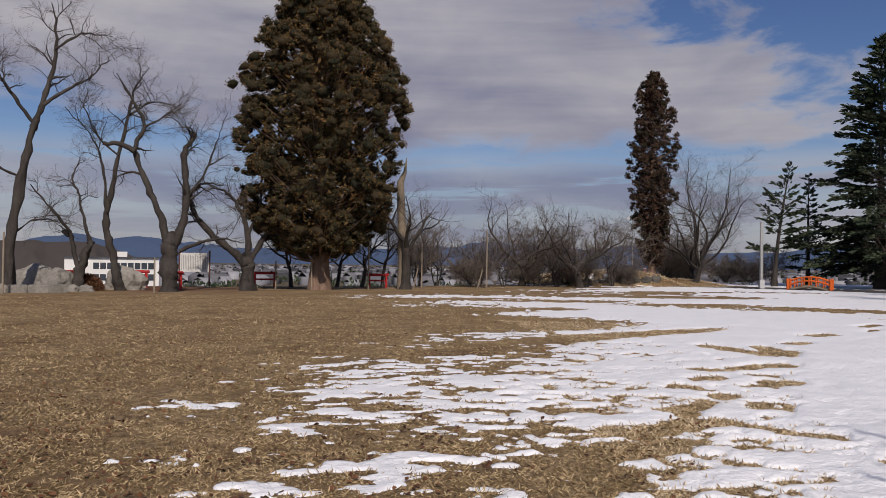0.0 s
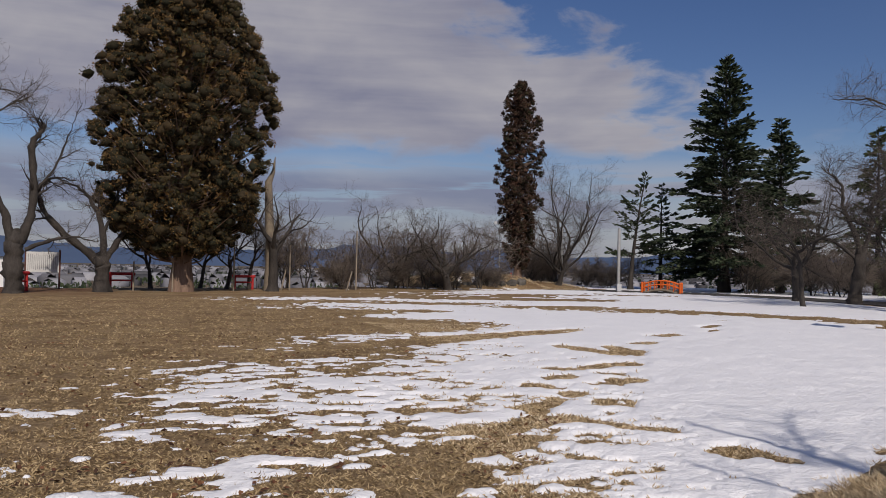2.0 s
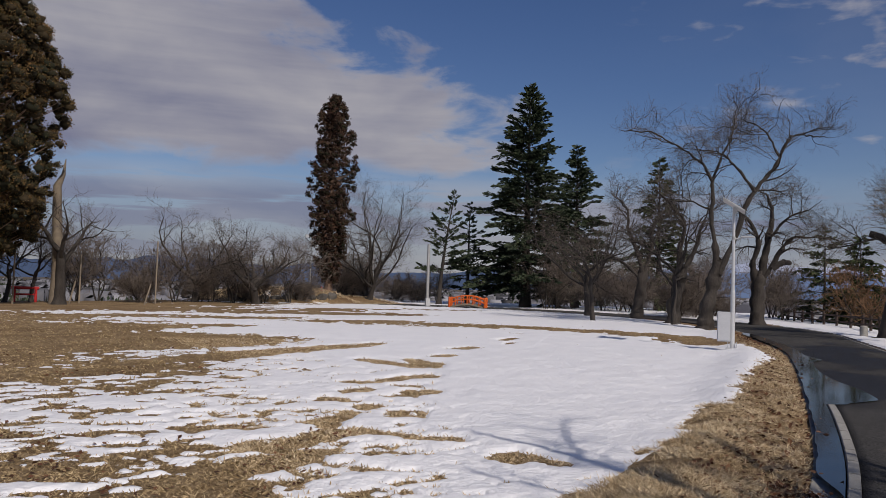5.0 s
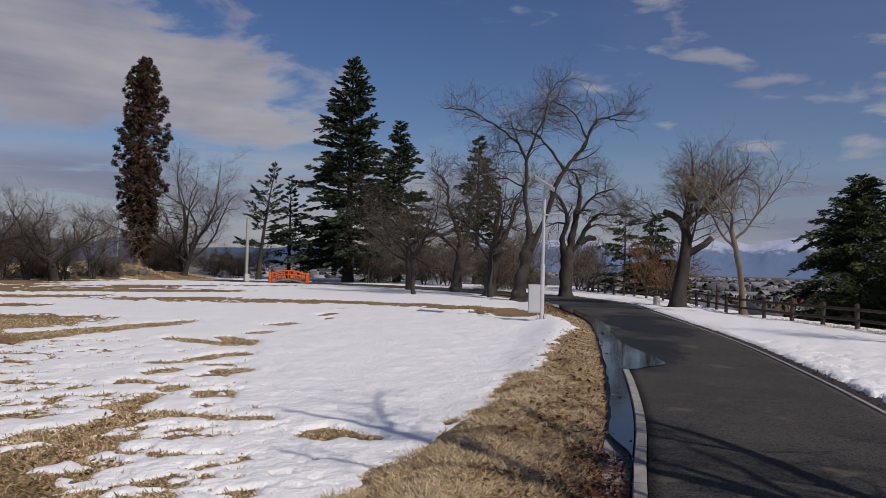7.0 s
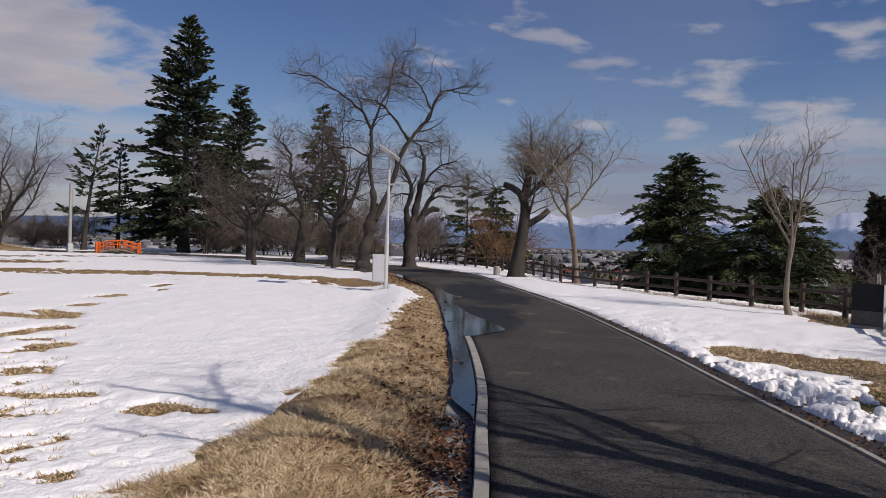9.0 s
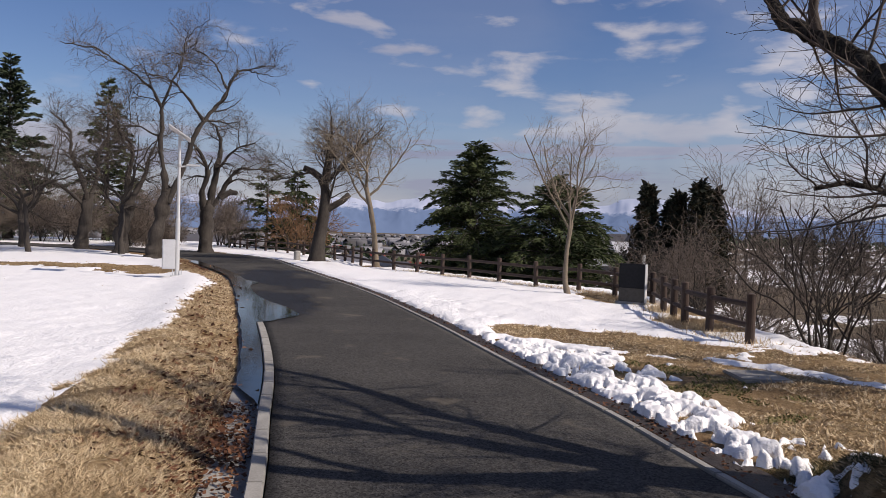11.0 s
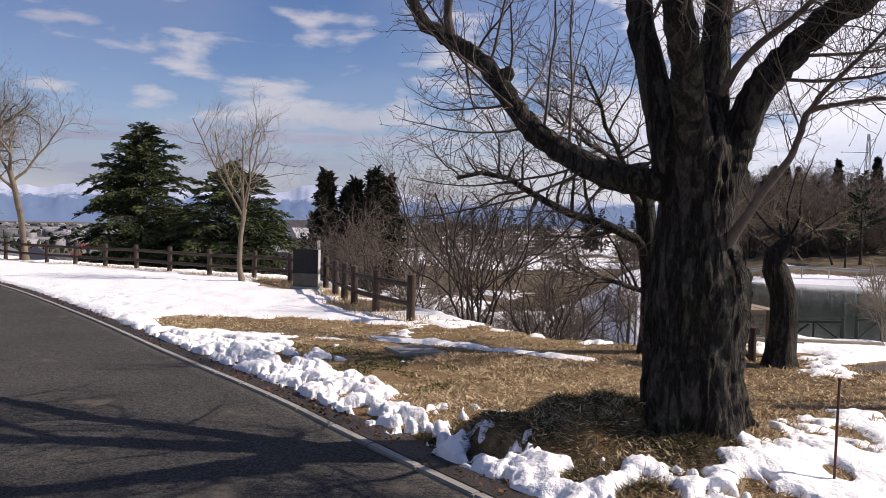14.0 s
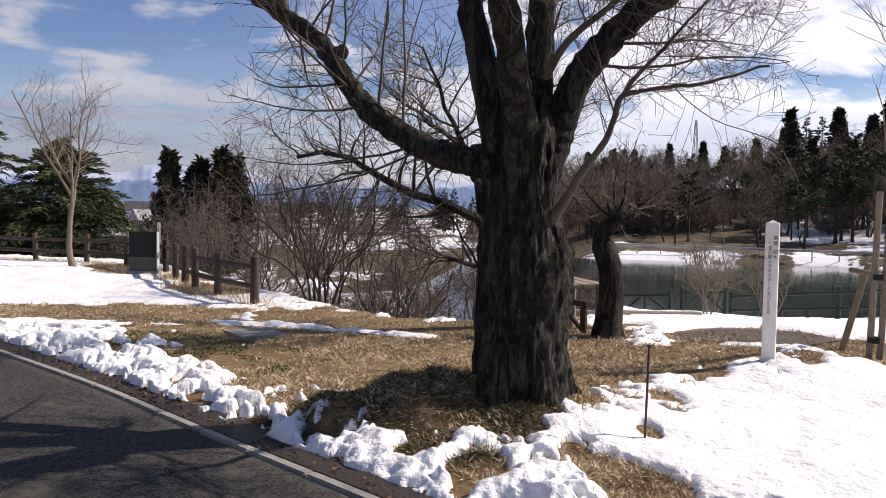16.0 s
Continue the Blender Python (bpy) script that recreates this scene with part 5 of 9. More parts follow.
def build_road():
    me = strip("road", LEFT, RIGHT, 0.0, 0.0, asphalt_material(), 0.2, 24)
    co = np.empty(len(me.vertices) * 3, np.float32)
    me.vertices.foreach_get("co", co)
    co = co.reshape(-1, 3)
    x, y = co[:, 0].astype(float), co[:, 1].astype(float)
    pool = soft_ellipse(x, y, 13.3, 11.4, 3.6, 0.9, 45) + 0.8 * fbm(x * 0.7, y * 0.7, 13, 3)
    pool2 = soft_ellipse(x, y, 19.0, 16.2, 5.0, 1.3, 46) + 0.9 * fbm(x * 0.7, y * 0.7, 14, 3)
    wet = np.clip(np.maximum(pool, pool2) * 4, 0, 1)
    me.attributes.new("wet", "FLOAT", "POINT").data.foreach_set("value", wet.astype(np.float32))
    tagged(new("road", me), "dark grey asphalt park road with damp patches", "road", kind="structure")
    # kerbs: separate stones end to end
    for side, line, hgt in (("kerb_west", LEFT, 0.045), ("kerb_east", RIGHT, 0.014)):
        far = np.cumsum(np.r_[0, np.linalg.norm(np.diff(line, axis=0), axis=1)])
        sign = -1 if side == "kerb_west" else 1
        kerb = tagged(new(side), "pale flush concrete kerb stones along the road", "kerb", kind="structure")
        stone = None
        for k in range(int(min(far[-1], 50) / 0.6)):
            d0, d1 = k * 0.6 + 0.006, (k + 1) * 0.6 - 0.006
            p = np.array([[np.interp(d, far, line[:, i]) for i in (0, 1)] for d in (d0, d1)])
            if p[1][0] < -2:
                continue
            if stone is None:
                bm = bmesh.new()
                box(bm, 0, 0, -0.1, 0.588, 0.1 if sign < 0 else 0.07, 0.2, 0.008)
                stone = bpy.data.meshes.new("kerb_stone")
                bm.to_mesh(stone)
                bm.free()
                stone.materials.append(M["concrete"])
            o = new("kerb_stone", stone)
            o.parent = kerb
            mid, w = p.mean(0), p[1] - p[0]
            n = np.array([w[1], -w[0]]) / np.linalg.norm(w) * 0.06 * sign
            drop = 0.038 * float(ease(np.array([mid[0]]), 9.2, 10.6)[0]) if sign < 0 else 0
            o.matrix_basis = pose(mid[0] + n[0], mid[1] + n[1], hgt - drop, 0, 0, math.degrees(math.atan2(w[1], w[0])))
            o.scale = (np.linalg.norm(w) / 0.588, 1, 1)
    # the gutter on the lawn's side, in slabs
    gut = tagged(new("gutter"), "shallow concrete gutter of slabs beside the kerb", "gutter", kind="structure")
    line = LEFT
    far = np.cumsum(np.r_[0, np.linalg.norm(np.diff(line, axis=0), axis=1)])
    bm = bmesh.new()
    box(bm, 0, 0, -0.06, 0.592, 0.27, 0.12, 0.006)
    for v in bm.verts:
        v.co.z += 0.12 * v.co.y
    slab = bpy.data.meshes.new("slab")
    bm.to_mesh(slab)
    bm.free()
    slab.materials.append(M["concrete"])
    for k in range(int(min(far[-1], 40) / 0.6)):
        d = (k + 0.5) * 0.6
        p = np.array([np.interp(d, far, line[:, i]) for i in (0, 1)])
        q = np.array([np.interp(d + 0.3, far, line[:, i]) for i in (0, 1)])
        if p[0] < -2:
            continue
        w = (q - p) / np.linalg.norm(q - p)
        o = new("slab", slab)
        o.parent = gut
        o.matrix_basis = pose(p[0] - w[1] * 0.257, p[1] + w[0] * 0.257, -0.048, 0, 0, math.degrees(math.atan2(w[1], w[0])))
    # standing water
    water = water_material("puddle water", (0.02, 0.022, 0.024), 0.07, 0.03, 5)
    fine = smooth_line(ROAD_L, 40)
    fx = fine[:, 0]
    pick = (fx > 5.7) & (fx < 24.0)
    fine, fx = fine[pick], fx[pick]
    bulge = 0.6 * np.exp(-((fx - 10.95) / np.where(fx < 10.95, 0.5, 1.7)) ** 2) + 0.3 * np.exp(-((fx - 16.4) / 0.5) ** 2) + 0.05
    bulge = bulge + 0.025 * fbm(fx * 1.5, fx * 0.3, 3, 2)
    bulge = np.where(fx < 10.2, -0.125, bulge)
    reach = 0.12 + 0.24 * ease(fx, 5.7, 6.6) + 0.04 * fbm(fx * 2.5, fx, 4, 3)
    outer = beside(fine, -reach)
    me = strip("puddle", outer, beside(fine, bulge), 0.016, 0.016, water, 0, 6)
    tagged(new("puddle", me), "meltwater puddle in the gutter reflecting the sky", "puddle", kind="structure")
    # black grit along the far kerb
    edge = RIGHT[8:100]
    me = strip("grit_strip", beside(edge, 0.118), beside(edge, 0.4 + 0.1 * fbm(edge[:, 0] * 1.5, edge[:, 1], 6, 3)), 0.004, 0.0, mat("wet leaf mould and grit", (0.05, 0.038, 0.03), (0.022, 0.018, 0.016), 5, 0.6, 0.9, 40), 0, 3)
    tagged(new("grit_strip", me), "dark wet leaf mould beside the kerb", "soil", kind="structure")


def build_distance():
    """The ranges behind the town, ring by ring."""
    def ridge(name, label, r, a0, a1, height, seed, rough, snowline, colour, haze, glow):
        an = np.radians(np.arange(a0, a1, 0.12))
        rows = 26
        V = []
        for k in range(rows):
            t = k / (rows - 1)
            h = height(np.degrees(an)) * r
            rr = r * (1 + 0.10 * t)
            spur = fbm(np.degrees(an) * 0.55 + 3, np.full(an.shape, t * 2.0), seed, 5)
            crest = 1 + rough * fbm(np.degrees(an) * 0.35, np.zeros(an.shape), seed + 9, 5)
            z = -30 + (h * crest + 30) * np.clip(t ** 0.8 + 0.22 * spur * math.sin(math.pi * t), -0.1, 1.2)
            V.append(np.stack([rr * np.sin(an), rr * np.cos(an), z], 1))
        k = len(an)
        i = (np.arange(rows - 1)[:, None] * k + np.arange(k - 1)[None]).ravel()
        me = mesh_of(name, np.concatenate(V), np.stack([i, i + 1, i + k + 1, i + k], 1), 4, True)
        mt = bpy.data.materials.new(name)
        mt.use_nodes = True
        N, L = mt.node_tree.nodes, mt.node_tree.links
        p = N["Principled BSDF"]
        p.inputs["Roughness"].default_value, p.inputs["Specular IOR Level"].default_value = 1.0, 0.0
        co = N.new("ShaderNodeTexCoord")
        n = N.new("ShaderNodeTexNoise")
        n.inputs["Scale"].default_value, n.inputs["Detail"].default_value, n.inputs["Roughness"].default_value = 0.012, 9, 0.7
        L.new(co.outputs["Object"], n.inputs["Vector"])
        sp = N.new("ShaderNodeSeparateXYZ")
        L.new(co.outputs["Object"], sp.inputs[0])
        q = N.new("ShaderNodeMapRange")
        L.new(sp.outputs[2], q.inputs[0])
        q.inputs[1].default_value, q.inputs[2].default_value = snowline
        s = N.new("ShaderNodeMath")
        s.operation = "ADD"
        L.new(n.outputs["Fac"], s.inputs[0])
        L.new(q.outputs[0], s.inputs[1])
        rp = N.new("ShaderNodeMapRange")
        L.new(s.outputs[0], rp.inputs[0])
        rp.inputs[1].default_value, rp.inputs[2].default_value = 0.98, 1.12
        mx = N.new("ShaderNodeMix")
        mx.data_type = "RGBA"
        L.new(rp.outputs[0], mx.inputs["Factor"])
        # distance haze is put into the colours: bluish slopes, dulled snow
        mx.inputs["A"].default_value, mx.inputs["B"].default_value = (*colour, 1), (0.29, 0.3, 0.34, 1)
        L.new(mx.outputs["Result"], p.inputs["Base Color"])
        # a faint blue emission stands in for the haze in the air
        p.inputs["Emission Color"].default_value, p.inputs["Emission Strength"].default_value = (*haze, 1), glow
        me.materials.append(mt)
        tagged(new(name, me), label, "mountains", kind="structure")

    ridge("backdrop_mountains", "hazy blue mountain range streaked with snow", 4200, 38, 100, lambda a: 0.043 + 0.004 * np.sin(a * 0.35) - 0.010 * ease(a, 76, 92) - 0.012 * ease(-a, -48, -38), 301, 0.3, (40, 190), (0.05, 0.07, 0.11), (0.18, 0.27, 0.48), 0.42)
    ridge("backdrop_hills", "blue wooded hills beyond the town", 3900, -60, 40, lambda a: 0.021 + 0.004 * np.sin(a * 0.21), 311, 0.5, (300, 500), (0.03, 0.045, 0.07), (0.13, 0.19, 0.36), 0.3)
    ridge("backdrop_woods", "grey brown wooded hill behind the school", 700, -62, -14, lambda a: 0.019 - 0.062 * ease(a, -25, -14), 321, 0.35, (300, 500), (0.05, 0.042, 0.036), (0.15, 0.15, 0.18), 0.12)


build_ground()
build_snow()
build_road()
build_distance()


def on_land(x, y, sink=0.0):
    return (x, y, float(land(np.array([x]), np.array([y]), math.hypot(x, y) < 75)[0]) - sink)


# ---- the old cherry beside the road ----
def old_cherry():
    rng = np.random.default_rng(77)
    ob = thing("cherry_tree", "old dark cherry tree with furrowed bark and bare branches", "tree", "", (6.22, -0.83, 0.16))
    # furrowed trunk
    rings, sides = 150, 130
    z = np.linspace(-0.15, 2.3, rings)[:, None]
    t = np.linspace(0, 2 * math.pi, sides, endpoint=False)[None]
    rad = np.interp(z, [-0.15, 0.05, 0.2, 0.63, 0.94, 1.1, 1.3, 1.6, 1.9, 2.1, 2.3], [0.44, 0.4, 0.375, 0.335, 0.325, 0.31, 0.275, 0.25, 0.22, 0.16, 0.05])
    rad = rad * (1 + 0.05 * np.cos(2 * t + 0.6) + 0.04 * np.cos(3 * t + z * 1.3)) + 0.07 * np.exp(-np.maximum(z, 0) * 7) * np.cos(5 * t + 1.0)
    # the swollen, scaly flank
    flank = np.exp(-((np.cos(t - 4.4) - 1) / 0.35) ** 2)
    rad = rad + 0.055 * flank * np.exp(-((z - 0.92) / 0.3) ** 2)
    u, v = np.broadcast_to(np.cos(t) * 1.6, (rings, sides)), np.broadcast_to(np.sin(t) * 1.6, (rings, sides))
    zz = np.broadcast_to(z, (rings, sides))
    fur = fbm(u * 6.4 + v * 7.7 + 9, v * 6.8 - u * 4.1 + zz * 1.6, 401, 4)
    plate = fbm(u * 6 + v * 5, zz * 4.5 + v * 3, 411, 3)
    scale = fbm(u * 11 + v * 9, zz * 9 - u * 4, 431, 3)
    rad = rad - 0.032 * np.exp(-(fur / 0.09) ** 2) + (0.025 + 0.01 * flank) * plate + (0.02 + 0.04 * flank) * scale + 0.03 * fbm(u * 1.5, zz * 1.4 + v, 421, 2)
    bx = -0.02 * z + 0.02 * np.sin(z * 2.1)
    by = -0.1 + 0.02 * np.sin(z * 1.7)
    V = np.stack([bx + rad * np.cos(t), by + rad * np.sin(t), zz], -1).reshape(-1, 3)
    i = np.arange(rings - 1)[:, None] * sides + np.arange(sides)[None]
    j = np.arange(rings - 1)[:, None] * sides + (np.arange(sides)[None] + 1) % sides
    F = np.stack([i, j, j + sides, i + sides], -1).reshape(-1, 4)

    def bough(pts, wob=0.012):
        """A limb through places with its radius at each."""
        p = smooth_line([(a, b) for a, b, c, r in pts], 6)
        h = smooth_line([(c, r) for a, b, c, r in pts], 6)
        q = np.column_stack([p, h[:, 0]]) - [6.22, -0.83, 0.16]
        thin = pts[0][3] < 0.06
        q = q + (0.003 if thin else wob) * rng.normal(0, 1, q.shape) * np.linspace(0, 1, len(q))[:, None]
        return q, (0.78 if thin else 1.0) * np.maximum(h[:, 1] * (1 + rng.normal(0, 0.04, len(q))) * np.interp(np.arange(len(q)), [4, 16], [1.0, 0.88]), 0.004)

    mains = [
        bough([(6.2, -0.8, 1.82, 0.118), (6.2, -0.6, 1.84, 0.106), (6.28, -0.38, 1.89, 0.108), (6.38, -0.19, 1.97, 0.106), (6.5, 0.03, 2.11, 0.1), (6.6, 0.19, 2.24, 0.097), (6.7, 0.31, 2.39, 0.09), (6.8, 0.44, 2.59, 0.087), (7.05, 0.62, 2.85, 0.08), (7.3, 0.88, 3.07, 0.074), (7.5, 1.13, 3.25, 0.066), (7.65, 1.28, 3.51, 0.055), (7.75, 1.45, 3.84, 0.045), (7.8, 1.78, 4.32, 0.03)]),
        bough([(6.2, -0.85, 1.63, 0.142), (6.2, -0.75, 1.94, 0.134), (6.22, -0.66, 2.32, 0.119), (6.25, -0.57, 2.71, 0.111), (6.3, -0.5, 3.11, 0.105), (6.26, -0.46, 3.7, 0.092), (6.25, -0.45, 4.4, 0.08), (6.55, -0.45, 5.4, 0.055), (7.1, -0.4, 6.5, 0.03)]),
        bough([(6.08, -0.88, 1.82, 0.138), (5.98, -0.84, 2.1, 0.124), (5.88, -0.79, 2.26, 0.116), (5.62, -0.7, 2.57, 0.107), (5.34, -0.6, 2.83, 0.1), (5.12, -0.62, 3.4, 0.1), (5.1, -0.75, 4.3, 0.09), (5.25, -0.8, 5.3, 0.075), (5.4, -0.8, 6.3, 0.06), (5.15, -0.62, 7.3, 0.03)]),
        bough([(6.2, -0.97, 1.83, 0.142), (6.2, -1.0, 2.32, 0.11), (6.22, -1.01, 2.7, 0.107), (6.25, -1.03, 3.09, 0.105), (6.35, -1.1, 3.71, 0.09), (6.4, -1.2, 4.5, 0.07), (6.3, -1.35, 5.6, 0.04)]),
        bough([(6.2, -0.99, 1.71, 0.15), (6.2, -1.1, 1.98, 0.142), (6.15, -1.18, 2.22, 0.129), (6.1, -1.27, 2.45, 0.12), (6.05, -1.43, 2.66, 0.112), (6.0, -1.62, 2.85, 0.106), (5.95, -1.88, 3.04, 0.096), (5.9, -2.24, 3.35, 0.08), (5.85, -2.6, 3.85, 0.06), (5.75, -3.0, 4.6, 0.03)]),
        bough([(6.05, -1.05, 1.4, 0.055), (5.85, -1.14, 1.61, 0.041), (5.75, -1.21, 1.77, 0.036), (5.65, -1.32, 1.95, 0.032), (5.6, -1.37, 2.1, 0.03), (5.55, -1.4, 2.23, 0.027), (5.45, -1.52, 2.26, 0.02), (5.35, -1.63, 2.27, 0.018), (5.2, -1.77, 2.27, 0.015), (4.95, -2.05, 2.34, 0.009)]),
        bough([(7.3, 0.88, 3.07, 0.057), (7.28, 0.92, 3.26, 0.047), (7.25, 0.9, 3.49, 0.042), (7.2, 0.85, 3.8, 0.03), (7.1, 0.75, 4.3, 0.016)]),
        bough([(5.55, -1.4, 2.23, 0.021), (5.5, -1.47, 2.35, 0.019), (5.45, -1.6, 2.49, 0.017), (5.4, -1.73, 2.65, 0.013), (5.3, -1.95, 2.9, 0.008)]),
        bough([(6.12, -1.03, 2.43, 0.04), (6.0, -1.12, 2.61, 0.034), (5.9, -1.23, 2.73, 0.032), (5.8, -1.35, 2.82, 0.029), (5.7, -1.46, 2.93, 0.026), (5.5, -1.66, 3.12, 0.019), (5.3, -1.95, 3.5, 0.011)]),
        bough([(5.4, -0.8, 6.25, 0.05), (5.65, -0.95, 6.7, 0.04), (6.1, -0.75, 7.2, 0.03), (6.7, -0.4, 7.6, 0.016)]),
    ]
    mains += sprout(rng, mains[1], 2, 0.5, 0.9, 2.4, 9, 0.6, 50, 0.12, 0.08, tip=0.015)
    mains += sprout(rng, mains[2], 3, 0.45, 0.9, 2.6, 9, 0.6, 50, 0.12, 0.08, tip=0.015)
    mains += sprout(rng, mains[3], 2, 0.5, 0.9, 2.4, 9, 0.6, 50, 0.12, 0.08, tip=0.015)
    mains += sprout(rng, mains[4], 2, 0.4, 0.9, 1.9, 9, 0.5, 50, 0.12, 0.06, tip=0.012)
    # the trunk grown together with the roots of its limbs
    roots = tubes("roots", [(l[0][:14], l[1][:14] * (1 + 0.12 * np.exp(-np.arange(14) / 3.0))) for l in mains[:5]], 16)
    rv = np.empty(len(roots.vertices) * 3, np.float32)
    roots.vertices.foreach_get("co", rv)
    rf = np.empty(len(roots.loops), np.int32)
    roots.loops.foreach_get("vertex_index", rf)
    caps = len(V)
    fused = mesh_of("trunk", np.vstack([V, rv.reshape(-1, 3)]), np.vstack([F, rf.reshape(-1, 4) + caps]), 4, True)
    bpy.data.meshes.remove(roots)
    bm = bmesh.new()
    bm.from_mesh(fused)
    bmesh.ops.holes_fill(bm, edges=[e for e in bm.edges if e.is_boundary], sides=400)
    bm.to_mesh(fused)
    bm.free()
    trunk = part("trunk", fused, M["near_bark"], ob)
    rm = trunk.modifiers.new("fuse", "REMESH")
    rm.mode, rm.voxel_size, rm.use_smooth_shade = "VOXEL", 0.011, True
    sm = trunk.modifiers.new("soften", "SMOOTH")
    sm.factor, sm.iterations = 0.4, 1
    for k, l in enumerate(mains):
        cut = 10 if k < 5 else 0
        part("limb", tubes("limb", [(l[0][cut:], l[1][cut:])], 14 if k < 5 else 10), M["near_bark" if l[1][0] > 0.05 else "twig"], ob)
    # the pruned knot
    knot = mains[0][0][43]
    bm = bmesh.new()
    bmesh.ops.create_icosphere(bm, subdivisions=2, radius=0.075)
    for vv in bm.verts:
        vv.co = vv.co * (0.8 + 0.3 * noise.noise(vv.co * 25)) + Vector(knot) + Vector((-0.03, -0.06, 0.07))
    part("burl", bm, M["near_bark"], ob)
    shoots = sprout(rng, mains[0], 26, 0.16, 1.0, 1.6, 10, 0.25, 64, 0.08, 0.05, tip=0.0025, r_max=0.012)
    for k, l in enumerate(mains[1:]):
        slight = l[1][0] < 0.06
        shoots += sprout(rng, l, 5 if slight else 8, 0.35, 1.0, 0.95 if slight else 1.4, 9, 0.3, 60, 0.1, 0.02, tip=0.0025, r_max=0.014)
    shoots = [l for l in shoots if (l[0][-1][0] > -2.1 or l[0][-1][2] < 2.0) and not (l[0][-1][1] > 2.2 and l[0][-1][2] < 3.6)]
    twigs = []
    twigs += sprouts(rng, shoots, 13, 0.08, 1.0, 0.46, 4, 0.5, 55, 0.12, 0.02, tip=0.0018, r_max=0.0055)
    twigs += sprouts(rng, mains, 20, 0.34, 1.0, 0.5, 4, 0.2, 62, 0.12, 0.02, tip=0.0018, r_max=0.0055)
    fine = sprouts(rng, twigs, 5, 0.12, 1.0, 0.14, 2, 0.7, 52, 0.12, 0.02, tip=0.0014, r_max=0.003)
    tagged(part("bough", tubes("bough", shoots, 6), M["twig"], ob), kind="stuff")
    tagged(part("crown", tubes("crown", twigs + fine, 3), M["twig"], ob), kind="stuff")
    # buds at the twig ends
    tips = np.array([l[0][-1] for l in twigs + fine])
    dirs = np.array([l[0][-1] - l[0][-2] for l in twigs + fine])
    tagged(part("bud", cards("bud", tips, dirs, rng.normal(0, 1, dirs.shape), np.full(len(tips), 0.013), np.full(len(tips), 0.007)), M["bark"], ob), kind="stuff")
    return ob


old_cherry()


def second_cherry():
    rng = np.random.default_rng(91)
    x, y = 10.65, -1.38
    base = on_land(x, y)
    ob = thing("cherry_tree", "dark upright cherry tree with low crooked branches", "tree", "", base)
    o = np.array(base)
    trunk = wander(rng, (0, 0, -0.15), (0.0, 0.0, 1), 2.5, 9, 0.17, 0.11, 0.045, 0.05)
    trunk[1][:3] *= [1.5, 1.2, 1.05]
    low = np.array([(10.6, -1.3, 1.15), (10.45, -1.1, 1.4), (10.35, -0.7, 1.58), (10.2, -0.28, 1.69), (10.0, 0.05, 1.85), (9.82, 0.29, 1.98), (9.72, 0.45, 2.08), (9.5, 0.75, 2.12), (9.35, 1.0, 2.05)]) - o
    low2 = np.array([(10.6, -1.3, 0.75), (10.45, -1.1, 0.8), (10.2, -0.75, 0.92), (10.05, -0.45, 0.98), (9.9, -0.2, 1.1)]) - o
    mains = [(low, np.linspace(0.065, 0.02, len(low))), (low2, np.linspace(0.04, 0.01, len(low2)))]
    for k in range(4):
        a = k * 1.6 + 0.5
        mains.append(wander(rng, trunk[0][8 - k % 2], (math.cos(a) * 0.8, math.sin(a) * 0.8, 0.6), 2.3, 9, 0.05, 0.01, 0.18, 0.02))
    part("trunk", tubes("trunk", [trunk], 14), M["near_bark"], ob)
    for l in mains:
        part("limb", tubes("limb", [l], 8), M["near_bark"], ob)
    boughs, twigs = crown_of(rng, mains, 3.4, 1.5, 0.03, tips=0.0045, flat=0.3)
    tagged(part("bough", tubes("bough", boughs, 5), M["bark"], ob), kind="stuff")
    tagged(part("crown", tubes("crown", twigs, 3), M["twig"], ob), kind="stuff")


second_cherry()


def broken_cherry():
    rng = np.random.default_rng(55)
    base = on_land(9.93, -2.65)
    ob = thing("cherry_tree", "broken leaning cherry trunk with a few thin shoots", "tree", "", base)
    p = np.array([(0, 0, -0.12), (0.0, 0.0, 0.15), (0.0, -0.03, 0.45), (0.0, -0.02, 0.8), (0.02, 0.08, 1.1), (0.03, 0.1, 1.24), (0.0, -0.06, 1.4), (-0.04, -0.3, 1.55), (-0.04, -0.31, 1.56)])
    r = np.array([0.24, 0.17, 0.15, 0.145, 0.14, 0.11, 0.1, 0.085, 0.005])
    part("trunk", tubes("trunk", [(p, r)], 16), M["near_bark"], ob)
    arm = wander(rng, (0.03, -0.08, 1.25), (0.2, 0.35, 0.5), 0.5, 5, 0.05, 0.02, 0.1, 0.1)
    mains = [arm] + [wander(rng, p[int(rng.integers(4, 7))], (rng.normal(0, 0.6), rng.normal(0, 0.8), 0.5), rng.uniform(0.7, 1.3), 7, 0.018, 0.004, 0.13, 0.06) for k in range(6)]
    boughs, twigs = crown_of(rng, mains, 1.2, 0.7, tips=0.003)
    for l in mains:
        part("limb", tubes("limb", [l], 6), M["near_bark"], ob)
    tagged(part("crown", tubes("crown", boughs + twigs, 3), M["pale_twig"], ob), kind="stuff")


broken_cherry()

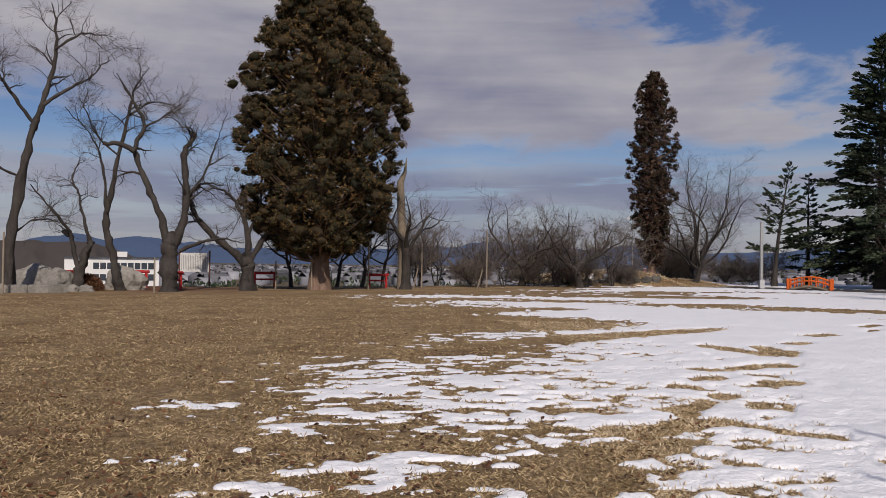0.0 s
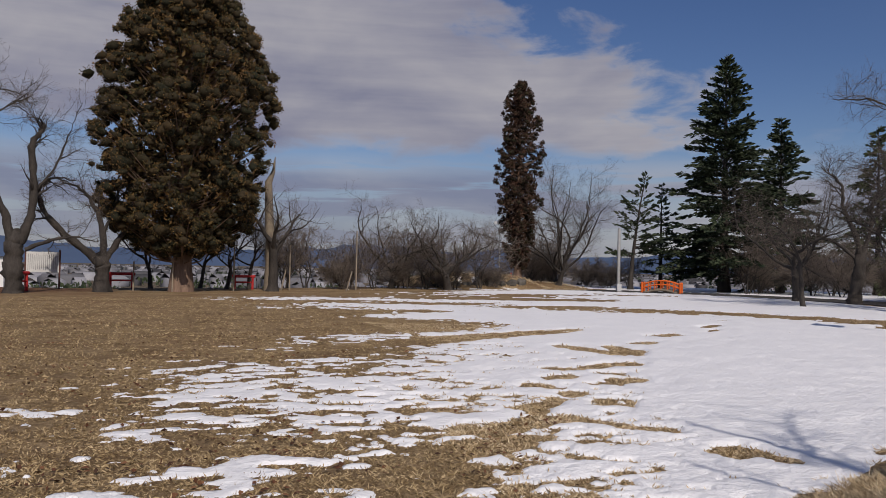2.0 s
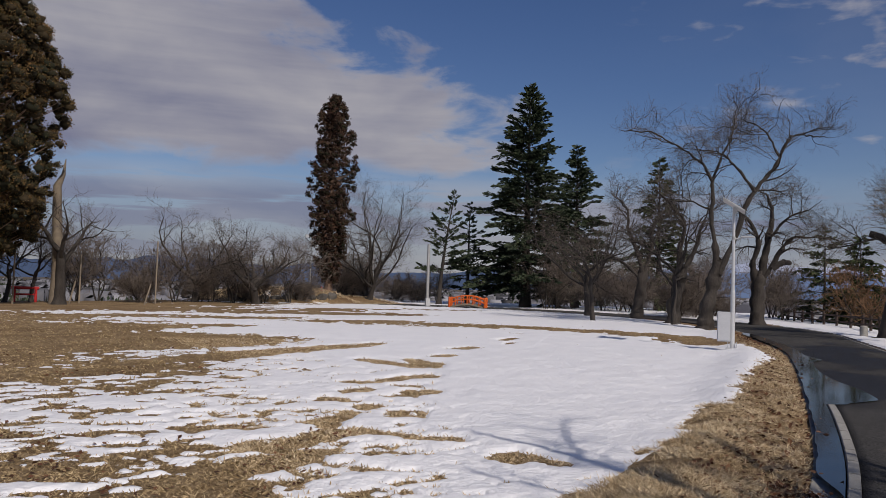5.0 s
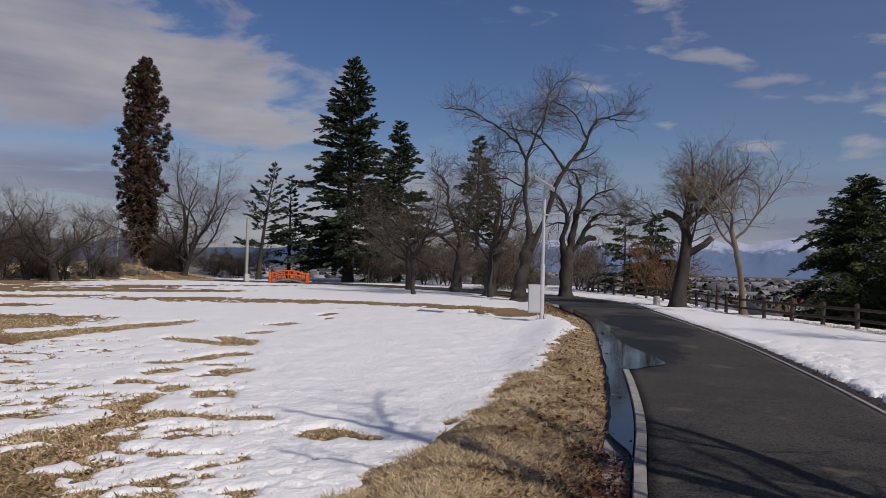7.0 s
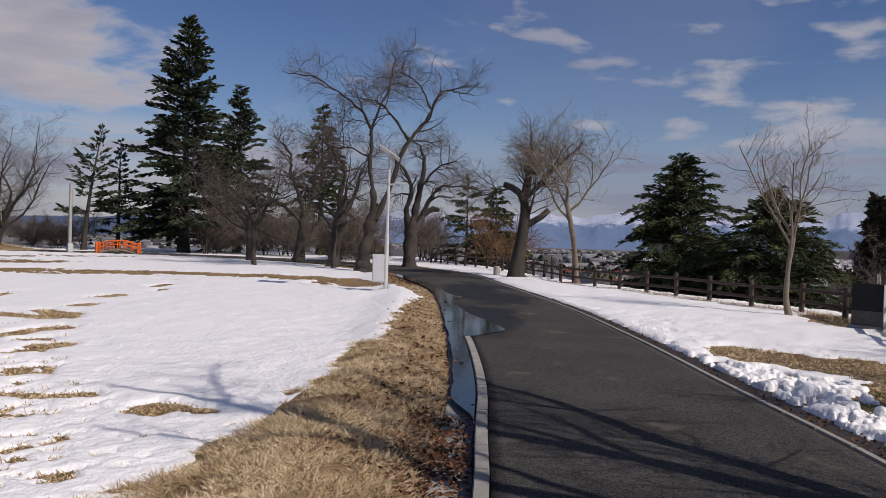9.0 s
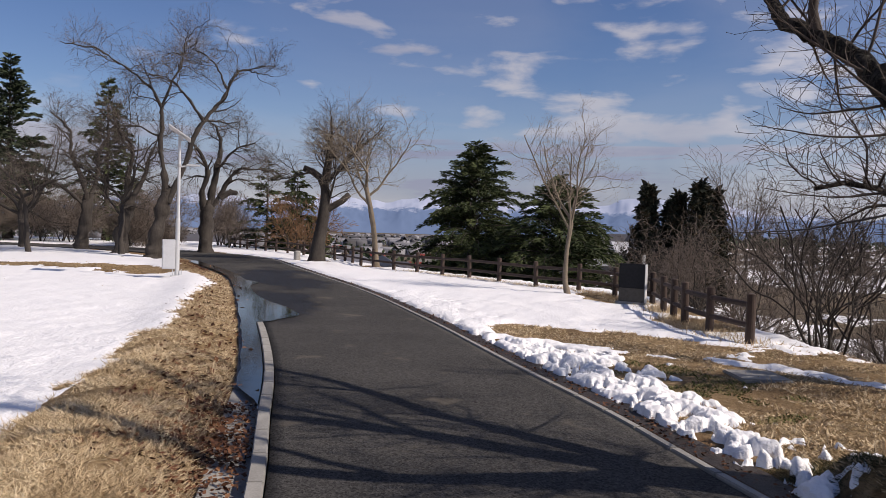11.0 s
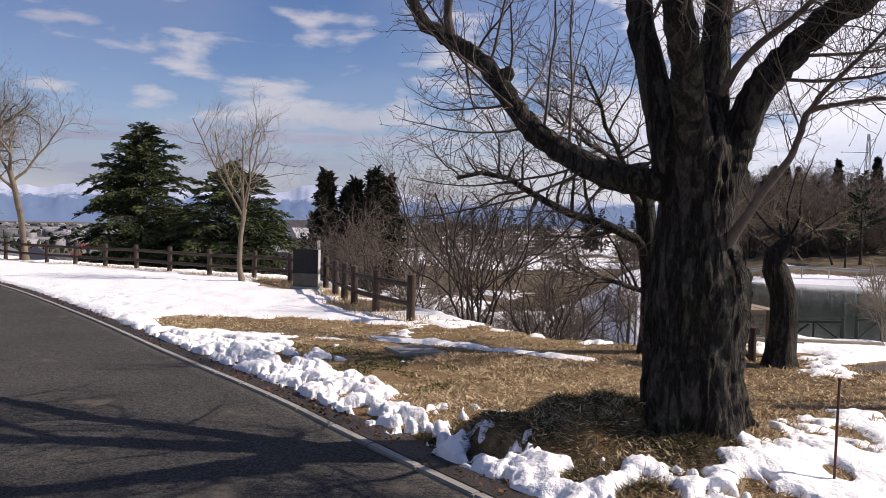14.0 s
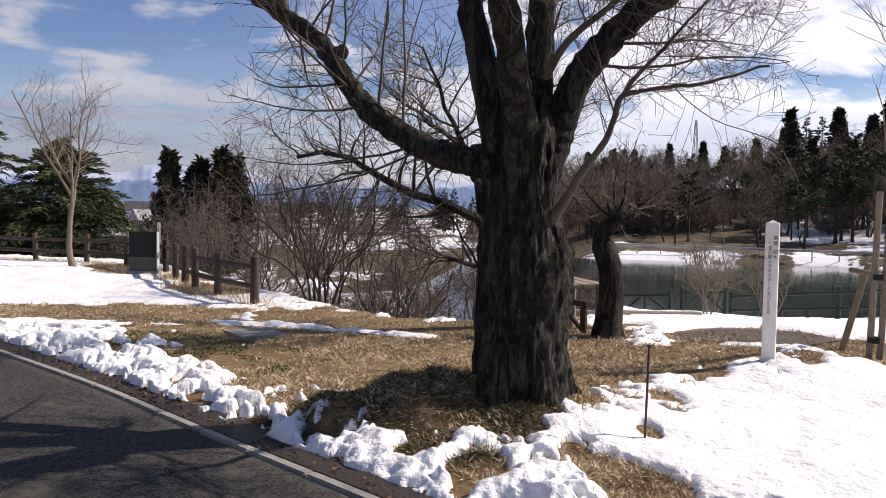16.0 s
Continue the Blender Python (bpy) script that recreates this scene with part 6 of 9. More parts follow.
# ---- trees along the road ----
ROADSIDE = "cherry trees along the road"
drawn_tree("gnarled thick cherry tree with a wide bare crown", on_land(24.35, 27.72), 11,
           [(-0.1, -0.2, 0.52), (0, 0.2, 0.42), (0.1, 1.1, 0.34), (0.35, 2.2, 0.33), (0.45, 3.1, 0.2)],
           [([(0.45, 2.7, 0.2), (0.3, 4.0, 0.15), (0.15, 5.0, 0.13), (0.23, 5.9, 0.1), (0.0, 6.9, 0.08), (-0.7, 7.6, 0.065), (-1.5, 8.1, 0.06), (-2.4, 8.6, 0.045), (-3.8, 8.7, 0.02)], -0.8),
            ([(0.15, 6.2, 0.09), (0.5, 7.4, 0.07), (0.9, 8.3, 0.05), (1.1, 9.2, 0.035), (1.2, 10.0, 0.015)], 0.6),
            ([(0.5, 2.4, 0.21), (1.25, 4.2, 0.16), (1.5, 5.2, 0.14), (2.0, 6.1, 0.12), (2.7, 7.0, 0.095), (3.15, 8.0, 0.075), (3.5, 8.5, 0.06), (4.2, 8.5, 0.04), (5.0, 8.4, 0.015)], 1.0),
            ([(1.95, 6.0, 0.09), (1.2, 7.0, 0.07), (0.5, 7.6, 0.05), (-0.6, 7.7, 0.02)], -1.0),
            ([(2.9, 7.5, 0.07), (2.3, 8.7, 0.05), (1.3, 9.4, 0.02)], 0.8),
            ([(0.2, 5.2, 0.07), (-0.8, 5.6, 0.05), (-1.9, 5.5, 0.02)], -0.5)], 5.2, 1.5, ROADSIDE)
drawn_tree("stout cherry tree with sawn stub limbs", on_land(31.46, 31.95), 15,
           [(0.0, -0.2, 0.62), (0, 0.2, 0.48), (-0.03, 1.1, 0.38), (0.05, 2.4, 0.4), (0.1, 2.8, 0.22)],
           [([(0.1, 2.3, 0.32), (0.3, 3.5, 0.26), (0.5, 4.7, 0.2), (0.65, 6.0, 0.15), (0.3, 6.9, 0.07), (-0.5, 7.5, 0.02)], 0.5),
            ([(-0.1, 2.3, 0.26), (-0.25, 3.2, 0.2), (0.0, 4.4, 0.16), (-0.6, 5.6, 0.1), (-1.4, 6.4, 0.04)], -0.8),
            ([(0.2, 2.4, 0.22), (0.6, 3.0, 0.2), (1.1, 3.9, 0.16), (1.65, 4.6, 0.1), (3.0, 4.65, 0.06), (4.4, 4.5, 0.02)], 0.4),
            ([(0.5, 4.5, 0.1), (1.4, 5.6, 0.07), (2.4, 6.0, 0.03)], -0.6)], 4.5, 1.5, ROADSIDE,
           stubs=([(0.7, 3.0, 0.17), (1.1, 3.3, 0.15), (1.5, 3.35, 0.14)],))
drawn_tree("dark leaning cherry tree with a bare crown", on_land(25.93, 31.72), 12,
           [(-0.1, -0.2, 0.55), (0, 0.2, 0.42), (-0.05, 1.0, 0.34), (0.2, 2.0, 0.32), (0.35, 2.8, 0.24)],
           [([(0.3, 2.4, 0.24), (0.2, 3.6, 0.18), (0.4, 4.8, 0.13), (-0.3, 5.9, 0.08), (-1.2, 6.7, 0.03)], -0.6),
            ([(0.3, 2.5, 0.2), (0.9, 3.6, 0.15), (1.2, 4.8, 0.1), (1.6, 5.9, 0.03)], 0.8),
            ([(0.3, 2.2, 0.14), (-0.7, 3.2, 0.1), (-1.7, 3.9, 0.06), (-2.6, 4.2, 0.02)], 0.4)], 4.6, 1.5, ROADSIDE)
drawn_tree("leaning bare cherry tree beside the road", on_land(27.51, 36.81), 13,
           [(0.1, -0.2, 0.55), (0, 0.2, 0.42), (0.1, 1.1, 0.36), (0.3, 2.2, 0.32), (0.3, 2.9, 0.24)],
           [([(0.3, 2.4, 0.24), (0.0, 3.6, 0.18), (-0.5, 4.9, 0.13), (-0.7, 6.2, 0.08), (-1.6, 7.0, 0.03)], -0.6),
            ([(0.3, 2.5, 0.2), (0.7, 3.8, 0.15), (0.8, 5.2, 0.1), (1.4, 6.6, 0.03)], 0.8),
            ([(0.2, 2.2, 0.14), (-0.9, 3.2, 0.1), (-2.1, 3.7, 0.06), (-3.0, 3.7, 0.02)], 0.4)], 4.6, 1.5, ROADSIDE)
bare_tree("slender bare cherry tree beside the road", on_land(24.94, 30.51), 20, 14, 6.2, 0.13, 2.4, 4, (0.05, 0.1), 1.0, 0.0, 0.6, group=ROADSIDE, crook=0.22, flat=0.3)
bare_tree("slender bare tree in the roadside row", on_land(22.59, 33.74), 100, 16, 5.6, 0.12, 2.2, 4, (0.0, 0.0), 1.0, 0.0, 0.6, group=ROADSIDE, crook=0.22, flat=0.3)
bare_tree("dark bare tree behind the roadside row", on_land(26.0, 39.5), 50, 17, 7.4, 0.2, 2.0, 5, (0.0, 0.0), 1.1, 0.0, 0.8, group=ROADSIDE, crook=0.22, flat=0.3)


def fence_cherry():
    rng = np.random.default_rng(23)
    base = on_land(28.80, 22.30)
    ob = thing("cherry_tree", "leaning dark cherry tree with one sawn limb by the fence", "tree", "", base)
    # along: to the right as seen from the road
    right, back = np.array([0.57, -0.82, 0]), np.array([0.82, 0.57, 0])

    def pl(*pts):
        return np.array([right * a + back * b + np.array([0, 0, c]) for a, b, c in pts])

    trunk = pl((-0.1, 0, -0.2), (-0.05, 0, 0.2), (0, 0, 0.9), (0.12, 0, 1.6), (0.2, 0, 2.2), (0.25, 0.05, 2.9), (0.2, 0.05, 3.5))
    stub = pl((0.2, 0, 3.3), (0.0, 0, 3.75), (-0.35, 0, 4.0), (-0.75, 0, 4.15), (-0.76, 0, 4.15))
    arm = pl((0.2, 0, 2.3), (0.6, 0, 2.5), (1.0, 0, 2.75), (1.3, 0, 3.05), (1.31, 0, 3.05))
    part("trunk", tubes("trunk", [(trunk, np.array([0.46, 0.37, 0.29, 0.27, 0.25, 0.22, 0.18])), (stub, np.array([0.18, 0.16, 0.15, 0.14, 0.01])), (arm, np.array([0.2, 0.15, 0.14, 0.13, 0.01]))], 18), M["bark"], ob)
    mains = [wander(rng, trunk[6], right * a + back * b + np.array([0, 0, c]), ln, 11, r, 0.02, 0.1, 0.04) for a, b, c, ln, r in
             ((0.3, 0.1, 1.0, 3.0, 0.17), (0.8, 0.2, 0.9, 4.2, 0.14), (-0.35, -0.3, 0.9, 2.6, 0.08), (0.6, -0.5, 0.7, 3.2, 0.07), (0.1, 0.6, 0.8, 3.0, 0.08))]
    mains.append(wander(rng, stub[2], -right + np.array([0, 0, -0.15]), 2.2, 8, 0.05, 0.012, 0.1, -0.02))
    mains.append(wander(rng, trunk[4], right * 0.7 + np.array([0, 0, 1.0]), 3.0, 9, 0.07, 0.015, 0.1, 0.04))
    for l in mains:
        part("limb", tubes("limb", [l], 8), M["bark"], ob)
    boughs, twigs = crown_of(rng, mains, 5.4, 1.6, 0.02, 0.03, flat=0.3)
    tagged(part("bough", tubes("bough", boughs, 5), M["bark"], ob), kind="stuff")
    tagged(part("crown", tubes("crown", twigs, 3), M["twig"], ob), kind="stuff")


fence_cherry()
bare_tree("pale young weeping cherry with drooping twigs", on_land(27.13, 18.08), 160, 31, 6.4, 0.12, 3.3, 5, (0.05, -0.05), 1.1, 0.12, 0.75, "pale_bark", "pale_twig", name="weeping_cherry")
bare_tree("pale young bare tree leaning beside the snow", on_land(19.80, 7.29), 120, 37, 4.4, 0.07, 1.9, 5, (0.12, -0.22), 0.95, 0.0, 0.28, "pale_bark", "pale_twig", name="young_tree", tips=0.004, crook=0.07)
# ---- the row at the lawn's far edge ----
EDGE = "bare trees along the lawn edge"
drawn_tree("tall slender bare cherry tree at the lawn edge", on_land(-18.69, 34.82), 41,
           [(-0.05, -0.2, 0.42), (0, 0.3, 0.32), (0.0, 2.4, 0.26), (0.4, 5.0, 0.22), (0.85, 7.5, 0.17)],
           [([(0.8, 7.2, 0.2), (1.15, 8.4, 0.17), (1.5, 9.8, 0.14), (1.65, 11.4, 0.09), (1.45, 13.0, 0.03)], 0.4),
            ([(0.85, 7.4, 0.12), (0.1, 8.4, 0.1), (-0.6, 9.4, 0.07), (-1.4, 10.4, 0.03)], -0.6),
            ([(1.15, 8.3, 0.12), (2.2, 9.2, 0.09), (3.0, 9.8, 0.06), (3.9, 10.9, 0.02)], 0.8),
            ([(1.6, 10.8, 0.09), (2.6, 11.6, 0.06), (3.9, 11.6, 0.02)], -0.6),
            ([(0.4, 5.0, 0.08), (-0.9, 5.6, 0.06), (-2.0, 5.5, 0.02)], -0.4),
            ([(0.1, 2.6, 0.07), (1.0, 3.2, 0.05), (2.4, 3.1, 0.02)], 0.6)], 4.6, 1.15, EDGE)
drawn_tree("pollarded crooked cherry stump with thin shoots", on_land(-16.71, 36.99), 42,
           [(0, -0.2, 0.4), (0, 0.3, 0.3), (0.1, 1.1, 0.24), (0.35, 1.9, 0.24), (0.55, 2.35, 0.2)],
           [([(0.5, 2.2, 0.13), (0.2, 3.3, 0.09), (-0.1, 4.6, 0.07), (-0.3, 5.2, 0.06), (0.0, 6.3, 0.02)], 0.4),
            ([(0.0, 1.1, 0.16), (-0.3, 2.4, 0.13), (-0.45, 2.8, 0.1), (-1.2, 3.8, 0.07), (-2.0, 4.8, 0.03)], -0.4)], 3.2, 0.9, EDGE,
           stubs=([(-0.4, 2.6, 0.13), (-0.65, 2.75, 0.12)],))
drawn_tree("slender curved bare cherry tree", on_land(-15.71, 38.47), 43,
           [(0.3, -0.2, 0.34), (0.2, 0.4, 0.28), (0.05, 1.3, 0.24), (-0.35, 3.0, 0.2), (-0.25, 4.3, 0.16)],
           [([(-0.25, 4.2, 0.17), (0.15, 6.6, 0.13), (0.6, 8.7, 0.1), (0.85, 10.0, 0.06), (1.5, 11.0, 0.02)], 0.5),
            ([(-0.35, 3.4, 0.11), (-0.5, 5.6, 0.08), (-1.0, 7.2, 0.05), (-2.2, 8.6, 0.02)], -0.6),
            ([(0.15, 6.5, 0.08), (-0.8, 7.4, 0.06), (-1.6, 9.2, 0.02)], 0.7),
            ([(0.6, 8.5, 0.07), (1.6, 9.2, 0.05), (2.7, 9.1, 0.02)], -0.4)], 4.2, 1.15, EDGE)
drawn_tree("stout forked cherry tree with a sawn top", on_land(-12.66, 37.43), 44,
           [(0, -0.2, 0.62), (0, 0.3, 0.5), (0, 1.4, 0.44), (0.0, 2.2, 0.42), (0.1, 2.7, 0.3)],
           [([(-0.1, 2.0, 0.28), (-0.35, 3.3, 0.22), (-1.0, 4.9, 0.2), (-1.6, 6.6, 0.17), (-1.2, 7.8, 0.13), (-1.6, 8.7, 0.09), (-2.5, 10.2, 0.03)], 0.4),
            ([(0.2, 2.2, 0.3), (0.55, 3.2, 0.25), (0.7, 4.6, 0.22), (0.55, 6.4, 0.2), (0.9, 7.1, 0.16), (0.95, 7.5, 0.15)], -0.3),
            ([(0.4, 1.9, 0.14), (1.3, 2.3, 0.1), (2.4, 2.5, 0.05), (3.4, 2.3, 0.02)], -0.6),
            ([(-1.2, 7.6, 0.08), (-0.4, 8.2, 0.06), (0.6, 8.9, 0.02)], 0.6),
            ([(0.7, 4.4, 0.09), (1.5, 5.6, 0.07), (2.1, 7.4, 0.03), (2.6, 8.8, 0.015)], 0.5)], 4.2, 1.15, EDGE,
           stubs=([(-1.6, 6.5, 0.14), (-2.2, 6.8, 0.11), (-3.0, 6.8, 0.09)],))
drawn_tree("low wide spreading bare cherry tree", on_land(-9.71, 40.39), 45,
           [(0, -0.2, 0.6), (0, 0.3, 0.48), (-0.05, 1.2, 0.42), (-0.05, 1.7, 0.32)],
           [([(-0.1, 1.3, 0.3), (-0.8, 2.0, 0.26), (-1.7, 2.7, 0.22), (-2.6, 3.8, 0.18), (-2.8, 4.7, 0.14), (-2.2, 5.3, 0.07), (-1.2, 5.2, 0.02)], -0.5),
            ([(0.0, 1.6, 0.24), (-0.05, 2.9, 0.2), (-0.4, 4.0, 0.15), (-1.1, 4.9, 0.09), (-2.2, 5.4, 0.03)], 0.4),
            ([(0.1, 1.5, 0.22), (0.7, 2.6, 0.17), (1.4, 3.6, 0.12), (2.0, 4.8, 0.06), (2.9, 5.6, 0.02)], -0.5),
            ([(0.0, 2.8, 0.12), (0.5, 4.2, 0.09), (0.6, 5.6, 0.05), (1.3, 6.4, 0.02)], 0.6)], 4.2, 1.15, EDGE, tips=0.008)
bare_tree("dead topped bare tree trunk with side shoots", on_land(-1.96, 44.54), 10, 46, 6.4, 0.27, 2.6, 4, (0.02, 0.0), 0.9, 0.0, 0.8, group=EDGE)
part_snag = thing("tree_snag", "dead grey broken tree trunk", "tree trunk", "", on_land(-2.16, 44.84))
part("trunk", tubes("trunk", [(np.array([(0, 0, -0.2), (0.05, 0, 1.5), (0.0, 0, 3.0), (-0.1, 0, 4.6), (-0.15, 0, 6.0), (0.1, 0, 6.6), (0.18, 0, 7.4)]), np.array([0.32, 0.27, 0.25, 0.23, 0.2, 0.1, 0.02]))], 12), M["pale_bark"], part_snag)
for k, (x, y, h) in enumerate(((-4.6, 46.5, 4.6), (-3.4, 47.2, 5.0), (-8.6, 46.0, 4.4), (-6.2, 47.5, 4.0))):
    bare_tree("thin dark bare tree behind the cedar", on_land(x, y), 60 * k, 50 + k, h, 0.12, 1.6, 4, (0.15 * (-1) ** k, 0), 1.0, 0.0, 0.8, group=EDGE)
bare_tree("bushy bare tree at the lawn edge", on_land(5.28, 52.25), 0, 61, 6.0, 0.22, 1.2, 6, (0, 0), 1.3, 0, 0.9, group=EDGE)
bare_tree("bushy bare tree with a leaning cut trunk", on_land(9.04, 51.72), 40, 62, 5.2, 0.3, 1.3, 6, (-0.15, 0), 1.3, 0, 0.85, group=EDGE, stubs=1)
bare_tree("tall fan shaped bare tree behind the mound", on_land(19.04, 60.00), 40, 63, 8.6, 0.22, 1.2, 6, (0, 0), 1.3, 0, 0.5, group=EDGE, stems=2)

cedar("large old Japanese cedar with bronze winter foliage", on_land(-6.37, 42.16), 0, 71, 17.6, [(0, 1.9), (0.08, 3.3), (0.2, 4.2), (0.38, 4.3), (0.54, 4.5), (0.64, 3.9), (0.75, 2.8), (0.88, 1.8), (1, 0.5)], 2.0, 1000, 0.48, "cedar", 0.46, 140, leaf=0.11, jut=0.22)
cedar("slim reddish cedar standing on a grassy mound", on_land(15.52, 58.57), 0, 72, 15.6, [(0, 0.5), (0.1, 0.9), (0.25, 1.4), (0.45, 1.8), (0.62, 1.75), (0.8, 1.4), (0.93, 0.9), (1, 0.2)], 1.6, 300, 0.29, "slim_cedar", 0.3, 90, leaf=0.15, jut=0.45)
conifer("tall dark fir with layered boughs", on_land(30.33, 54.88), 0, 73, 17.8, 4.3, 1.0, "fir", whorls=40, per=11, sweep=0.1, droop=0.12, leaf=0.38, dense=1.9, power=0.75)
conifer("dark spruce with upright tip beside the fir", on_land(35.74, 56.29), 0, 74, 13.6, 3.9, 0.8, "fir", whorls=30, per=10, sweep=0.02, droop=0.15, leaf=0.4, dense=1.6, name="spruce_tree")
conifer("dark conifer behind the roadside trees", on_land(41.32, 52.68), 0, 75, 12.6, 3.0, 1.0, "deodar", whorls=24, per=8, sweep=0.1, droop=0.3, leaf=0.4, dense=1.4, name="cedar_tree")
conifer("wind bent thin pine with sparse boughs", on_land(24.33, 58.06), 0, 76, 9.2, 2.4, 2.2, "pine", whorls=12, per=6, sweep=0.25, droop=0.05, gap=0.25, lean=(0.13, 0), leaf=0.36, dense=1.3, name="pine_tree")
conifer("thin dark pine behind the red bridge", on_land(28.06, 60.81), 0, 77, 8.6, 2.0, 1.0, "pine", whorls=15, per=6, sweep=0.15, droop=0.1, gap=0.15, leaf=0.36, dense=1.3, name="pine_tree")
conifer("dense blue green deodar cedar below the fence", on_land(31.09, 15.72, 0.1), 0, 78, 8.2, 3.9, 0.4, "deodar", whorls=40, per=13, sweep=0.2, droop=0.4, leaf=0.18, dense=2.3, slim=0.26, power=0.72, name="deodar_tree", group="deodars below the fence")
conifer("smaller deodar cedar below the fence", on_land(29.64, 11.31, 0.1), 0, 79, 7.0, 3.8, 0.4, "deodar", whorls=34, per=13, sweep=0.2, droop=0.4, leaf=0.18, dense=2.3, slim=0.26, power=0.72, name="deodar_tree", group="deodars below the fence")
conifer("open layered deodar beyond the road bend", on_land(42.24, 37.26, 0.1), 0, 80, 6.4, 2.4, 0.6, "deodar", whorls=10, per=7, sweep=0.1, droop=0.25, leaf=0.3, dense=1.6, name="deodar_tree", group="deodars below the fence")
conifer("dense deodar beyond the road bend", on_land(41.16, 33.77, 0.1), 0, 81, 6.6, 2.8, 0.4, "deodar", whorls=16, per=9, sweep=0.1, droop=0.4, leaf=0.3, dense=1.7, name="deodar_tree", group="deodars below the fence")
bare_tree("russet twiggy bush beside the fence", on_land(39.16, 31.79), 0, 82, 4.2, 0.08, 0.8, 5, (0, 0), 1.2, 0, 0.5, "bark", "red_scrub", stems=3, fine=False, tips=0.02, name="shrub", category="shrub")

# ---- shrubs in the ravine ----
SHRUB = "bare shrubs in the ravine"
bare_tree("many stemmed bare shrub beyond the lawn edge", on_land(14.87, 1.12), 0, 83, 3.0, 0.026, 1.1, 3, (0, 0), 0.7, 0, 0.4, "bark", "twig", SHRUB, "shrub", stems=9, name="shrub", tips=0.004)
bare_tree("low many stemmed bare shrub on the slope", on_land(14.59, -0.23), 40, 84, 2.2, 0.024, 0.7, 4, (0, 0), 0.8, 0, 0.6, "bark", "twig", SHRUB, "shrub", stems=6, name="shrub", tips=0.004)
bare_tree("small bare tree on the ravine slope", on_land(17.64, -1.68), 40, 85, 3.6, 0.1, 1.0, 5, (0, 0), 1.2, 0, 0.8, "bark", "twig", SHRUB, "shrub", name="shrub", tips=0.005)
scrub = [bare_tree("spreading bare bush in the ravine", (20, -0.5, -5), 0, 86, 3.8, 0.05, 0.7, 4, (0, 0), 1.1, 0, 0.8, "bark", "scrub", SHRUB, "shrub", stems=4, name="shrub", tips=0.011, split=False, fine=False, crook=0.2),
         bare_tree("upright bare bush in the ravine", (22, 2, -5), 0, 87, 4.2, 0.05, 0.9, 4, (0, 0), 1.1, 0, 0.5, "bark", "scrub", SHRUB, "shrub", stems=4, name="shrub", tips=0.011, split=False, fine=False, crook=0.2),
         bare_tree("round bare bush in the ravine", (24, -3, -5), 0, 88, 3.4, 0.06, 0.6, 6, (0, 0), 1.3, 0, 1.0, "bark", "twig", SHRUB, "shrub", stems=3, name="shrub", tips=0.011, split=False, fine=False, crook=0.2)]
srng = random.Random(4)
spots = [(18.43, 2.69), (19.55, -0.23), (21.03, 1.53), (22.95, 3.67), (25.12, 1.61), (27.17, 4.85), (28.59, -0.10), (29.96, 2.90), (32.86, 5.47), (34.08, -0.42), (35.97, 2.67), (38.25, -4.17), (39.89, 4.79), (42.05, 0.97), (44.81, 6.96), (46.20, -2.87), (50.00, 2.29), (51.70, 9.40), (55.23, -3.48), (57.87, 5.57), (23.90, 6.35), (19.94, 4.19), (62.08, 0.85), (65.67, 10.80), (26.93, 7.49), (18.25, -2.94), (20.91, -4.14), (24.05, -4.82), (30.00, -7.50)]
for k, (x, y) in enumerate(spots):
    m = pose(*on_land(x, y, 0.05), 0, 0, srng.uniform(0, 360))
    if k < 3:
        scrub[k].matrix_basis = m
        scrub[k].scale = (0.62, 0.62, 0.6)
    else:
        copy_thing(scrub[k % 3], m).scale = (0.62, 0.62, 0.6)
# ---- scrub behind the lawn edge and under the firs ----
THICKET = "bare thicket round the lawn"
thick = [bare_tree("grey brown bare thicket bush", (0, 50, 0), 0, 89, 4.6, 0.06, 0.8, 5, (0, 0), 1.2, 0, 0.7, "bark", "scrub", THICKET, "shrub", stems=4, name="shrub", tips=0.018, split=False, fine=False, crook=0.22),
         bare_tree("thin upright bare thicket tree", (3, 50, 0), 0, 90, 5.4, 0.07, 1.6, 5, (0, 0), 1.1, 0, 0.45, "bark", "scrub", THICKET, "shrub", stems=3, name="shrub", tips=0.018, split=False, fine=False, crook=0.2),
         bare_tree("dense low bare thicket bush", (3, 50, 0), 0, 92, 3.2, 0.05, 0.4, 6, (0, 0), 1.5, 0, 0.9, "bark", "scrub", THICKET, "shrub", stems=4, name="shrub", tips=0.018, split=False, fine=False, crook=0.22)]
row = [(-1 + 1.25 * k + srng.uniform(-0.6, 0.6), 49.5 + 0.55 * k * (k > 4) * 0.9 + srng.uniform(-1.2, 2.5)) for k in range(12)]
row += [(srng.uniform(16, 30), srng.uniform(62, 67)) for k in range(9)]
row += [(srng.uniform(28, 45), 51.5 + srng.uniform(-1.5, 3.0) - 0.0 * k) for k in range(12)]
row += [(srng.uniform(33, 44), srng.uniform(40, 50)) for k in range(9)]
row += [(38.5, 37), (41, 40.5), (37, 43), (44, 43)]
for k, (x, y) in enumerate(row):
    s = srng.uniform(0.55, 0.85)
    m = pose(*on_land(x, y, 0.05), 0, 0, srng.uniform(0, 360))
    if k < 3:
        thick[k].matrix_basis = m
        thick[k].scale = (s, s, s)
    else:
        copy_thing(thick[k % 3], m).scale = (s, s, s)


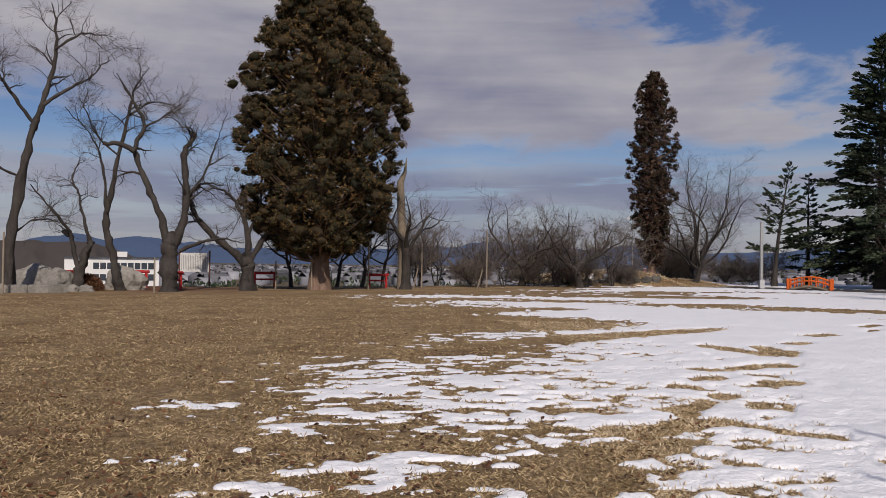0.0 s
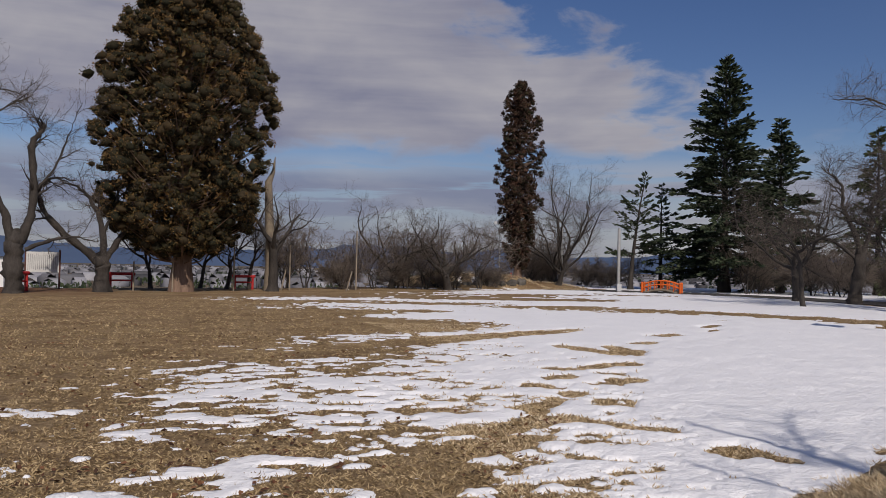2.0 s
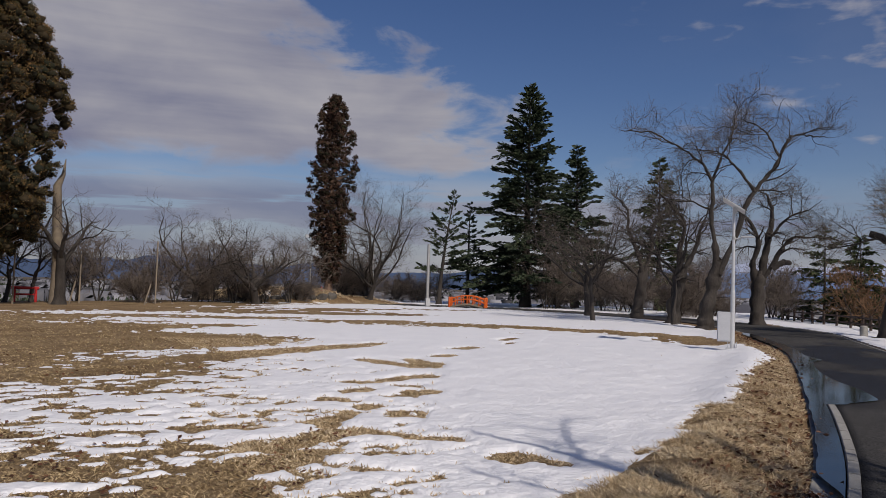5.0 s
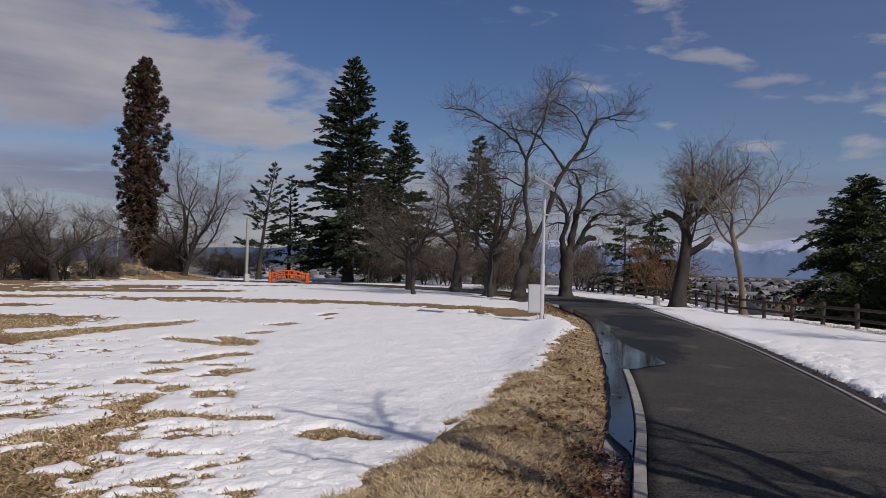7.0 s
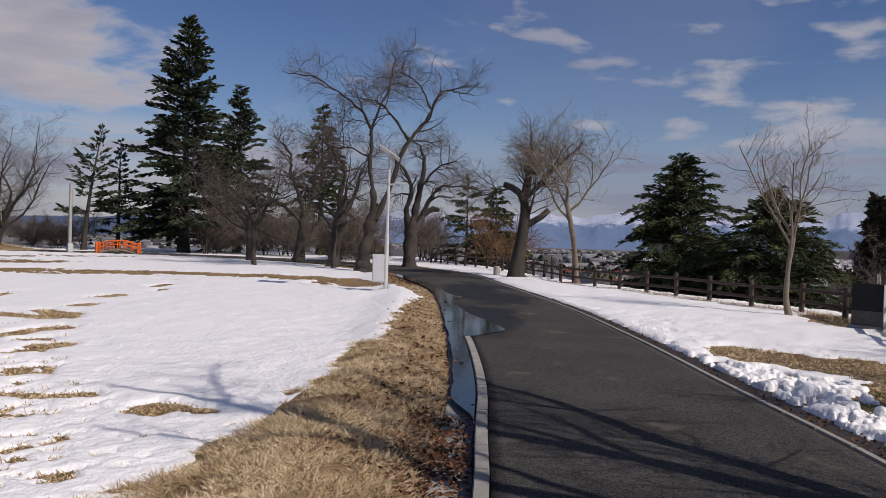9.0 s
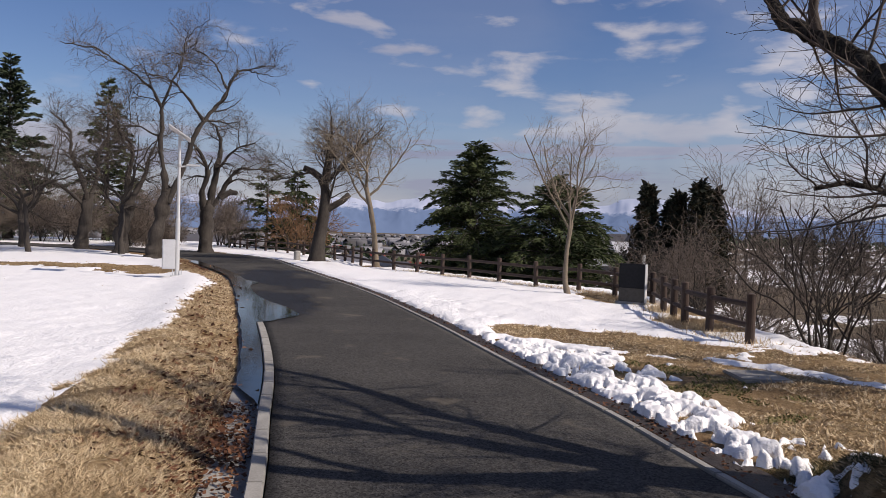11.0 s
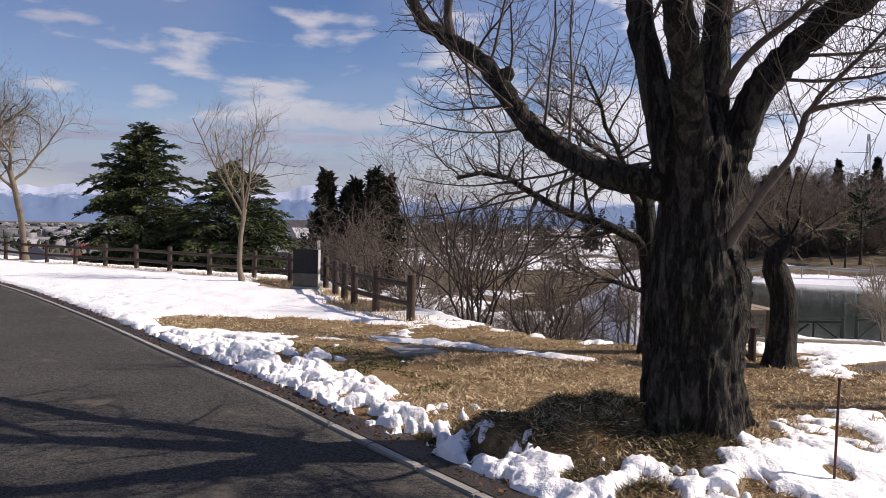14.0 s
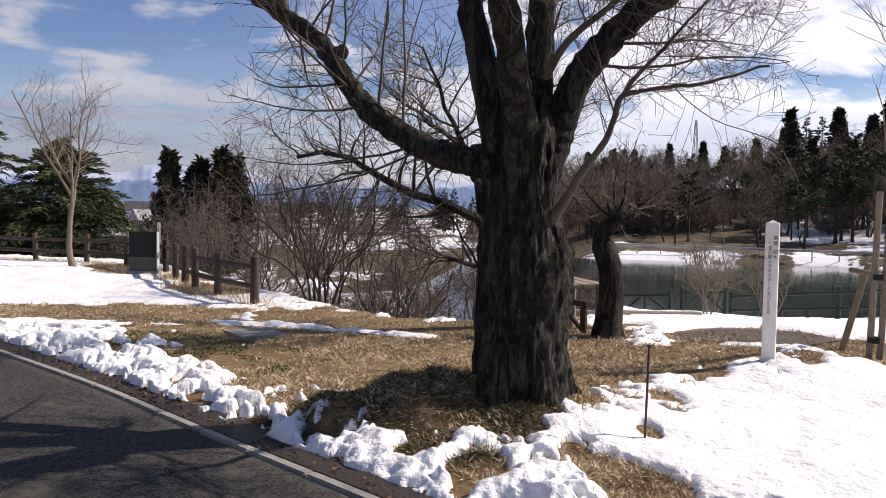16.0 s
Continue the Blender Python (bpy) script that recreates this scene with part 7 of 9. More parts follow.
# ---- woods beyond: the grove and the hillside over the pond ----
def far_woods():
    rng = random.Random(9)
    g1 = cedar("dark cedar in the far grove", (0, 0, 0), 0, 93, 13.5, [(0, 1.6), (0.15, 2.0), (0.5, 1.7), (0.8, 1.0), (1, 0.15)], 0.8, 120, 0.6, "grove", 0.22, 24, "cedars of the far grove", leaf=0.42)
    g2 = conifer("dark green conifer in the far grove", (0, 0, 0), 0, 94, 12.0, 2.6, 0.8, "grove", whorls=18, per=7, leaf=0.6, dense=1.3, name="cedar_tree", group="cedars of the far grove")
    b1 = bare_tree("bare tree at the edge of the far grove", (0, 0, 0), 0, 95, 9.5, 0.18, 2.4, 5, (0, 0), 1.1, 0, 0.5, "bark", "scrub", "bare trees of the far woods", name="bare_tree", tips=0.026, split=False, fine=False)
    b2 = bare_tree("leafless larch rising over the grove", (0, 0, 0), 0, 96, 15.0, 0.2, 7.0, 4, (0, 0), 1.2, 0, 0.25, "bark", "scrub", "bare trees of the far woods", name="bare_tree", tips=0.024, split=False, fine=False)
    p1 = conifer("tall pine on the far bank", (0, 0, 0), 0, 97, 11.0, 2.6, 5.2, "pine", whorls=9, per=7, sweep=0.25, droop=0.0, gap=0.1, leaf=0.55, dense=1.5, name="pine_tree", group="pines on the far bank", power=0.5)
    used = set()

    def put(ob, x, y, s, sink=0.2):
        m = pose(*on_land(x, y, sink), 0, 0, rng.uniform(0, 360))
        if ob.name in used:
            ob = copy_thing(ob, m)
        else:
            used.add(ob.name)
            ob.matrix_basis = m
        ob.scale = (s, s, s)

    for x, y, s, o in ((88.2, 22.9, 0.98, g1), (88.3, 19.6, 0.92, g1), (90.3, 20.8, 0.86, g1), (87.4, 17.2, 1.0, g1), (89.4, 16.1, 0.95, g1), (86.2, 21.4, 0.75, g2), (85.4, 18.0, 0.72, g2), (91.1, 24.5, 0.75, g2), (87.1, 25.3, 0.6, g2), (92.4, 18.2, 0.9, g2), (85.4, 16.5, 0.6, g2)):
        put(o, x, y, s)
    for k in range(16):
        put(b1, rng.uniform(82, 96), rng.uniform(1, 31), rng.uniform(0.6, 0.95))
    put(b2, 90.4, 14.4, 1.0)
    put(b2, 91.5, 12.8, 0.9)
    for k in range(22):
        put(b1, rng.uniform(90, 130), rng.uniform(-28, 4), rng.uniform(0.5, 0.8))
    for k in range(26):
        put(g2, rng.uniform(180, 230), rng.uniform(-50, 40), rng.uniform(0.7, 1.0))
    # the hillside
    for k in range(330):
        a, r = radians(rng.uniform(104, 146)), rng.uniform(100, 185)
        x, y = r * math.sin(a), r * math.cos(a)
        u = rng.random()
        up = (r - 100) / 85
        low_ = 0.62 + 0.38 * float(ease(np.array([math.degrees(a)]), 112, 124)[0])
        if u < 0.42 + 0.25 * up:
            put(rng.choice((g1, g2)) if up > 0.35 else p1, x, y, low_ * rng.uniform(0.55, 0.95))
        elif u < 0.78:
            put(p1, x, y, low_ * rng.uniform(0.7, 1.0))
        else:
            put(b1, x, y, low_ * rng.uniform(0.8, 1.1))
    for k in range(30):
        a, r = radians(118 + k * 0.95), 190 + rng.uniform(-8, 8)
        put(g2 if k % 3 else g1, r * math.sin(a), r * math.cos(a), rng.uniform(0.8, 1.25))
    for k in range(16):
        a, r = radians(rng.uniform(106, 140)), rng.uniform(88, 97)
        put(p1 if k % 2 else b1, r * math.sin(a), r * math.cos(a), rng.uniform(0.5, 0.8))


def undergrowth():
    rng = random.Random(31)
    for k in range(170):
        a, r = radians(rng.uniform(101, 146)), rng.uniform(104, 160)
        s = rng.uniform(0.8, 1.7)
        copy_thing(thick[k % 3], pose(*on_land(r * math.sin(a), r * math.cos(a), 0.1), 0, 0, rng.uniform(0, 360))).scale = (s * 1.2, s * 1.2, s)


far_woods()
undergrowth()


for k, (x, y, h) in enumerate(((21.6, -8.9, 2.3), (23.4, -9.9, 2.0), (19.6, -9.6, 1.7))):
    bare_tree("pale twiggy shrub beside the pond fence", on_land(x, y), 50 * k, 130 + k, h, 0.025, 0.6, 3, (0, 0), 0.7, 0, 0.45, "pale_bark", "pale_twig", "shrubs by the pond", "shrub", stems=3, name="shrub", tips=0.005)


# ---- the post and rail fence along the drop ----
def build_fence():
    line = smooth_line(FENCE, 6)
    far = np.cumsum(np.r_[0, np.linalg.norm(np.diff(line, axis=0), axis=1)])
    fence = tagged(new("rail_fence"), "low brown log style rail fence along the slope", "fence")
    bm = bmesh.new()
    rod(bm, (0, 0, -0.3), (0, 0, 0.72), 0.068, 0.064, 14)
    rod(bm, (0, 0, 0.72), (0, 0, 0.735), 0.064, 0.045, 14)
    post = bpy.data.meshes.new("post")
    bm.to_mesh(post)
    bm.free()
    post.materials.append(M["fence_wood"])
    ds = [0, 1.25, 2.5, 3.4, 4.4, 6.2] + list(np.arange(8.6, far[-1], 1.62))
    pts = [np.array([np.interp(d, far, line[:, i]) for i in (0, 1)]) for d in ds]
    pts = [np.append(p, land(p[:1], p[1:2])[0] + 0.02) for p in pts]
    rng = random.Random(3)
    for p in pts:
        o = new("post", post)
        o.parent = fence
        o.matrix_basis = pose(*p, rng.uniform(-1.5, 1.5), rng.uniform(-1.5, 1.5), rng.uniform(0, 360))
    for a, b in zip(pts, pts[1:]):
        for h in (0.57, 0.27):
            bm = bmesh.new()
            d = b - a
            n = np.array([-d[1], d[0], 0]) / np.linalg.norm(d[:2]) * 0.0
            rod(bm, a + n + [0, 0, h], b + n + [0, 0, h], 0.043, 0.043, 10)
            part("rail", bm, M["fence_wood"], fence)


build_fence()


def info_board():
    x, y, z = on_land(18.0, 5.15)
    ob = thing("signboard", "dark square sign board seen from behind by the fence", "sign", "", (x, y, z), 259)
    bm = bmesh.new()
    box(bm, 0, 0, 0.66, 0.62, 0.1, 0.54, 0.008)
    part("panel", bm, M["board_back"], ob, "near black polished panel")
    bm = bmesh.new()
    box(bm, 0, 0, 0.23, 0.62, 0.104, 0.32, 0.006)
    part("lower_panel", bm, M["dark_rock"], ob, "grey stone lower panel")
    bm = bmesh.new()
    box(bm, 0, 0.02, 0.02, 0.72, 0.24, 0.14, 0.01)
    part("plinth", bm, M["concrete"], ob)
    # thin pale strip added where the sun catches the board's edge
    bm = bmesh.new()
    box(bm, 0.318, 0, 0.5, 0.012, 0.11, 0.86, 0.003)
    part("lit_edge", bm, M["steel"], ob, "pale strip standing for the sunlit edge")


info_board()


def small_sign():
    x, y, z = on_land(23.9, 6.44)
    ob = thing("road_sign", "small white double sign on a grey post below the fence", "sign", "", (x, y, z), 195)
    top = 1.0 - z
    bm = bmesh.new()
    rod(bm, (0, 0, -0.3), (0, 0, top), 0.03, 0.03, 10)
    part("pole", bm, M["galv"], ob)
    for k in (-1, 1):
        bm = bmesh.new()
        box(bm, k * 0.085, -0.045, top - 0.17, 0.155, 0.02, 0.32, 0.006)
        part("sign_panel", bm, M["sign_white"], ob)
        for n in range(3):
            bm = bmesh.new()
            box(bm, k * 0.085, -0.058, top - 0.08 - 0.08 * n, 0.1, 0.004, 0.03)
            part("text_bar", bm, M["print"], ob)


small_sign()


def solar_lamp():
    x, y, z = on_land(15.96, 17.1)
    # local x points right as seen from the road
    ob = thing("solar_lamp", "grey solar street lamp with battery cabinet beside the road", "street lamp", "", (x, y, z), -43)
    bm = bmesh.new()
    box(bm, 0, 0, 0.02, 0.34, 0.3, 0.06, 0.008)
    for s in (-1, 1):
        box(bm, s * 0.11, 0, 0.12, 0.02, 0.2, 0.18)
    part("base_plate", bm, M["steel"], ob)
    bm = bmesh.new()
    rod(bm, (0, 0, 0.03), (0, 0, 1.55), 0.062, 0.06, 16)
    rod(bm, (0, 0, 1.55), (0, 0, 1.6), 0.06, 0.045, 16)
    rod(bm, (0, 0, 1.6), (0, 0, 3.85), 0.042, 0.038, 16)
    part("pole", bm, M["steel"], ob)
    bm = bmesh.new()
    box(bm, -0.22, 0, 0.62, 0.34, 0.26, 0.8, 0.012)
    cab = part("cabinet", bm, M["steel"], ob)
    bm = bmesh.new()
    box(bm, -0.22, -0.135, 0.62, 0.3, 0.012, 0.74, 0.004)
    part("cabinet_door", bm, M["steel"], cab)
    tilt = Matrix.Translation((0.0, 0, 3.9)) @ pose(0, 0, 0, 0, 33, 0)
    bm = bmesh.new()
    box(bm, 0, 0, 0, 0.66, 0.95, 0.035, 0.006, tilt)
    pan = part("solar_panel", bm, M["steel"], ob)
    bm = bmesh.new()
    for i in range(4):
        for j in range(6):
            box(bm, -0.23 + i * 0.153, -0.375 + j * 0.15, 0.021, 0.146, 0.143, 0.006, 0, tilt)
    part("solar_cell", bm, M["cell"], pan, "dark blue cells")
    bm = bmesh.new()
    box(bm, 0.03, 0, 3.78, 0.12, 0.12, 0.16, 0.01)
    part("bracket", bm, M["steel"], ob)
    bm = bmesh.new()
    rod(bm, (0, 0, 3.0), (0.2, 0, 3.02), 0.022, 0.022, 10)
    part("arm", bm, M["steel"], ob)
    bm = bmesh.new()
    box(bm, 0.36, 0, 3.05, 0.36, 0.13, 0.05, 0.015, None)
    part("lamp_head", bm, M["steel"], ob)
    bm = bmesh.new()
    rod(bm, (0, 0, 2.98), (0, 0, 3.06), 0.052, 0.052, 14)
    part("collar", bm, M["galv"], ob)


solar_lamp()


def white_post():
    x, y, z = on_land(7.94, -3.64, 0.03)
    ob = thing("marker_post", "white square wooden post with black lettering and pointed top", "post", "", (x, y, z), 240)
    bm = bmesh.new()
    w, h = 0.062, 1.36
    vs = [bm.verts.new((sx * w, sy * w, zz)) for zz in (-0.2, h) for sx, sy in ((-1, -1), (1, -1), (1, 1), (-1, 1))]
    top = bm.verts.new((0, 0, h + 0.035))
    for k in range(4):
        bm.faces.new((vs[k], vs[(k + 1) % 4], vs[4 + (k + 1) % 4], vs[4 + k]))
        bm.faces.new((vs[4 + k], vs[4 + (k + 1) % 4], top))
    bmesh.ops.bevel(bm, geom=list(bm.edges), offset=0.004, segments=1, affect="EDGES")
    part("shaft", bm, M["white_paint"], ob)

    def column(text, px, z0, size, step):
        for k, ch in enumerate(text):
            cu = bpy.data.curves.new("letter", "FONT")
            cu.body, cu.size, cu.align_x, cu.align_y, cu.extrude = ch, size, "CENTER", "CENTER", 0.0008
            tmp = bpy.data.objects.new("letter", cu)
            scene.collection.objects.link(tmp)
            me = bpy.data.meshes.new_from_object(tmp.evaluated_get(bpy.context.evaluated_depsgraph_get()))
            bpy.data.objects.remove(tmp)
            o = part("letter", me, M["ink"], ob)
            o.matrix_basis = pose(px, -w - 0.0015, z0 - k * step, 90, 0, 0) @ (pose(0, 0, 0, 0, 0, 90) if ch in "「」ー" else Matrix())

    column("寄贈", 0.032, 1.22, 0.045, 0.05)
    column("桜木", 0.032, 1.09, 0.045, 0.05)
    column("「花回廊ようさんろーど」", -0.012, 1.17, 0.04, 0.043)
    column("をつくる会", -0.012, 0.69, 0.04, 0.043)


white_post()


def iron_stake():
    x, y, z = on_land(5.45, -1.57)
    ob = thing("iron_stake", "thin rusty red iron stake in the snow", "stake", "", (x, y, z))
    bm = bmesh.new()
    rod(bm, (0, 0, -0.15), (0.012, -0.02, 0.62), 0.0075, 0.0075, 8)
    part("shaft", bm, M["rust"], ob)
    bm = bmesh.new()
    rod(bm, (0.012, -0.02, 0.615), (0.012, -0.02, 0.63), 0.012, 0.012, 8)
    part("cap", bm, M["rust"], ob)


iron_stake()


def staked_sapling():
    x, y, z = on_land(8.45, -5.1)
    ob = thing("young_tree", "staked young tree with pale bark on dug soil", "tree", "", (x, y, z))
    rng = np.random.default_rng(5)
    tr = wander(rng, (0, 0, -0.1), (0, 0, 1), 3.6, 9, 0.035, 0.012, 0.03, 0.1)
    part("trunk", tubes("trunk", [tr], 10), M["pale_bark"], ob)
    ls = sprout(rng, tr, 9, 0.45, 1.0, 1.2, 7, 0.5, 45, 0.1, 0.06, tip=0.003)
    tw = sprouts(rng, ls, 7, 0.2, 1.0, 0.4, 4, 0.5, 45, 0.1, 0.04, tip=0.002)
    tagged(part("crown", tubes("crown", ls + tw, 4), M["pale_twig"], ob), kind="stuff")
    frame_ = thing("tree_stake", "grey timber stakes and crossbar tied round a sapling", "tree support", "", (x, y, z))
    bm = bmesh.new()
    rod(bm, (0.08, 0.06, -0.2), (0.04, 0.04, 1.75), 0.034, 0.032, 12)
    part("stake", bm, M["cut_wood"], frame_)
    bm = bmesh.new()
    rod(bm, (0.62, 0.08, -0.2), (0.42, -0.12, 0.98), 0.036, 0.034, 12)
    part("stake", bm, M["cut_wood"], frame_)
    bm = bmesh.new()
    rod(bm, (0.52, 0.02, 0.9), (-0.15, -0.03, 0.86), 0.03, 0.03, 12)
    part("crossbar", bm, M["cut_wood"], frame_)
    for r, at in ((0.065, (0.04, 0.03, 0.2)), (0.06, (0.03, 0.02, 0.86))):
        bm = bmesh.new()
        bmesh.ops.create_cone(bm, cap_ends=False, segments=14, radius1=r, radius2=r, depth=0.06, matrix=Matrix.Translation(at))
        part("rope_tie", bm, M["rubber"], frame_, "black rope tie")


staked_sapling()


def picnic_bench():
    x, y, z = on_land(10.95, -2.45, 0.02)
    ob = thing("bench_table", "weathered timber table with slab top behind the tree", "table", "", (x, y, z), 10)
    for k in range(3):
        bm = bmesh.new()
        box(bm, 0.0, -0.2 + k * 0.2, 0.56, 1.1, 0.185, 0.06, 0.01)
        part("top_plank", bm, M["cut_wood"], ob)
    for s in (-0.42, 0.42):
        for u in (-0.2, 0.2):
            bm = bmesh.new()
            rod(bm, (s, u, -0.05), (s, u, 0.53), 0.05, 0.05, 10)
            part("leg", bm, M["cut_wood"], ob)
    x, y, z = on_land(10.45, -2.3, 0.02)
    fr = thing("trestle", "dark timber trestle beside the table", "trestle", "", (x, y, z), 25)
    for a, b in (((-0.28, 0, 0), (-0.28, 0, 0.42)), ((0.28, 0, 0), (0.28, 0, 0.42))):
        bm = bmesh.new()
        rod(bm, a, b, 0.045, 0.045, 10)
        part("leg", bm, M["fence_wood"], fr)
    bm = bmesh.new()
    rod(bm, (-0.36, 0, 0.38), (0.36, 0, 0.38), 0.04, 0.04, 10)
    part("rail", bm, M["fence_wood"], fr)
    bm = bmesh.new()
    rod(bm, (-0.26, 0, 0.05), (0.22, 0, 0.36), 0.03, 0.03, 10)
    part("brace", bm, M["fence_wood"], fr)
    # log steps in the snow
    for k, (px, py) in enumerate(((11.6, -3.0), (12.3, -3.7), (13.0, -4.2), (13.6, -4.9))):
        st = thing("log_step", "half buried log step in the snow", "step", "log steps on the bank", on_land(px, py, -0.03), 70 + 8 * k)
        bm = bmesh.new()
        rod(bm, (-0.45, 0, 0), (0.45, 0, 0.02), 0.07, 0.065, 10)
        part("log", bm, M["cut_wood"], st)


picnic_bench()


def pond_fence():
    pts = [(27.42, -8.31), (25.02, -9.12), (24.5, -9.3), (22.6, -9.85), (21.7, -9.6), (20.15, -10.2), (18.65, -10.85), (17.2, -11.5), (15.8, -12.2)]
    ob = tagged(new("pond_fence"), "dark green timber style fence along the pond", "fence")
    P = [np.array(on_land(x, y)) for x, y in pts]
    for p in P:
        bm = bmesh.new()
        rod(bm, p - [0, 0, 0.3], p + [0, 0, 0.82], 0.065, 0.062, 10)
        part("post", bm, M["green_paint"], ob)
    for k, (a, b) in enumerate(zip(P, P[1:])):
        if k in (1, 3):
            continue
        for h in (0.68, 0.3) if k > 2 else (0.68,):
            bm = bmesh.new()
            rod(bm, a + [0, 0, h], b + [0, 0, h], 0.045, 0.045, 8)
            part("rail", bm, M["green_paint"], ob)
        if k <= 2:
            m = (a + b) / 2
            for q in (a, b):
                bm = bmesh.new()
                rod(bm, q + (m - q) * 0.05 + [0, 0, 0.12], m + [0, 0, 0.62] - (m - q) * 0.15, 0.035, 0.035, 8)
                part("brace", bm, M["green_paint"], ob)
            bm = bmesh.new()
            rod(bm, m - [0, 0, 0.1], m + [0, 0, 0.66], 0.035, 0.035, 8)
            part("short_post", bm, M["green_paint"], ob)
        else:
            m = (a + b) / 2
            bm = bmesh.new()
            rod(bm, m - [0, 0, 0.1], m + [0, 0, 0.3], 0.045, 0.045, 8)
            part("short_post", bm, M["green_paint"], ob)


pond_fence()


def pond():
    an = np.radians(np.arange(99, 176, 1.0))
    rs = np.linspace(26, 79, 18)
    R, A = np.meshgrid(rs, an, indexing="ij")
    n, k = R.shape
    i = (np.arange(n - 1)[:, None] * k + np.arange(k - 1)[None]).ravel()
    me = mesh_of("pond_water", np.stack([(R * np.sin(A)).ravel(), (R * np.cos(A)).ravel(), np.full(R.size, POND)], 1), np.stack([i, i + 1, i + k + 1, i + k], 1)[:, ::-1], 4)
    mt = water_material("pond water", (0.03, 0.045, 0.04), 0.09, 0.35, 2.2)
    me.materials.append(mt)
    tagged(new("pond_water", me), "dull green pond water with fine ripples", "water", kind="structure")
    # the low guard rail on the far bank
    rail = tagged(new("guard_rail"), "pale guard rail along the far bank road", "guard rail")
    P = []
    for a in np.arange(105, 146, 1.6):
        r = 82 - (a - 105) * 0.12
        P.append(np.array(on_land(r * math.sin(radians(a)), r * math.cos(radians(a)))))
    for p, q in zip(P, P[1:]):
        bm = bmesh.new()
        rod(bm, p + [0, 0, 0.75], q + [0, 0, 0.75], 0.12, 0.12, 8)
        part("beam", bm, M["galv"], rail)
        bm = bmesh.new()
        rod(bm, p - [0, 0, 0.2], p + [0, 0, 0.8], 0.06, 0.06, 8)
        part("post", bm, M["galv"], rail)


pond()


def flat_stone():
    ob = thing("manhole_slab", "flat square concrete slab set in the grass", "slab", "", on_land(10.08, 1.55), 30)
    bm = bmesh.new()
    box(bm, 0, 0, 0.005, 0.62, 0.55, 0.06, 0.012)
    part("slab", bm, M["concrete"], ob)
    b = thing("bollard", "short grey concrete bollard by the road", "bollard", "", on_land(28.3, 23.1))
    bm = bmesh.new()
    rod(bm, (0, 0, -0.1), (0, 0, 0.42), 0.15, 0.145, 16)
    rod(bm, (0, 0, 0.42), (0, 0, 0.46), 0.145, 0.11, 16)
    part("shaft", bm, M["concrete"], b)
    t = thing("slatted_table", "pale slatted low table beyond the fence", "table", "", on_land(25.2, 8.3), 20)
    z = 0.9
    for k in range(9):
        bm = bmesh.new()
        box(bm, 0, -0.6 + k * 0.15, z, 2.3, 0.11, 0.05)
        part("slat", bm, M["tarp"], t)
    for sx in (-0.9, 0.9):
        for sy in (-0.5, 0.5):
            bm = bmesh.new()
            box(bm, sx, sy, z / 2 - 0.2, 0.09, 0.09, z + 0.35)
            part("leg", bm, M["cut_wood"], t)


flat_stone()


# ---- across the lawn ----
def red_bridge():
    ob = thing("arched_bridge", "small arched footbridge with vermilion railings", "bridge", "", (24.2, 52.2, -0.05), -32)
    L_, w = 2.55, 1.1
    arch = lambda u: 0.3 * (1 - (2 * u) ** 2)
    for k in range(14):
        u = -0.5 + (k + 0.5) / 14
        bm = bmesh.new()
        box(bm, u * L_, 0, arch(u) + 0.05, L_ / 14 * 0.94, w, 0.06, 0.006, None)
        part("deck_plank", bm, M["deck"], ob)
    for s in (-1, 1):
        us = np.linspace(-0.5, 0.5, 13)
        part("girder", tubes("girder", [(np.array([(u * L_, s * w / 2, arch(u) - 0.05) for u in us]), np.full(13, 0.085))], 8), M["deck"], ob)
        for h in (0.6, 0.34):
            part("handrail", tubes("handrail", [(np.array([(u * L_, s * w / 2, arch(u) + h) for u in us]), np.full(13, 0.042))], 8), M["orange"], ob)
        for k in range(7):
            u = -0.5 + k / 6
            big = k in (0, 6)
            bm = bmesh.new()
            r = 0.085 if big else 0.045
            rod(bm, (u * L_, s * w / 2, arch(u) - 0.1), (u * L_, s * w / 2, arch(u) + (0.7 if big else 0.6)), r, r, 10)
            if big:
                rod(bm, (u * L_, s * w / 2, 0.7), (u * L_, s * w / 2, 0.8), 0.1, 0.03, 10)
            part("post", bm, M["orange"], ob)


red_bridge()


def pole(label, x, y, h, r, head=False, box_h=0.0, z=None, name="light_pole"):
    p = on_land(x, y)
    ob = thing(name, label, "pole", "", p)
    bm = bmesh.new()
    rod(bm, (0, 0, -0.2), (0, 0, h), r, r * 0.8, 10)
    part("shaft", bm, M["galv"], ob)
    if head:
        bm = bmesh.new()
        for s in (-1, 1):
            rod(bm, (0, 0, h - 0.1), (s * 0.28, 0, h), 0.025, 0.025, 8)
        part("arm", bm, M["galv"], ob)
        for s in (-1, 1):
            bm = bmesh.new()
            box(bm, s * 0.36, 0, h, 0.24, 0.22, 0.24, 0.03)
            part("floodlight", bm, M["steel"], ob)
    if box_h:
        bm = bmesh.new()
        box(bm, 0, -0.05, box_h / 2, 0.34, 0.28, box_h, 0.02)
        part("cabinet", bm, M["steel"], ob)
    return ob


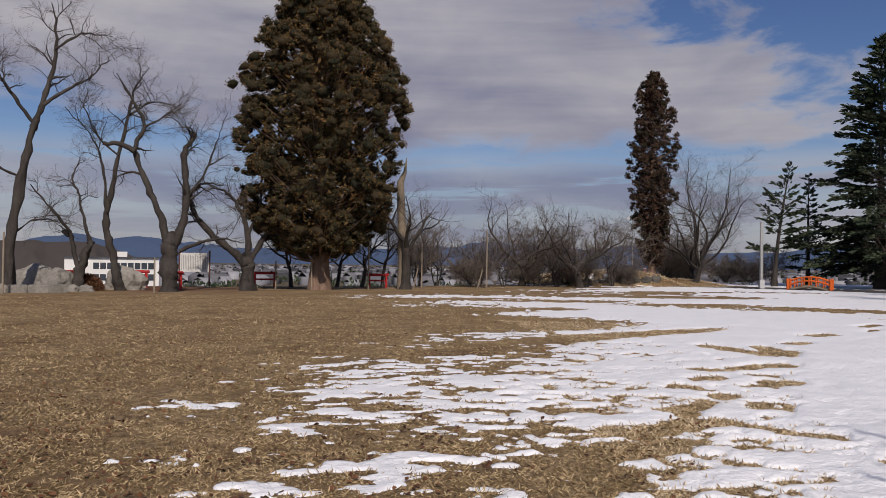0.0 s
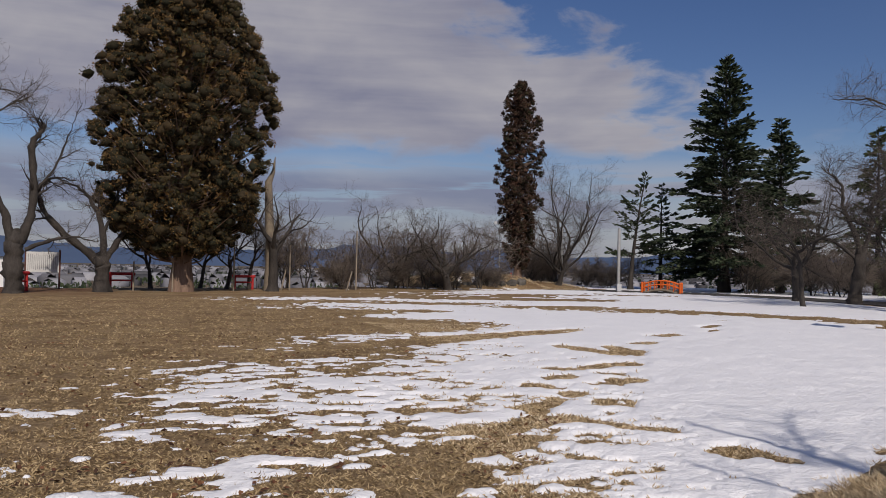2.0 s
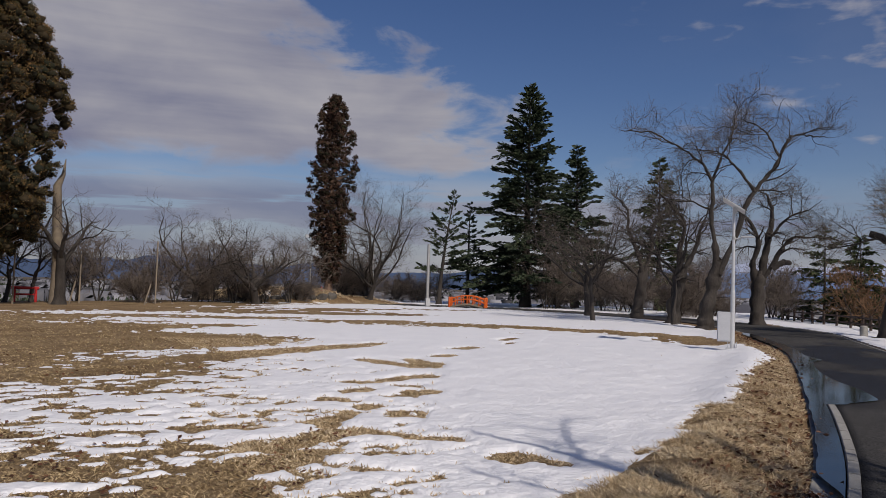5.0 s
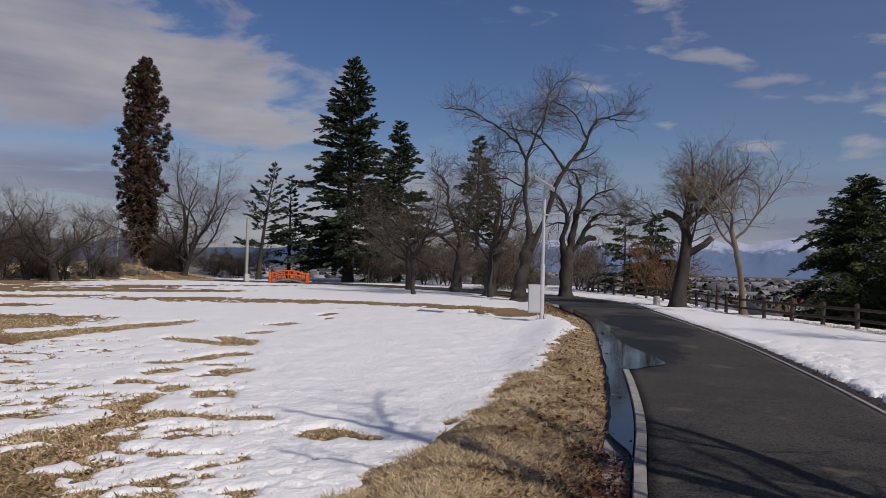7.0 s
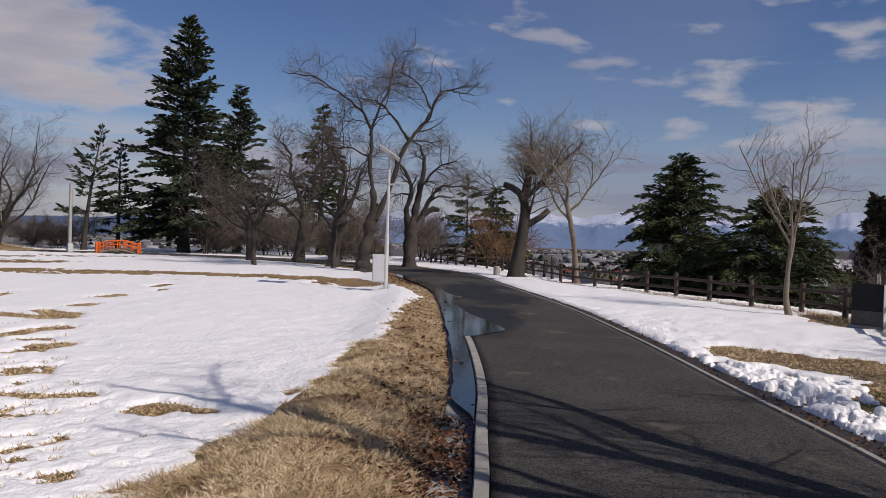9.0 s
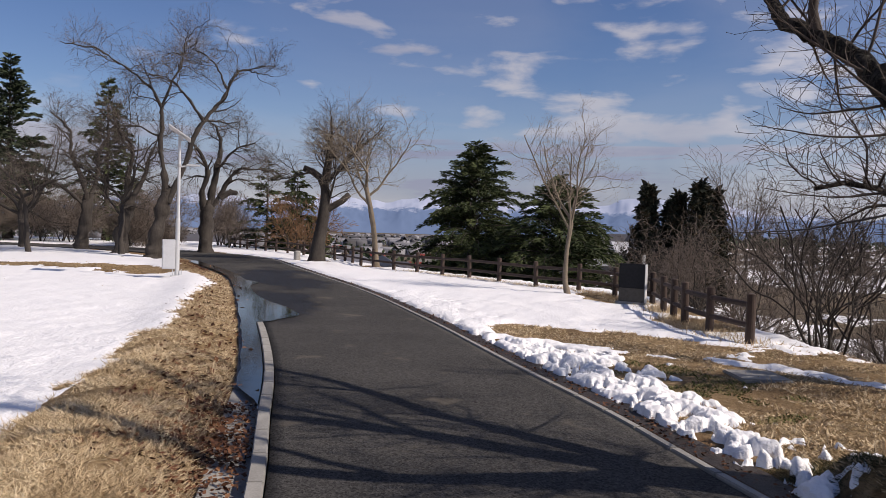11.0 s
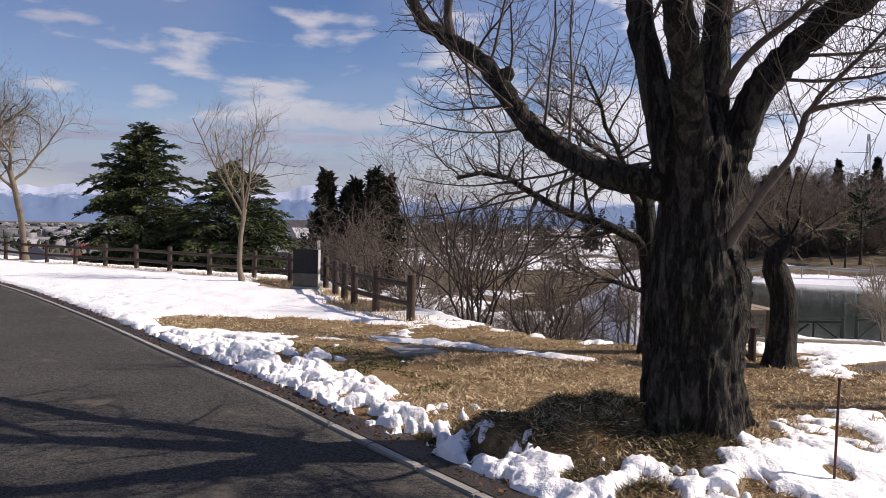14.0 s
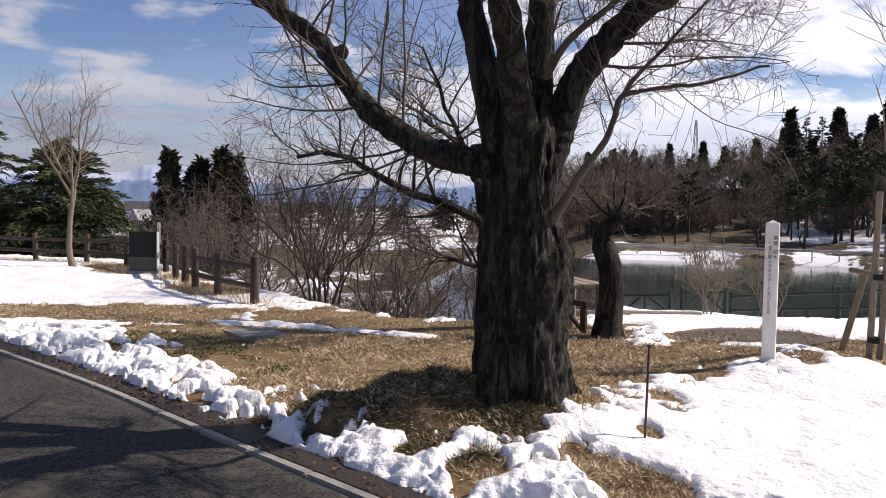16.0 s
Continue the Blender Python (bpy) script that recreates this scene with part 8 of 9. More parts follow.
pole("grey concrete utility pole with a base cabinet", 21.9, 54.4, 4.6, 0.13, False, 0.62)
pole("tall slim pole with two floodlights on the mound", 14.2, 59.0, 5.0, 0.05, True, 0.5)
pole("weathered grey pole behind the mound", 19.3, 59.6, 5.0, 0.09)
for x, y, c1, c2 in ((12.0, 58.7, "white_paint", "white_paint"), (14.9, 58.2, "white_paint", "red"), (13.4, 59.4, "concrete", "concrete")):
    ob = thing("boundary_post", "small painted post standing on the mound", "post", "posts on the mound", on_land(x, y))
    bm = bmesh.new()
    box(bm, 0, 0, 0.35, 0.16, 0.16, 0.8, 0.015)
    part("shaft", bm, M[c1], ob)
    bm = bmesh.new()
    rod(bm, (0, 0, 0.74), (0, 0, 1.25), 0.1, 0.04, 10)
    part("cap", bm, M[c2], ob)
for k, (x, y, h, sx) in enumerate(((-8.8, 42.7, 1.5, 0.0), (-6.7, 41.6, 1.55, 0.0), (-4.0, 44.4, 4.1, 0.0), (2.8, 48.5, 3.6, 0.0), (-1.1, 46.6, 2.6, 0.0), (2.1, 46.6, 1.15, 0.35), (-1.6, 46.2, 1.2, 0.3), (-12.9, 36.2, 1.6, 0.0), (-18.3, 33.6, 2.6, 0.0), (6.4, 52.6, 3.2, 0.0))):
    ob = thing("wooden_stake", "pale weathered wooden stake at the lawn edge", "stake", "stakes along the lawn edge", on_land(x, y))
    bm = bmesh.new()
    rod(bm, (0, 0, -0.2), (sx, 0, h), 0.045, 0.035, 8)
    part("shaft", bm, M["cut_wood"], ob)


def boulder(label, x, y, sx, sy, sz, seed, turn=0, name="boulder", material="rock", group="", sink=0.25):
    bm = bmesh.new()
    bmesh.ops.create_icosphere(bm, subdivisions=4, radius=1.0)
    rng = random.Random(seed)
    o = Vector((rng.uniform(0, 50), rng.uniform(0, 50), rng.uniform(0, 50)))
    for v in bm.verts:
        d = 1 + 0.35 * noise.noise(v.co * 1.1 + o) + 0.16 * noise.noise(v.co * 2.7 + o) + 0.06 * noise.noise(v.co * 7 + o)
        v.co = Vector((v.co.x * sx, v.co.y * sy, v.co.z * sz)) * d
    p = on_land(x, y)
    me = bpy.data.meshes.new(name)
    bm.to_mesh(me)
    bm.free()
    me.materials.append(M[material])
    ob = tagged(new(name, me), label, "rock", group)
    ob.matrix_basis = pose(p[0], p[1], p[2] + sz * (1 - 2 * sink) * 0.5, 0, 0, turn)
    return ob


ROCKS = "rocks of the rock garden"
boulder("large pale grey boulder in the rock garden", -19.0, 37.6, 1.1, 0.8, 0.95, 1, 10, group=ROCKS)
boulder("broken slab leaning against the boulder", -17.6, 36.9, 0.8, 0.5, 0.8, 2, 40, group=ROCKS)
boulder("large smooth sloping grey boulder", -15.6, 39.6, 1.15, 0.8, 0.85, 3, 170, group=ROCKS)
for k in range(9):
    boulder("small grey stone at the rock garden edge", -20.4 + k * 0.52, 36.3 + 0.25 * (k % 3), 0.34, 0.3, 0.26, 10 + k, 40 * k, group=ROCKS)
for k in range(9):
    boulder("dark grey stone edging the grassy mound", 8.6 + k * 0.82, 55.75 + 0.012 * (k - 4) ** 2, 0.44, 0.3, 0.24 + 0.06 * (k % 3), 30 + k, 50 * k, group="stones round the mound", material="dark_rock", sink=0.45)
w = thing("stone_kerb", "low grey stone edging wall of the rock garden", "wall", "", (-18.6, 34.4, 0), 26)
for k in range(6):
    bm = bmesh.new()
    box(bm, -1.9 + k * 0.78, 0, 0.16, 0.76, 0.4, 0.4, 0.03)
    part("block", bm, M["rock"], w)


def round_bush(label, x, y, r, h, foliage, seed):
    rng = np.random.default_rng(seed)
    ob = thing("clipped_bush", label, "bush", "", on_land(x, y))
    n = 5200
    u = rng.normal(0, 1, (n, 3))
    u /= np.linalg.norm(u, axis=1)[:, None]
    u[:, 2] = np.abs(u[:, 2])
    q = u * [r, r, h] * rng.uniform(0.7, 1.0, (n, 1))
    tagged(part("crown", cards("crown", q, u + rng.normal(0, 0.5, (n, 3)), rng.normal(0, 1, (n, 3)), np.full(n, 0.14), np.full(n, 0.05)), M[foliage], ob), kind="stuff")
    st = [wander(rng, (0, 0, -0.1), (rng.normal(0, 0.5), rng.normal(0, 0.5), 1), h * 0.8, 5, 0.03, 0.008, 0.1, 0.05) for k in range(7)]
    part("stem", tubes("stem", st, 5), M["bark"], ob)


round_bush("round brown clipped bush among the rocks", -16.8, 38.0, 0.75, 0.75, "dead_leaf", 3)


def notice_board():
    ob = thing("notice_board", "white notice board on two dark posts", "sign", "", on_land(-13.4, 43.5), 16)
    for s in (-0.78, 0.78):
        bm = bmesh.new()
        box(bm, s, 0, 0.95, 0.09, 0.09, 2.1, 0.01)
        part("post", bm, M["rust"], ob)
    bm = bmesh.new()
    box(bm, 0, -0.06, 1.35, 1.5, 0.05, 1.05, 0.01)
    part("panel", bm, M["sign_white"], ob)
    for k in range(16):
        bm = bmesh.new()
        box(bm, -0.66 + k * 0.088, -0.088, 1.34 + 0.02 * (k % 3), 0.03, 0.004, 0.84 - 0.05 * (k % 4))
        part("text_bar", bm, M["print"], ob)


notice_board()


def red_frame(x, y, turn, wide, high):
    ob = thing("play_frame", "red painted low timber frame at the lawn edge", "frame", "red frames at the lawn edge", on_land(x, y), turn)
    for s in (-wide / 2, wide / 2):
        bm = bmesh.new()
        rod(bm, (s, 0, -0.1), (s, 0, high), 0.07, 0.07, 10)
        part("post", bm, M["red"], ob)
    bm = bmesh.new()
    rod(bm, (-wide / 2 - 0.15, 0, high), (wide / 2 + 0.15, 0, high), 0.08, 0.08, 10)
    part("beam", bm, M["red"], ob)
    bm = bmesh.new()
    rod(bm, (-wide / 2, 0, high * 0.55), (wide / 2, 0, high * 0.55), 0.05, 0.05, 10)
    part("rail", bm, M["red"], ob)


red_frame(-15.6, 41.7, 10, 0.5, 0.85)
red_frame(-13.3, 40.6, 80, 0.5, 0.85)
red_frame(-18.6, 40.0, 60, 0.5, 0.85)
red_frame(-10.0, 45.4, 10, 1.1, 0.8)
red_frame(-3.7, 47.0, 10, 1.0, 0.75)


# ---- the town below ----
def gable_house(label, w, d, h, roof, wall, group, panes=True):
    ob = thing("house", label, "house", group)
    bm = bmesh.new()
    box(bm, 0, 0, h / 2 - 0.5, w, d, h + 1)
    part("wall", bm, M[wall], ob)
    bm = bmesh.new()
    r = 0.28 * d
    vs = [bm.verts.new(v) for v in ((-w / 2 - 0.5, -d / 2 - 0.6, h - 0.15), (w / 2 + 0.5, -d / 2 - 0.6, h - 0.15), (w / 2 + 0.5, d / 2 + 0.6, h - 0.15), (-w / 2 - 0.5, d / 2 + 0.6, h - 0.15), (-w / 2 - 0.5, 0, h + r), (w / 2 + 0.5, 0, h + r))]
    for f in ((0, 1, 5, 4), (2, 3, 4, 5), (0, 4, 3), (1, 2, 5), (0, 3, 2, 1)):
        bm.faces.new([vs[i] for i in f])
    part("roof", bm, M[roof], ob)
    for sy in (-1, 1) if panes else ():
        for lvl in range(int(h // 2.7)):
            for k in range(3):
                bm = bmesh.new()
                box(bm, (-0.3 + 0.3 * k) * w, sy * (d / 2 + 0.03), 1.5 + lvl * 2.7, w * 0.17, 0.1, 1.2)
                part("window", bm, M["glass"], ob)
    for sx in (-1, 1) if panes else ():
        for lvl in range(int(h // 2.7)):
            bm = bmesh.new()
            box(bm, sx * (w / 2 + 0.03), 0, 1.5 + lvl * 2.7, 0.1, d * 0.22, 1.2)
            part("window", bm, M["glass"], ob)
    return ob


def build_town():
    rng = random.Random(12)
    kinds = [gable_house("two storey house with a dark tiled roof", 10, 7, 5.4, "tile_roof", "plaster", "houses of the town"),
             gable_house("low house with a snow covered roof", 12, 8, 3.2, "snow_roof", "plaster", "houses of the town"),
             gable_house("house with a red sheet metal roof", 11, 8, 4.4, "red_roof", "plaster", "houses of the town"),
             gable_house("long white shed with a grey roof", 24, 10, 4.6, "tile_roof", "white_wall", "houses of the town")]
    kinds += [gable_house(o["label"], w, d, h, r, m, "houses of the town", False) for o, (w, d, h, r, m) in zip(kinds, ((10, 7, 5.4, "tile_roof", "plaster"), (12, 8, 3.2, "snow_roof", "plaster"), (11, 8, 4.4, "red_roof", "plaster"), (24, 10, 4.6, "tile_roof", "white_wall")))]
    first = set()

    def put(k, x, y, turn):
        k = k + (4 if math.hypot(x, y) > 230 else 0)
        m = pose(*on_land(x, y), 0, 0, turn)
        if k in first:
            copy_thing(kinds[k], m)
        else:
            first.add(k)
            kinds[k].matrix_basis = m

    n = 0
    while n < 230:
        a = rng.uniform(40, 80) if n < 175 else rng.uniform(-32, 30)
        r = 90 + 800 * rng.random() ** 1.8 if a > 35 else rng.uniform(110, 600)
        if a > 62 and r < 130:
            continue
        x, y = r * math.sin(radians(a)), r * math.cos(radians(a))
        put(rng.choice((0, 0, 0, 1, 1, 2, 3)), x, y, rng.choice((0, 90)) + rng.gauss(25, 8))
        n += 1
    # the far part of the town, too small to tell apart
    V, F, base = [], [], 0
    nr = np.random.default_rng(8)
    for k in range(2600):
        a = radians(nr.uniform(-45, 92))
        r = nr.uniform(700, 2600)
        w_, d_, h_ = nr.uniform(8, 26), nr.uniform(7, 14), nr.uniform(4, 9)
        c = np.array([r * math.sin(a), r * math.cos(a)])
        t = nr.uniform(0, 3.14)
        ax = np.array([math.cos(t), math.sin(t)])
        ay = np.array([-ax[1], ax[0]])
        z = -24.0
        q = [np.append(c + ax * sx * w_ / 2 + ay * sy * d_ / 2, z + zz) for zz in (0, h_) for sx, sy in ((-1, -1), (1, -1), (1, 1), (-1, 1))]
        q += [np.append(c - ax * w_ / 2, z + h_ * 1.45), np.append(c + ax * w_ / 2, z + h_ * 1.45)]
        V += q
        F += [[base + i for i in f] for f in ((0, 1, 5, 4), (1, 2, 6, 5), (2, 3, 7, 6), (3, 0, 4, 7), (4, 5, 9, 8), (7, 8, 9, 6))]
        base += 10
    me = mesh_of("distant_town", np.array(V), np.array(F), 4)
    mt = mat("distant roofs and walls", (0.2, 0.2, 0.21), (0.1, 0.1, 0.115), 0.02, 0.8, island=0.75)
    me.materials.append(mt)
    tagged(new("distant_town", me), "grey and white roofs of the distant town", "town", kind="stuff")
    # belts of trees between the houses
    P, A = [], []
    for k in range(420):
        a = radians(nr.uniform(-45, 92))
        r = nr.uniform(350, 2400)
        c = np.array([r * math.sin(a), r * math.cos(a), -24 + 0.0])
        z0 = float(land(c[:1], c[1:2], False)[0])
        m = 40
        s = nr.uniform(4, 9)
        u = nr.normal(0, 1, (m, 3)) * [s * 1.6, s * 1.6, 0]
        hh = nr.uniform(0.1, 1.0, m) * s
        P.append(np.array([c[0], c[1], z0]) + u + np.stack([0 * hh, 0 * hh, hh], 1))
        A.append(nr.normal(0, 0.5, (m, 3)) + [0, 0, 1.0])
    P, A = np.concatenate(P), np.concatenate(A)
    me = cards("tree_belt", P, A, nr.normal(0, 1, A.shape), nr.uniform(2.5, 5.5, len(P)), nr.uniform(1.6, 3.0, len(P)))
    me.materials.append(M["pine"])
    tagged(new("tree_belt", me), "dark tree belts among the distant houses", "trees", kind="stuff")

    # the white school block
    ob = thing("school_building", "long white two storey school with window bands", "building", "", (-100.4, 240.3, -7.5), 22)
    bm = bmesh.new()
    box(bm, 0, 0, 4.0, 26, 12, 10)
    part("wall", bm, M["white_wall"], ob)
    bm = bmesh.new()
    box(bm, 0, 0, 9.15, 27.5, 13.4, 0.3)
    part("roof", bm, M["tile_roof"], ob)
    bm = bmesh.new()
    box(bm, 2, 0, 10.1, 4, 4, 1.6)
    part("roof_house", bm, M["white_wall"], ob)
    for lvl in (3.2, 6.6):
        for k in range(9):
            bm = bmesh.new()
            box(bm, -4.5 + k * 1.9, -6.02, lvl, 1.6, 0.15, 1.9)
            part("window", bm, M["glass"], ob)


build_town()


def parked_car(label, x, y, turn, paint):
    ob = thing("car", label, "car", "cars parked below the lawn", on_land(x, y), turn)
    bm = bmesh.new()
    box(bm, 0, 0, 0.55, 4.0, 1.6, 0.62, 0.14)
    box(bm, -0.2, 0, 1.08, 2.3, 1.42, 0.55, 0.2)
    part("body", bm, M[paint], ob)
    for s in (-1, 1):
        bm = bmesh.new()
        box(bm, -0.2, s * 0.715, 1.1, 1.9, 0.02, 0.36, 0.005)
        part("window", bm, M["glass"], ob)
        for u in (-1.25, 1.25):
            bm = bmesh.new()
            rod(bm, (u, s * 0.62, 0.3), (u, s * 0.82, 0.3), 0.3, 0.3, 16)
            part("wheel", bm, M["rubber"], ob)


for k, (x, y) in enumerate(((-26.6, 86), (-22, 88), (-9, 86), (-5, 90), (0, 88), (-14, 92))):
    parked_car("white car parked below the lawn" if k % 3 else "blue grey car parked below the lawn", x, y, 15 * k, "car_white" if k % 3 else "car_blue")


def pylon():
    ob = thing("radio_mast", "red and white lattice mast behind the wooded hill", "mast", "", (297, -120.4, 8))
    for k in range(9):
        z0, z1 = k * 3.2, (k + 1) * 3.2
        w0, w1 = 1.5 * (1 - k / 11), 1.5 * (1 - (k + 1) / 11)
        bm = bmesh.new()
        c0 = [(sx * w0, sy * w0, z0) for sx, sy in ((-1, -1), (1, -1), (1, 1), (-1, 1))]
        c1 = [(sx * w1, sy * w1, z1) for sx, sy in ((-1, -1), (1, -1), (1, 1), (-1, 1))]
        for i in range(4):
            rod(bm, c0[i], c1[i], 0.12, 0.12, 5)
            rod(bm, c0[i], c1[(i + 1) % 4], 0.07, 0.07, 5)
            rod(bm, c1[i], c1[(i + 1) % 4], 0.07, 0.07, 5)
        part("lattice_bay", bm, M["galv"], ob)


pylon()


def pavilion():
    ob = thing("pavilion", "small pavilion with a pale pyramid roof among the trees", "pavilion", "", on_land(114.7, -51.2), 20)
    h = 3.0
    for sx in (-1, 1):
        for sy in (-1, 1):
            bm = bmesh.new()
            box(bm, sx * 1.7, sy * 1.7, h / 2 - 0.3, 0.22, 0.22, h + 0.6)
            part("post", bm, M["deck"], ob)
    bm = bmesh.new()
    vs = [bm.verts.new((sx * 2.6, sy * 2.6, h)) for sx, sy in ((-1, -1), (1, -1), (1, 1), (-1, 1))] + [bm.verts.new((0, 0, h + 1.9))]
    for i in range(4):
        bm.faces.new((vs[i], vs[(i + 1) % 4], vs[4]))
    bm.faces.new(vs[3::-1])
    part("roof", bm, M["galv"], ob)


pavilion()


# ---- the trodden path by the pond steps ----
def bare_path():
    an = np.linspace(0, 2 * math.pi, 49)[:-1]
    rim = 1 + 0.25 * fbm(np.cos(an) * 1.6 + 5, np.sin(an) * 1.6, 205, 3)
    V = [np.array([[9.9, -4.45, 0.0]])]
    for k in range(1, 6):
        c = np.stack([9.9 + 0.6 * rim * np.cos(an) * k / 5, -4.45 + 0.98 * rim * np.sin(an) * k / 5, np.zeros(48)], 1)
        V.append(c)
    V = np.concatenate(V)
    V[:, 2] = land(V[:, 0], V[:, 1]) + 0.012
    F = [(0, 1 + j, 1 + (j + 1) % 48) for j in range(48)]
    for k in range(4):
        for j in range(48):
            a, b = 1 + k * 48 + j, 1 + k * 48 + (j + 1) % 48
            F += [(a, a + 48, b + 48), (a, b + 48, b)]
    me = mesh_of("path", V, np.array(F), 3, True)
    me.materials.append(mat("damp trodden soil", (0.095, 0.075, 0.06), (0.055, 0.044, 0.036), 3, 0.85, 0.6, 30))
    tagged(new("path", me), "dark damp trodden soil showing through the snow", "path", kind="structure")


bare_path()


# ---- grass, weeds and leaves ----
def blades(name, label, x, y, height, width, material, seed, lean=0.9, category="grass"):
    rng = np.random.default_rng(seed)
    n = len(x)
    z = land(x, y)
    up = np.stack([rng.normal(0, lean, n), rng.normal(0, lean, n), np.ones(n)], 1)
    me = cards(name, np.stack([x, y, z - 0.005], 1), up, rng.normal(0, 1, (n, 3)), height * rng.uniform(0.5, 1.3, n), width * rng.uniform(0.7, 1.3, n))
    me.materials.append(M[material])
    tagged(new(name, me), label, category, kind="stuff")


def scatter(seed, n, r0, r1, a0, a1):
    rng = np.random.default_rng(seed)
    r = np.sqrt(rng.uniform(r0 ** 2, r1 ** 2, n)) if r1 < 9 else np.exp(rng.uniform(math.log(r0), math.log(r1), n))
    a = np.radians(rng.uniform(a0, a1, n))
    return r * np.sin(a), r * np.cos(a)


def build_grass():
    # matted lawn tufts on the open turf
    x, y = scatter(1, 290000, 4.2, 36, -32, 46)
    cover, thick = snow_cover(x, y)
    tuft = fbm(x * 2.6, y * 2.6, 131, 3)
    ok = (cover < 0.1) & (tuft > -0.36) & (inside(x, y, CARRIAGEWAY) < -0.62)
    verge = line_gap(x, y, LEFT_LINE) < 2.6
    lawn = ok & ~verge
    blades("lawn_grass", "flattened brown winter lawn grass", x[lawn], y[lawn], 0.045 + 0.02 * np.clip(tuft[lawn] * 3, 0, 1), 0.005 + 0.0007 * np.hypot(x[lawn], y[lawn]), "dull_straw", 2, 2.6)
    # straw showing where feet have opened the snow
    x, y = scatter(2, 260000, 4.2, 22, -6, 44)
    cover, thick = snow_cover(x, y)
    ok = (cover < 0.03) & (x - np.interp(y, LAWN_EDGE_Y, LAWN_EDGE_X) > 2.2) & (line_gap(x, y, LEFT_LINE) > 2.3)
    blades("trodden_grass", "pale straw in the holes of the snow", x[ok], y[ok], np.full(ok.sum(), 0.05), 0.006 + 0.0006 * np.hypot(x[ok], y[ok]), "straw", 8, 2.6)
    # the long dry grass of the verge
    x, y = scatter(3, 430000, 3.6, 26, 15, 60)
    cover, thick = snow_cover(x, y)
    v = line_gap(x, y, LEFT_LINE)
    tuft = fbm(x * 3, y * 3, 141, 3)
    ok = (cover < 0.05) & (v < 2.3) & (v > 0.42) & (inside(x, y, CARRIAGEWAY) < -0.42) & (tuft > -0.3)
    blades("verge_grass", "long dry straw coloured verge grass", x[ok], y[ok], 0.07 + 0.04 * np.clip(tuft[ok] * 3, 0, 1), 0.0022 + 0.00035 * np.hypot(x[ok], y[ok]), "straw", 4, 2.2)
    # beyond the road
    x, y = scatter(5, 300000, 4.0, 22, 60, 132)
    cover, thick = snow_cover(x, y)
    k = line_gap(x, y, RIGHT_LINE)
    tuft = fbm(x * 2.2, y * 2.2, 151, 3)
    green = soft_ellipse(x, y, 9.1, 2.1, 1.7, 1.0, 35)
    green = np.where(green > 0, green + 1.2 * tuft, -1)
    ok = (cover < 0.04) & (inside(x, y, CARRIAGEWAY) < -0.6) & (inside(x, y, PLATEAU) > -3) & (tuft > -0.25)
    dry, gr = ok & (green < 0.25), ok & (green >= 0.25)
    blades("bank_grass", "short dry grass on the bank", x[dry], y[dry], 0.05 + 0.025 * np.clip(tuft[dry] * 3, 0, 1), 0.004 + 0.0006 * np.hypot(x[dry], y[dry]), "straw", 6, 2.2)
    blades("weeds", "low green weeds in the thawed patch", x[gr], y[gr], np.full(gr.sum(), 0.04), 0.013, "weed", 7, 1.6, "weeds")
    # shaggy grass round the old cherry's foot and the fence
    rng = np.random.default_rng(9)
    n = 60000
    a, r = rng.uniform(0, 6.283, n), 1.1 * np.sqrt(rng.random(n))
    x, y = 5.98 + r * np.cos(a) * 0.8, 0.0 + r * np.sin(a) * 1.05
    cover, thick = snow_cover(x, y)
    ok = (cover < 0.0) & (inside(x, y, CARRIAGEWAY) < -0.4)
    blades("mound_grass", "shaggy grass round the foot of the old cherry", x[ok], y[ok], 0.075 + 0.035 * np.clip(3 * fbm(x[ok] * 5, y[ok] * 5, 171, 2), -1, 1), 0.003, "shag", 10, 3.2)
    f = smooth_line(FENCE[:8], 10)
    t = rng.integers(0, len(f), 9000)
    x, y = f[t, 0] + rng.normal(0, 0.22, 9000), f[t, 1] + rng.normal(0, 0.22, 9000)
    blades("fence_grass", "yellow tufts of grass along the fence", x, y, np.full(9000, 0.11), 0.01, "straw", 11, 0.7)
    # long grass on the mound
    n = 26000
    a, r = rng.uniform(0, 6.283, n), np.sqrt(rng.random(n))
    x, y = 13.5 + 7.8 * r * np.cos(a), 58.4 + 3.2 * r * np.sin(a)
    blades("mound_straw", "yellow brown grass on the low mound", x, y, np.full(n, 0.16), 0.04, "straw", 14, 1.5)
    # fallen leaves in the gutter and on the verge
    t = rng.integers(18, 70, 2600)
    off = -np.abs(rng.normal(0.8, 0.26, 2600))
    p = beside(LEFT, 0.0)[t] + (beside(LEFT, 1.0) - LEFT)[t] * off[:, None] + rng.normal(0, 0.12, (2600, 2))
    x, y = p[:, 0], p[:, 1]
    ok = (inside(x, y, CARRIAGEWAY) < -0.1) & ((off < -0.42) | (rng.random(2600) < 0.35))
    x, y, off = x[ok], y[ok], off[ok]
    z = np.maximum(land(x, y) + 0.012, np.where(off > -0.5, 0.018, -1))
    n = len(x)
    flat = rng.normal(0, 1, (n, 3)) * [1, 1, 0.18]
    me = cards("fallen_leaves", np.stack([x, y, z], 1), flat, rng.normal(0, 1, (n, 3)) * [1, 1, 0.15], rng.uniform(0.05, 0.09, n), rng.uniform(0.03, 0.05, n))
    me.materials.append(M["dead_leaf"])
    tagged(new("fallen_leaves", me), "red brown fallen leaves along the gutter", "leaves", kind="stuff")
    # the gutter choked with leaves where it comes near
    n = 2400
    t = rng.integers(10, 27, n)
    w = (LEFT[t + 1] - LEFT[t]) * rng.random(n)[:, None]
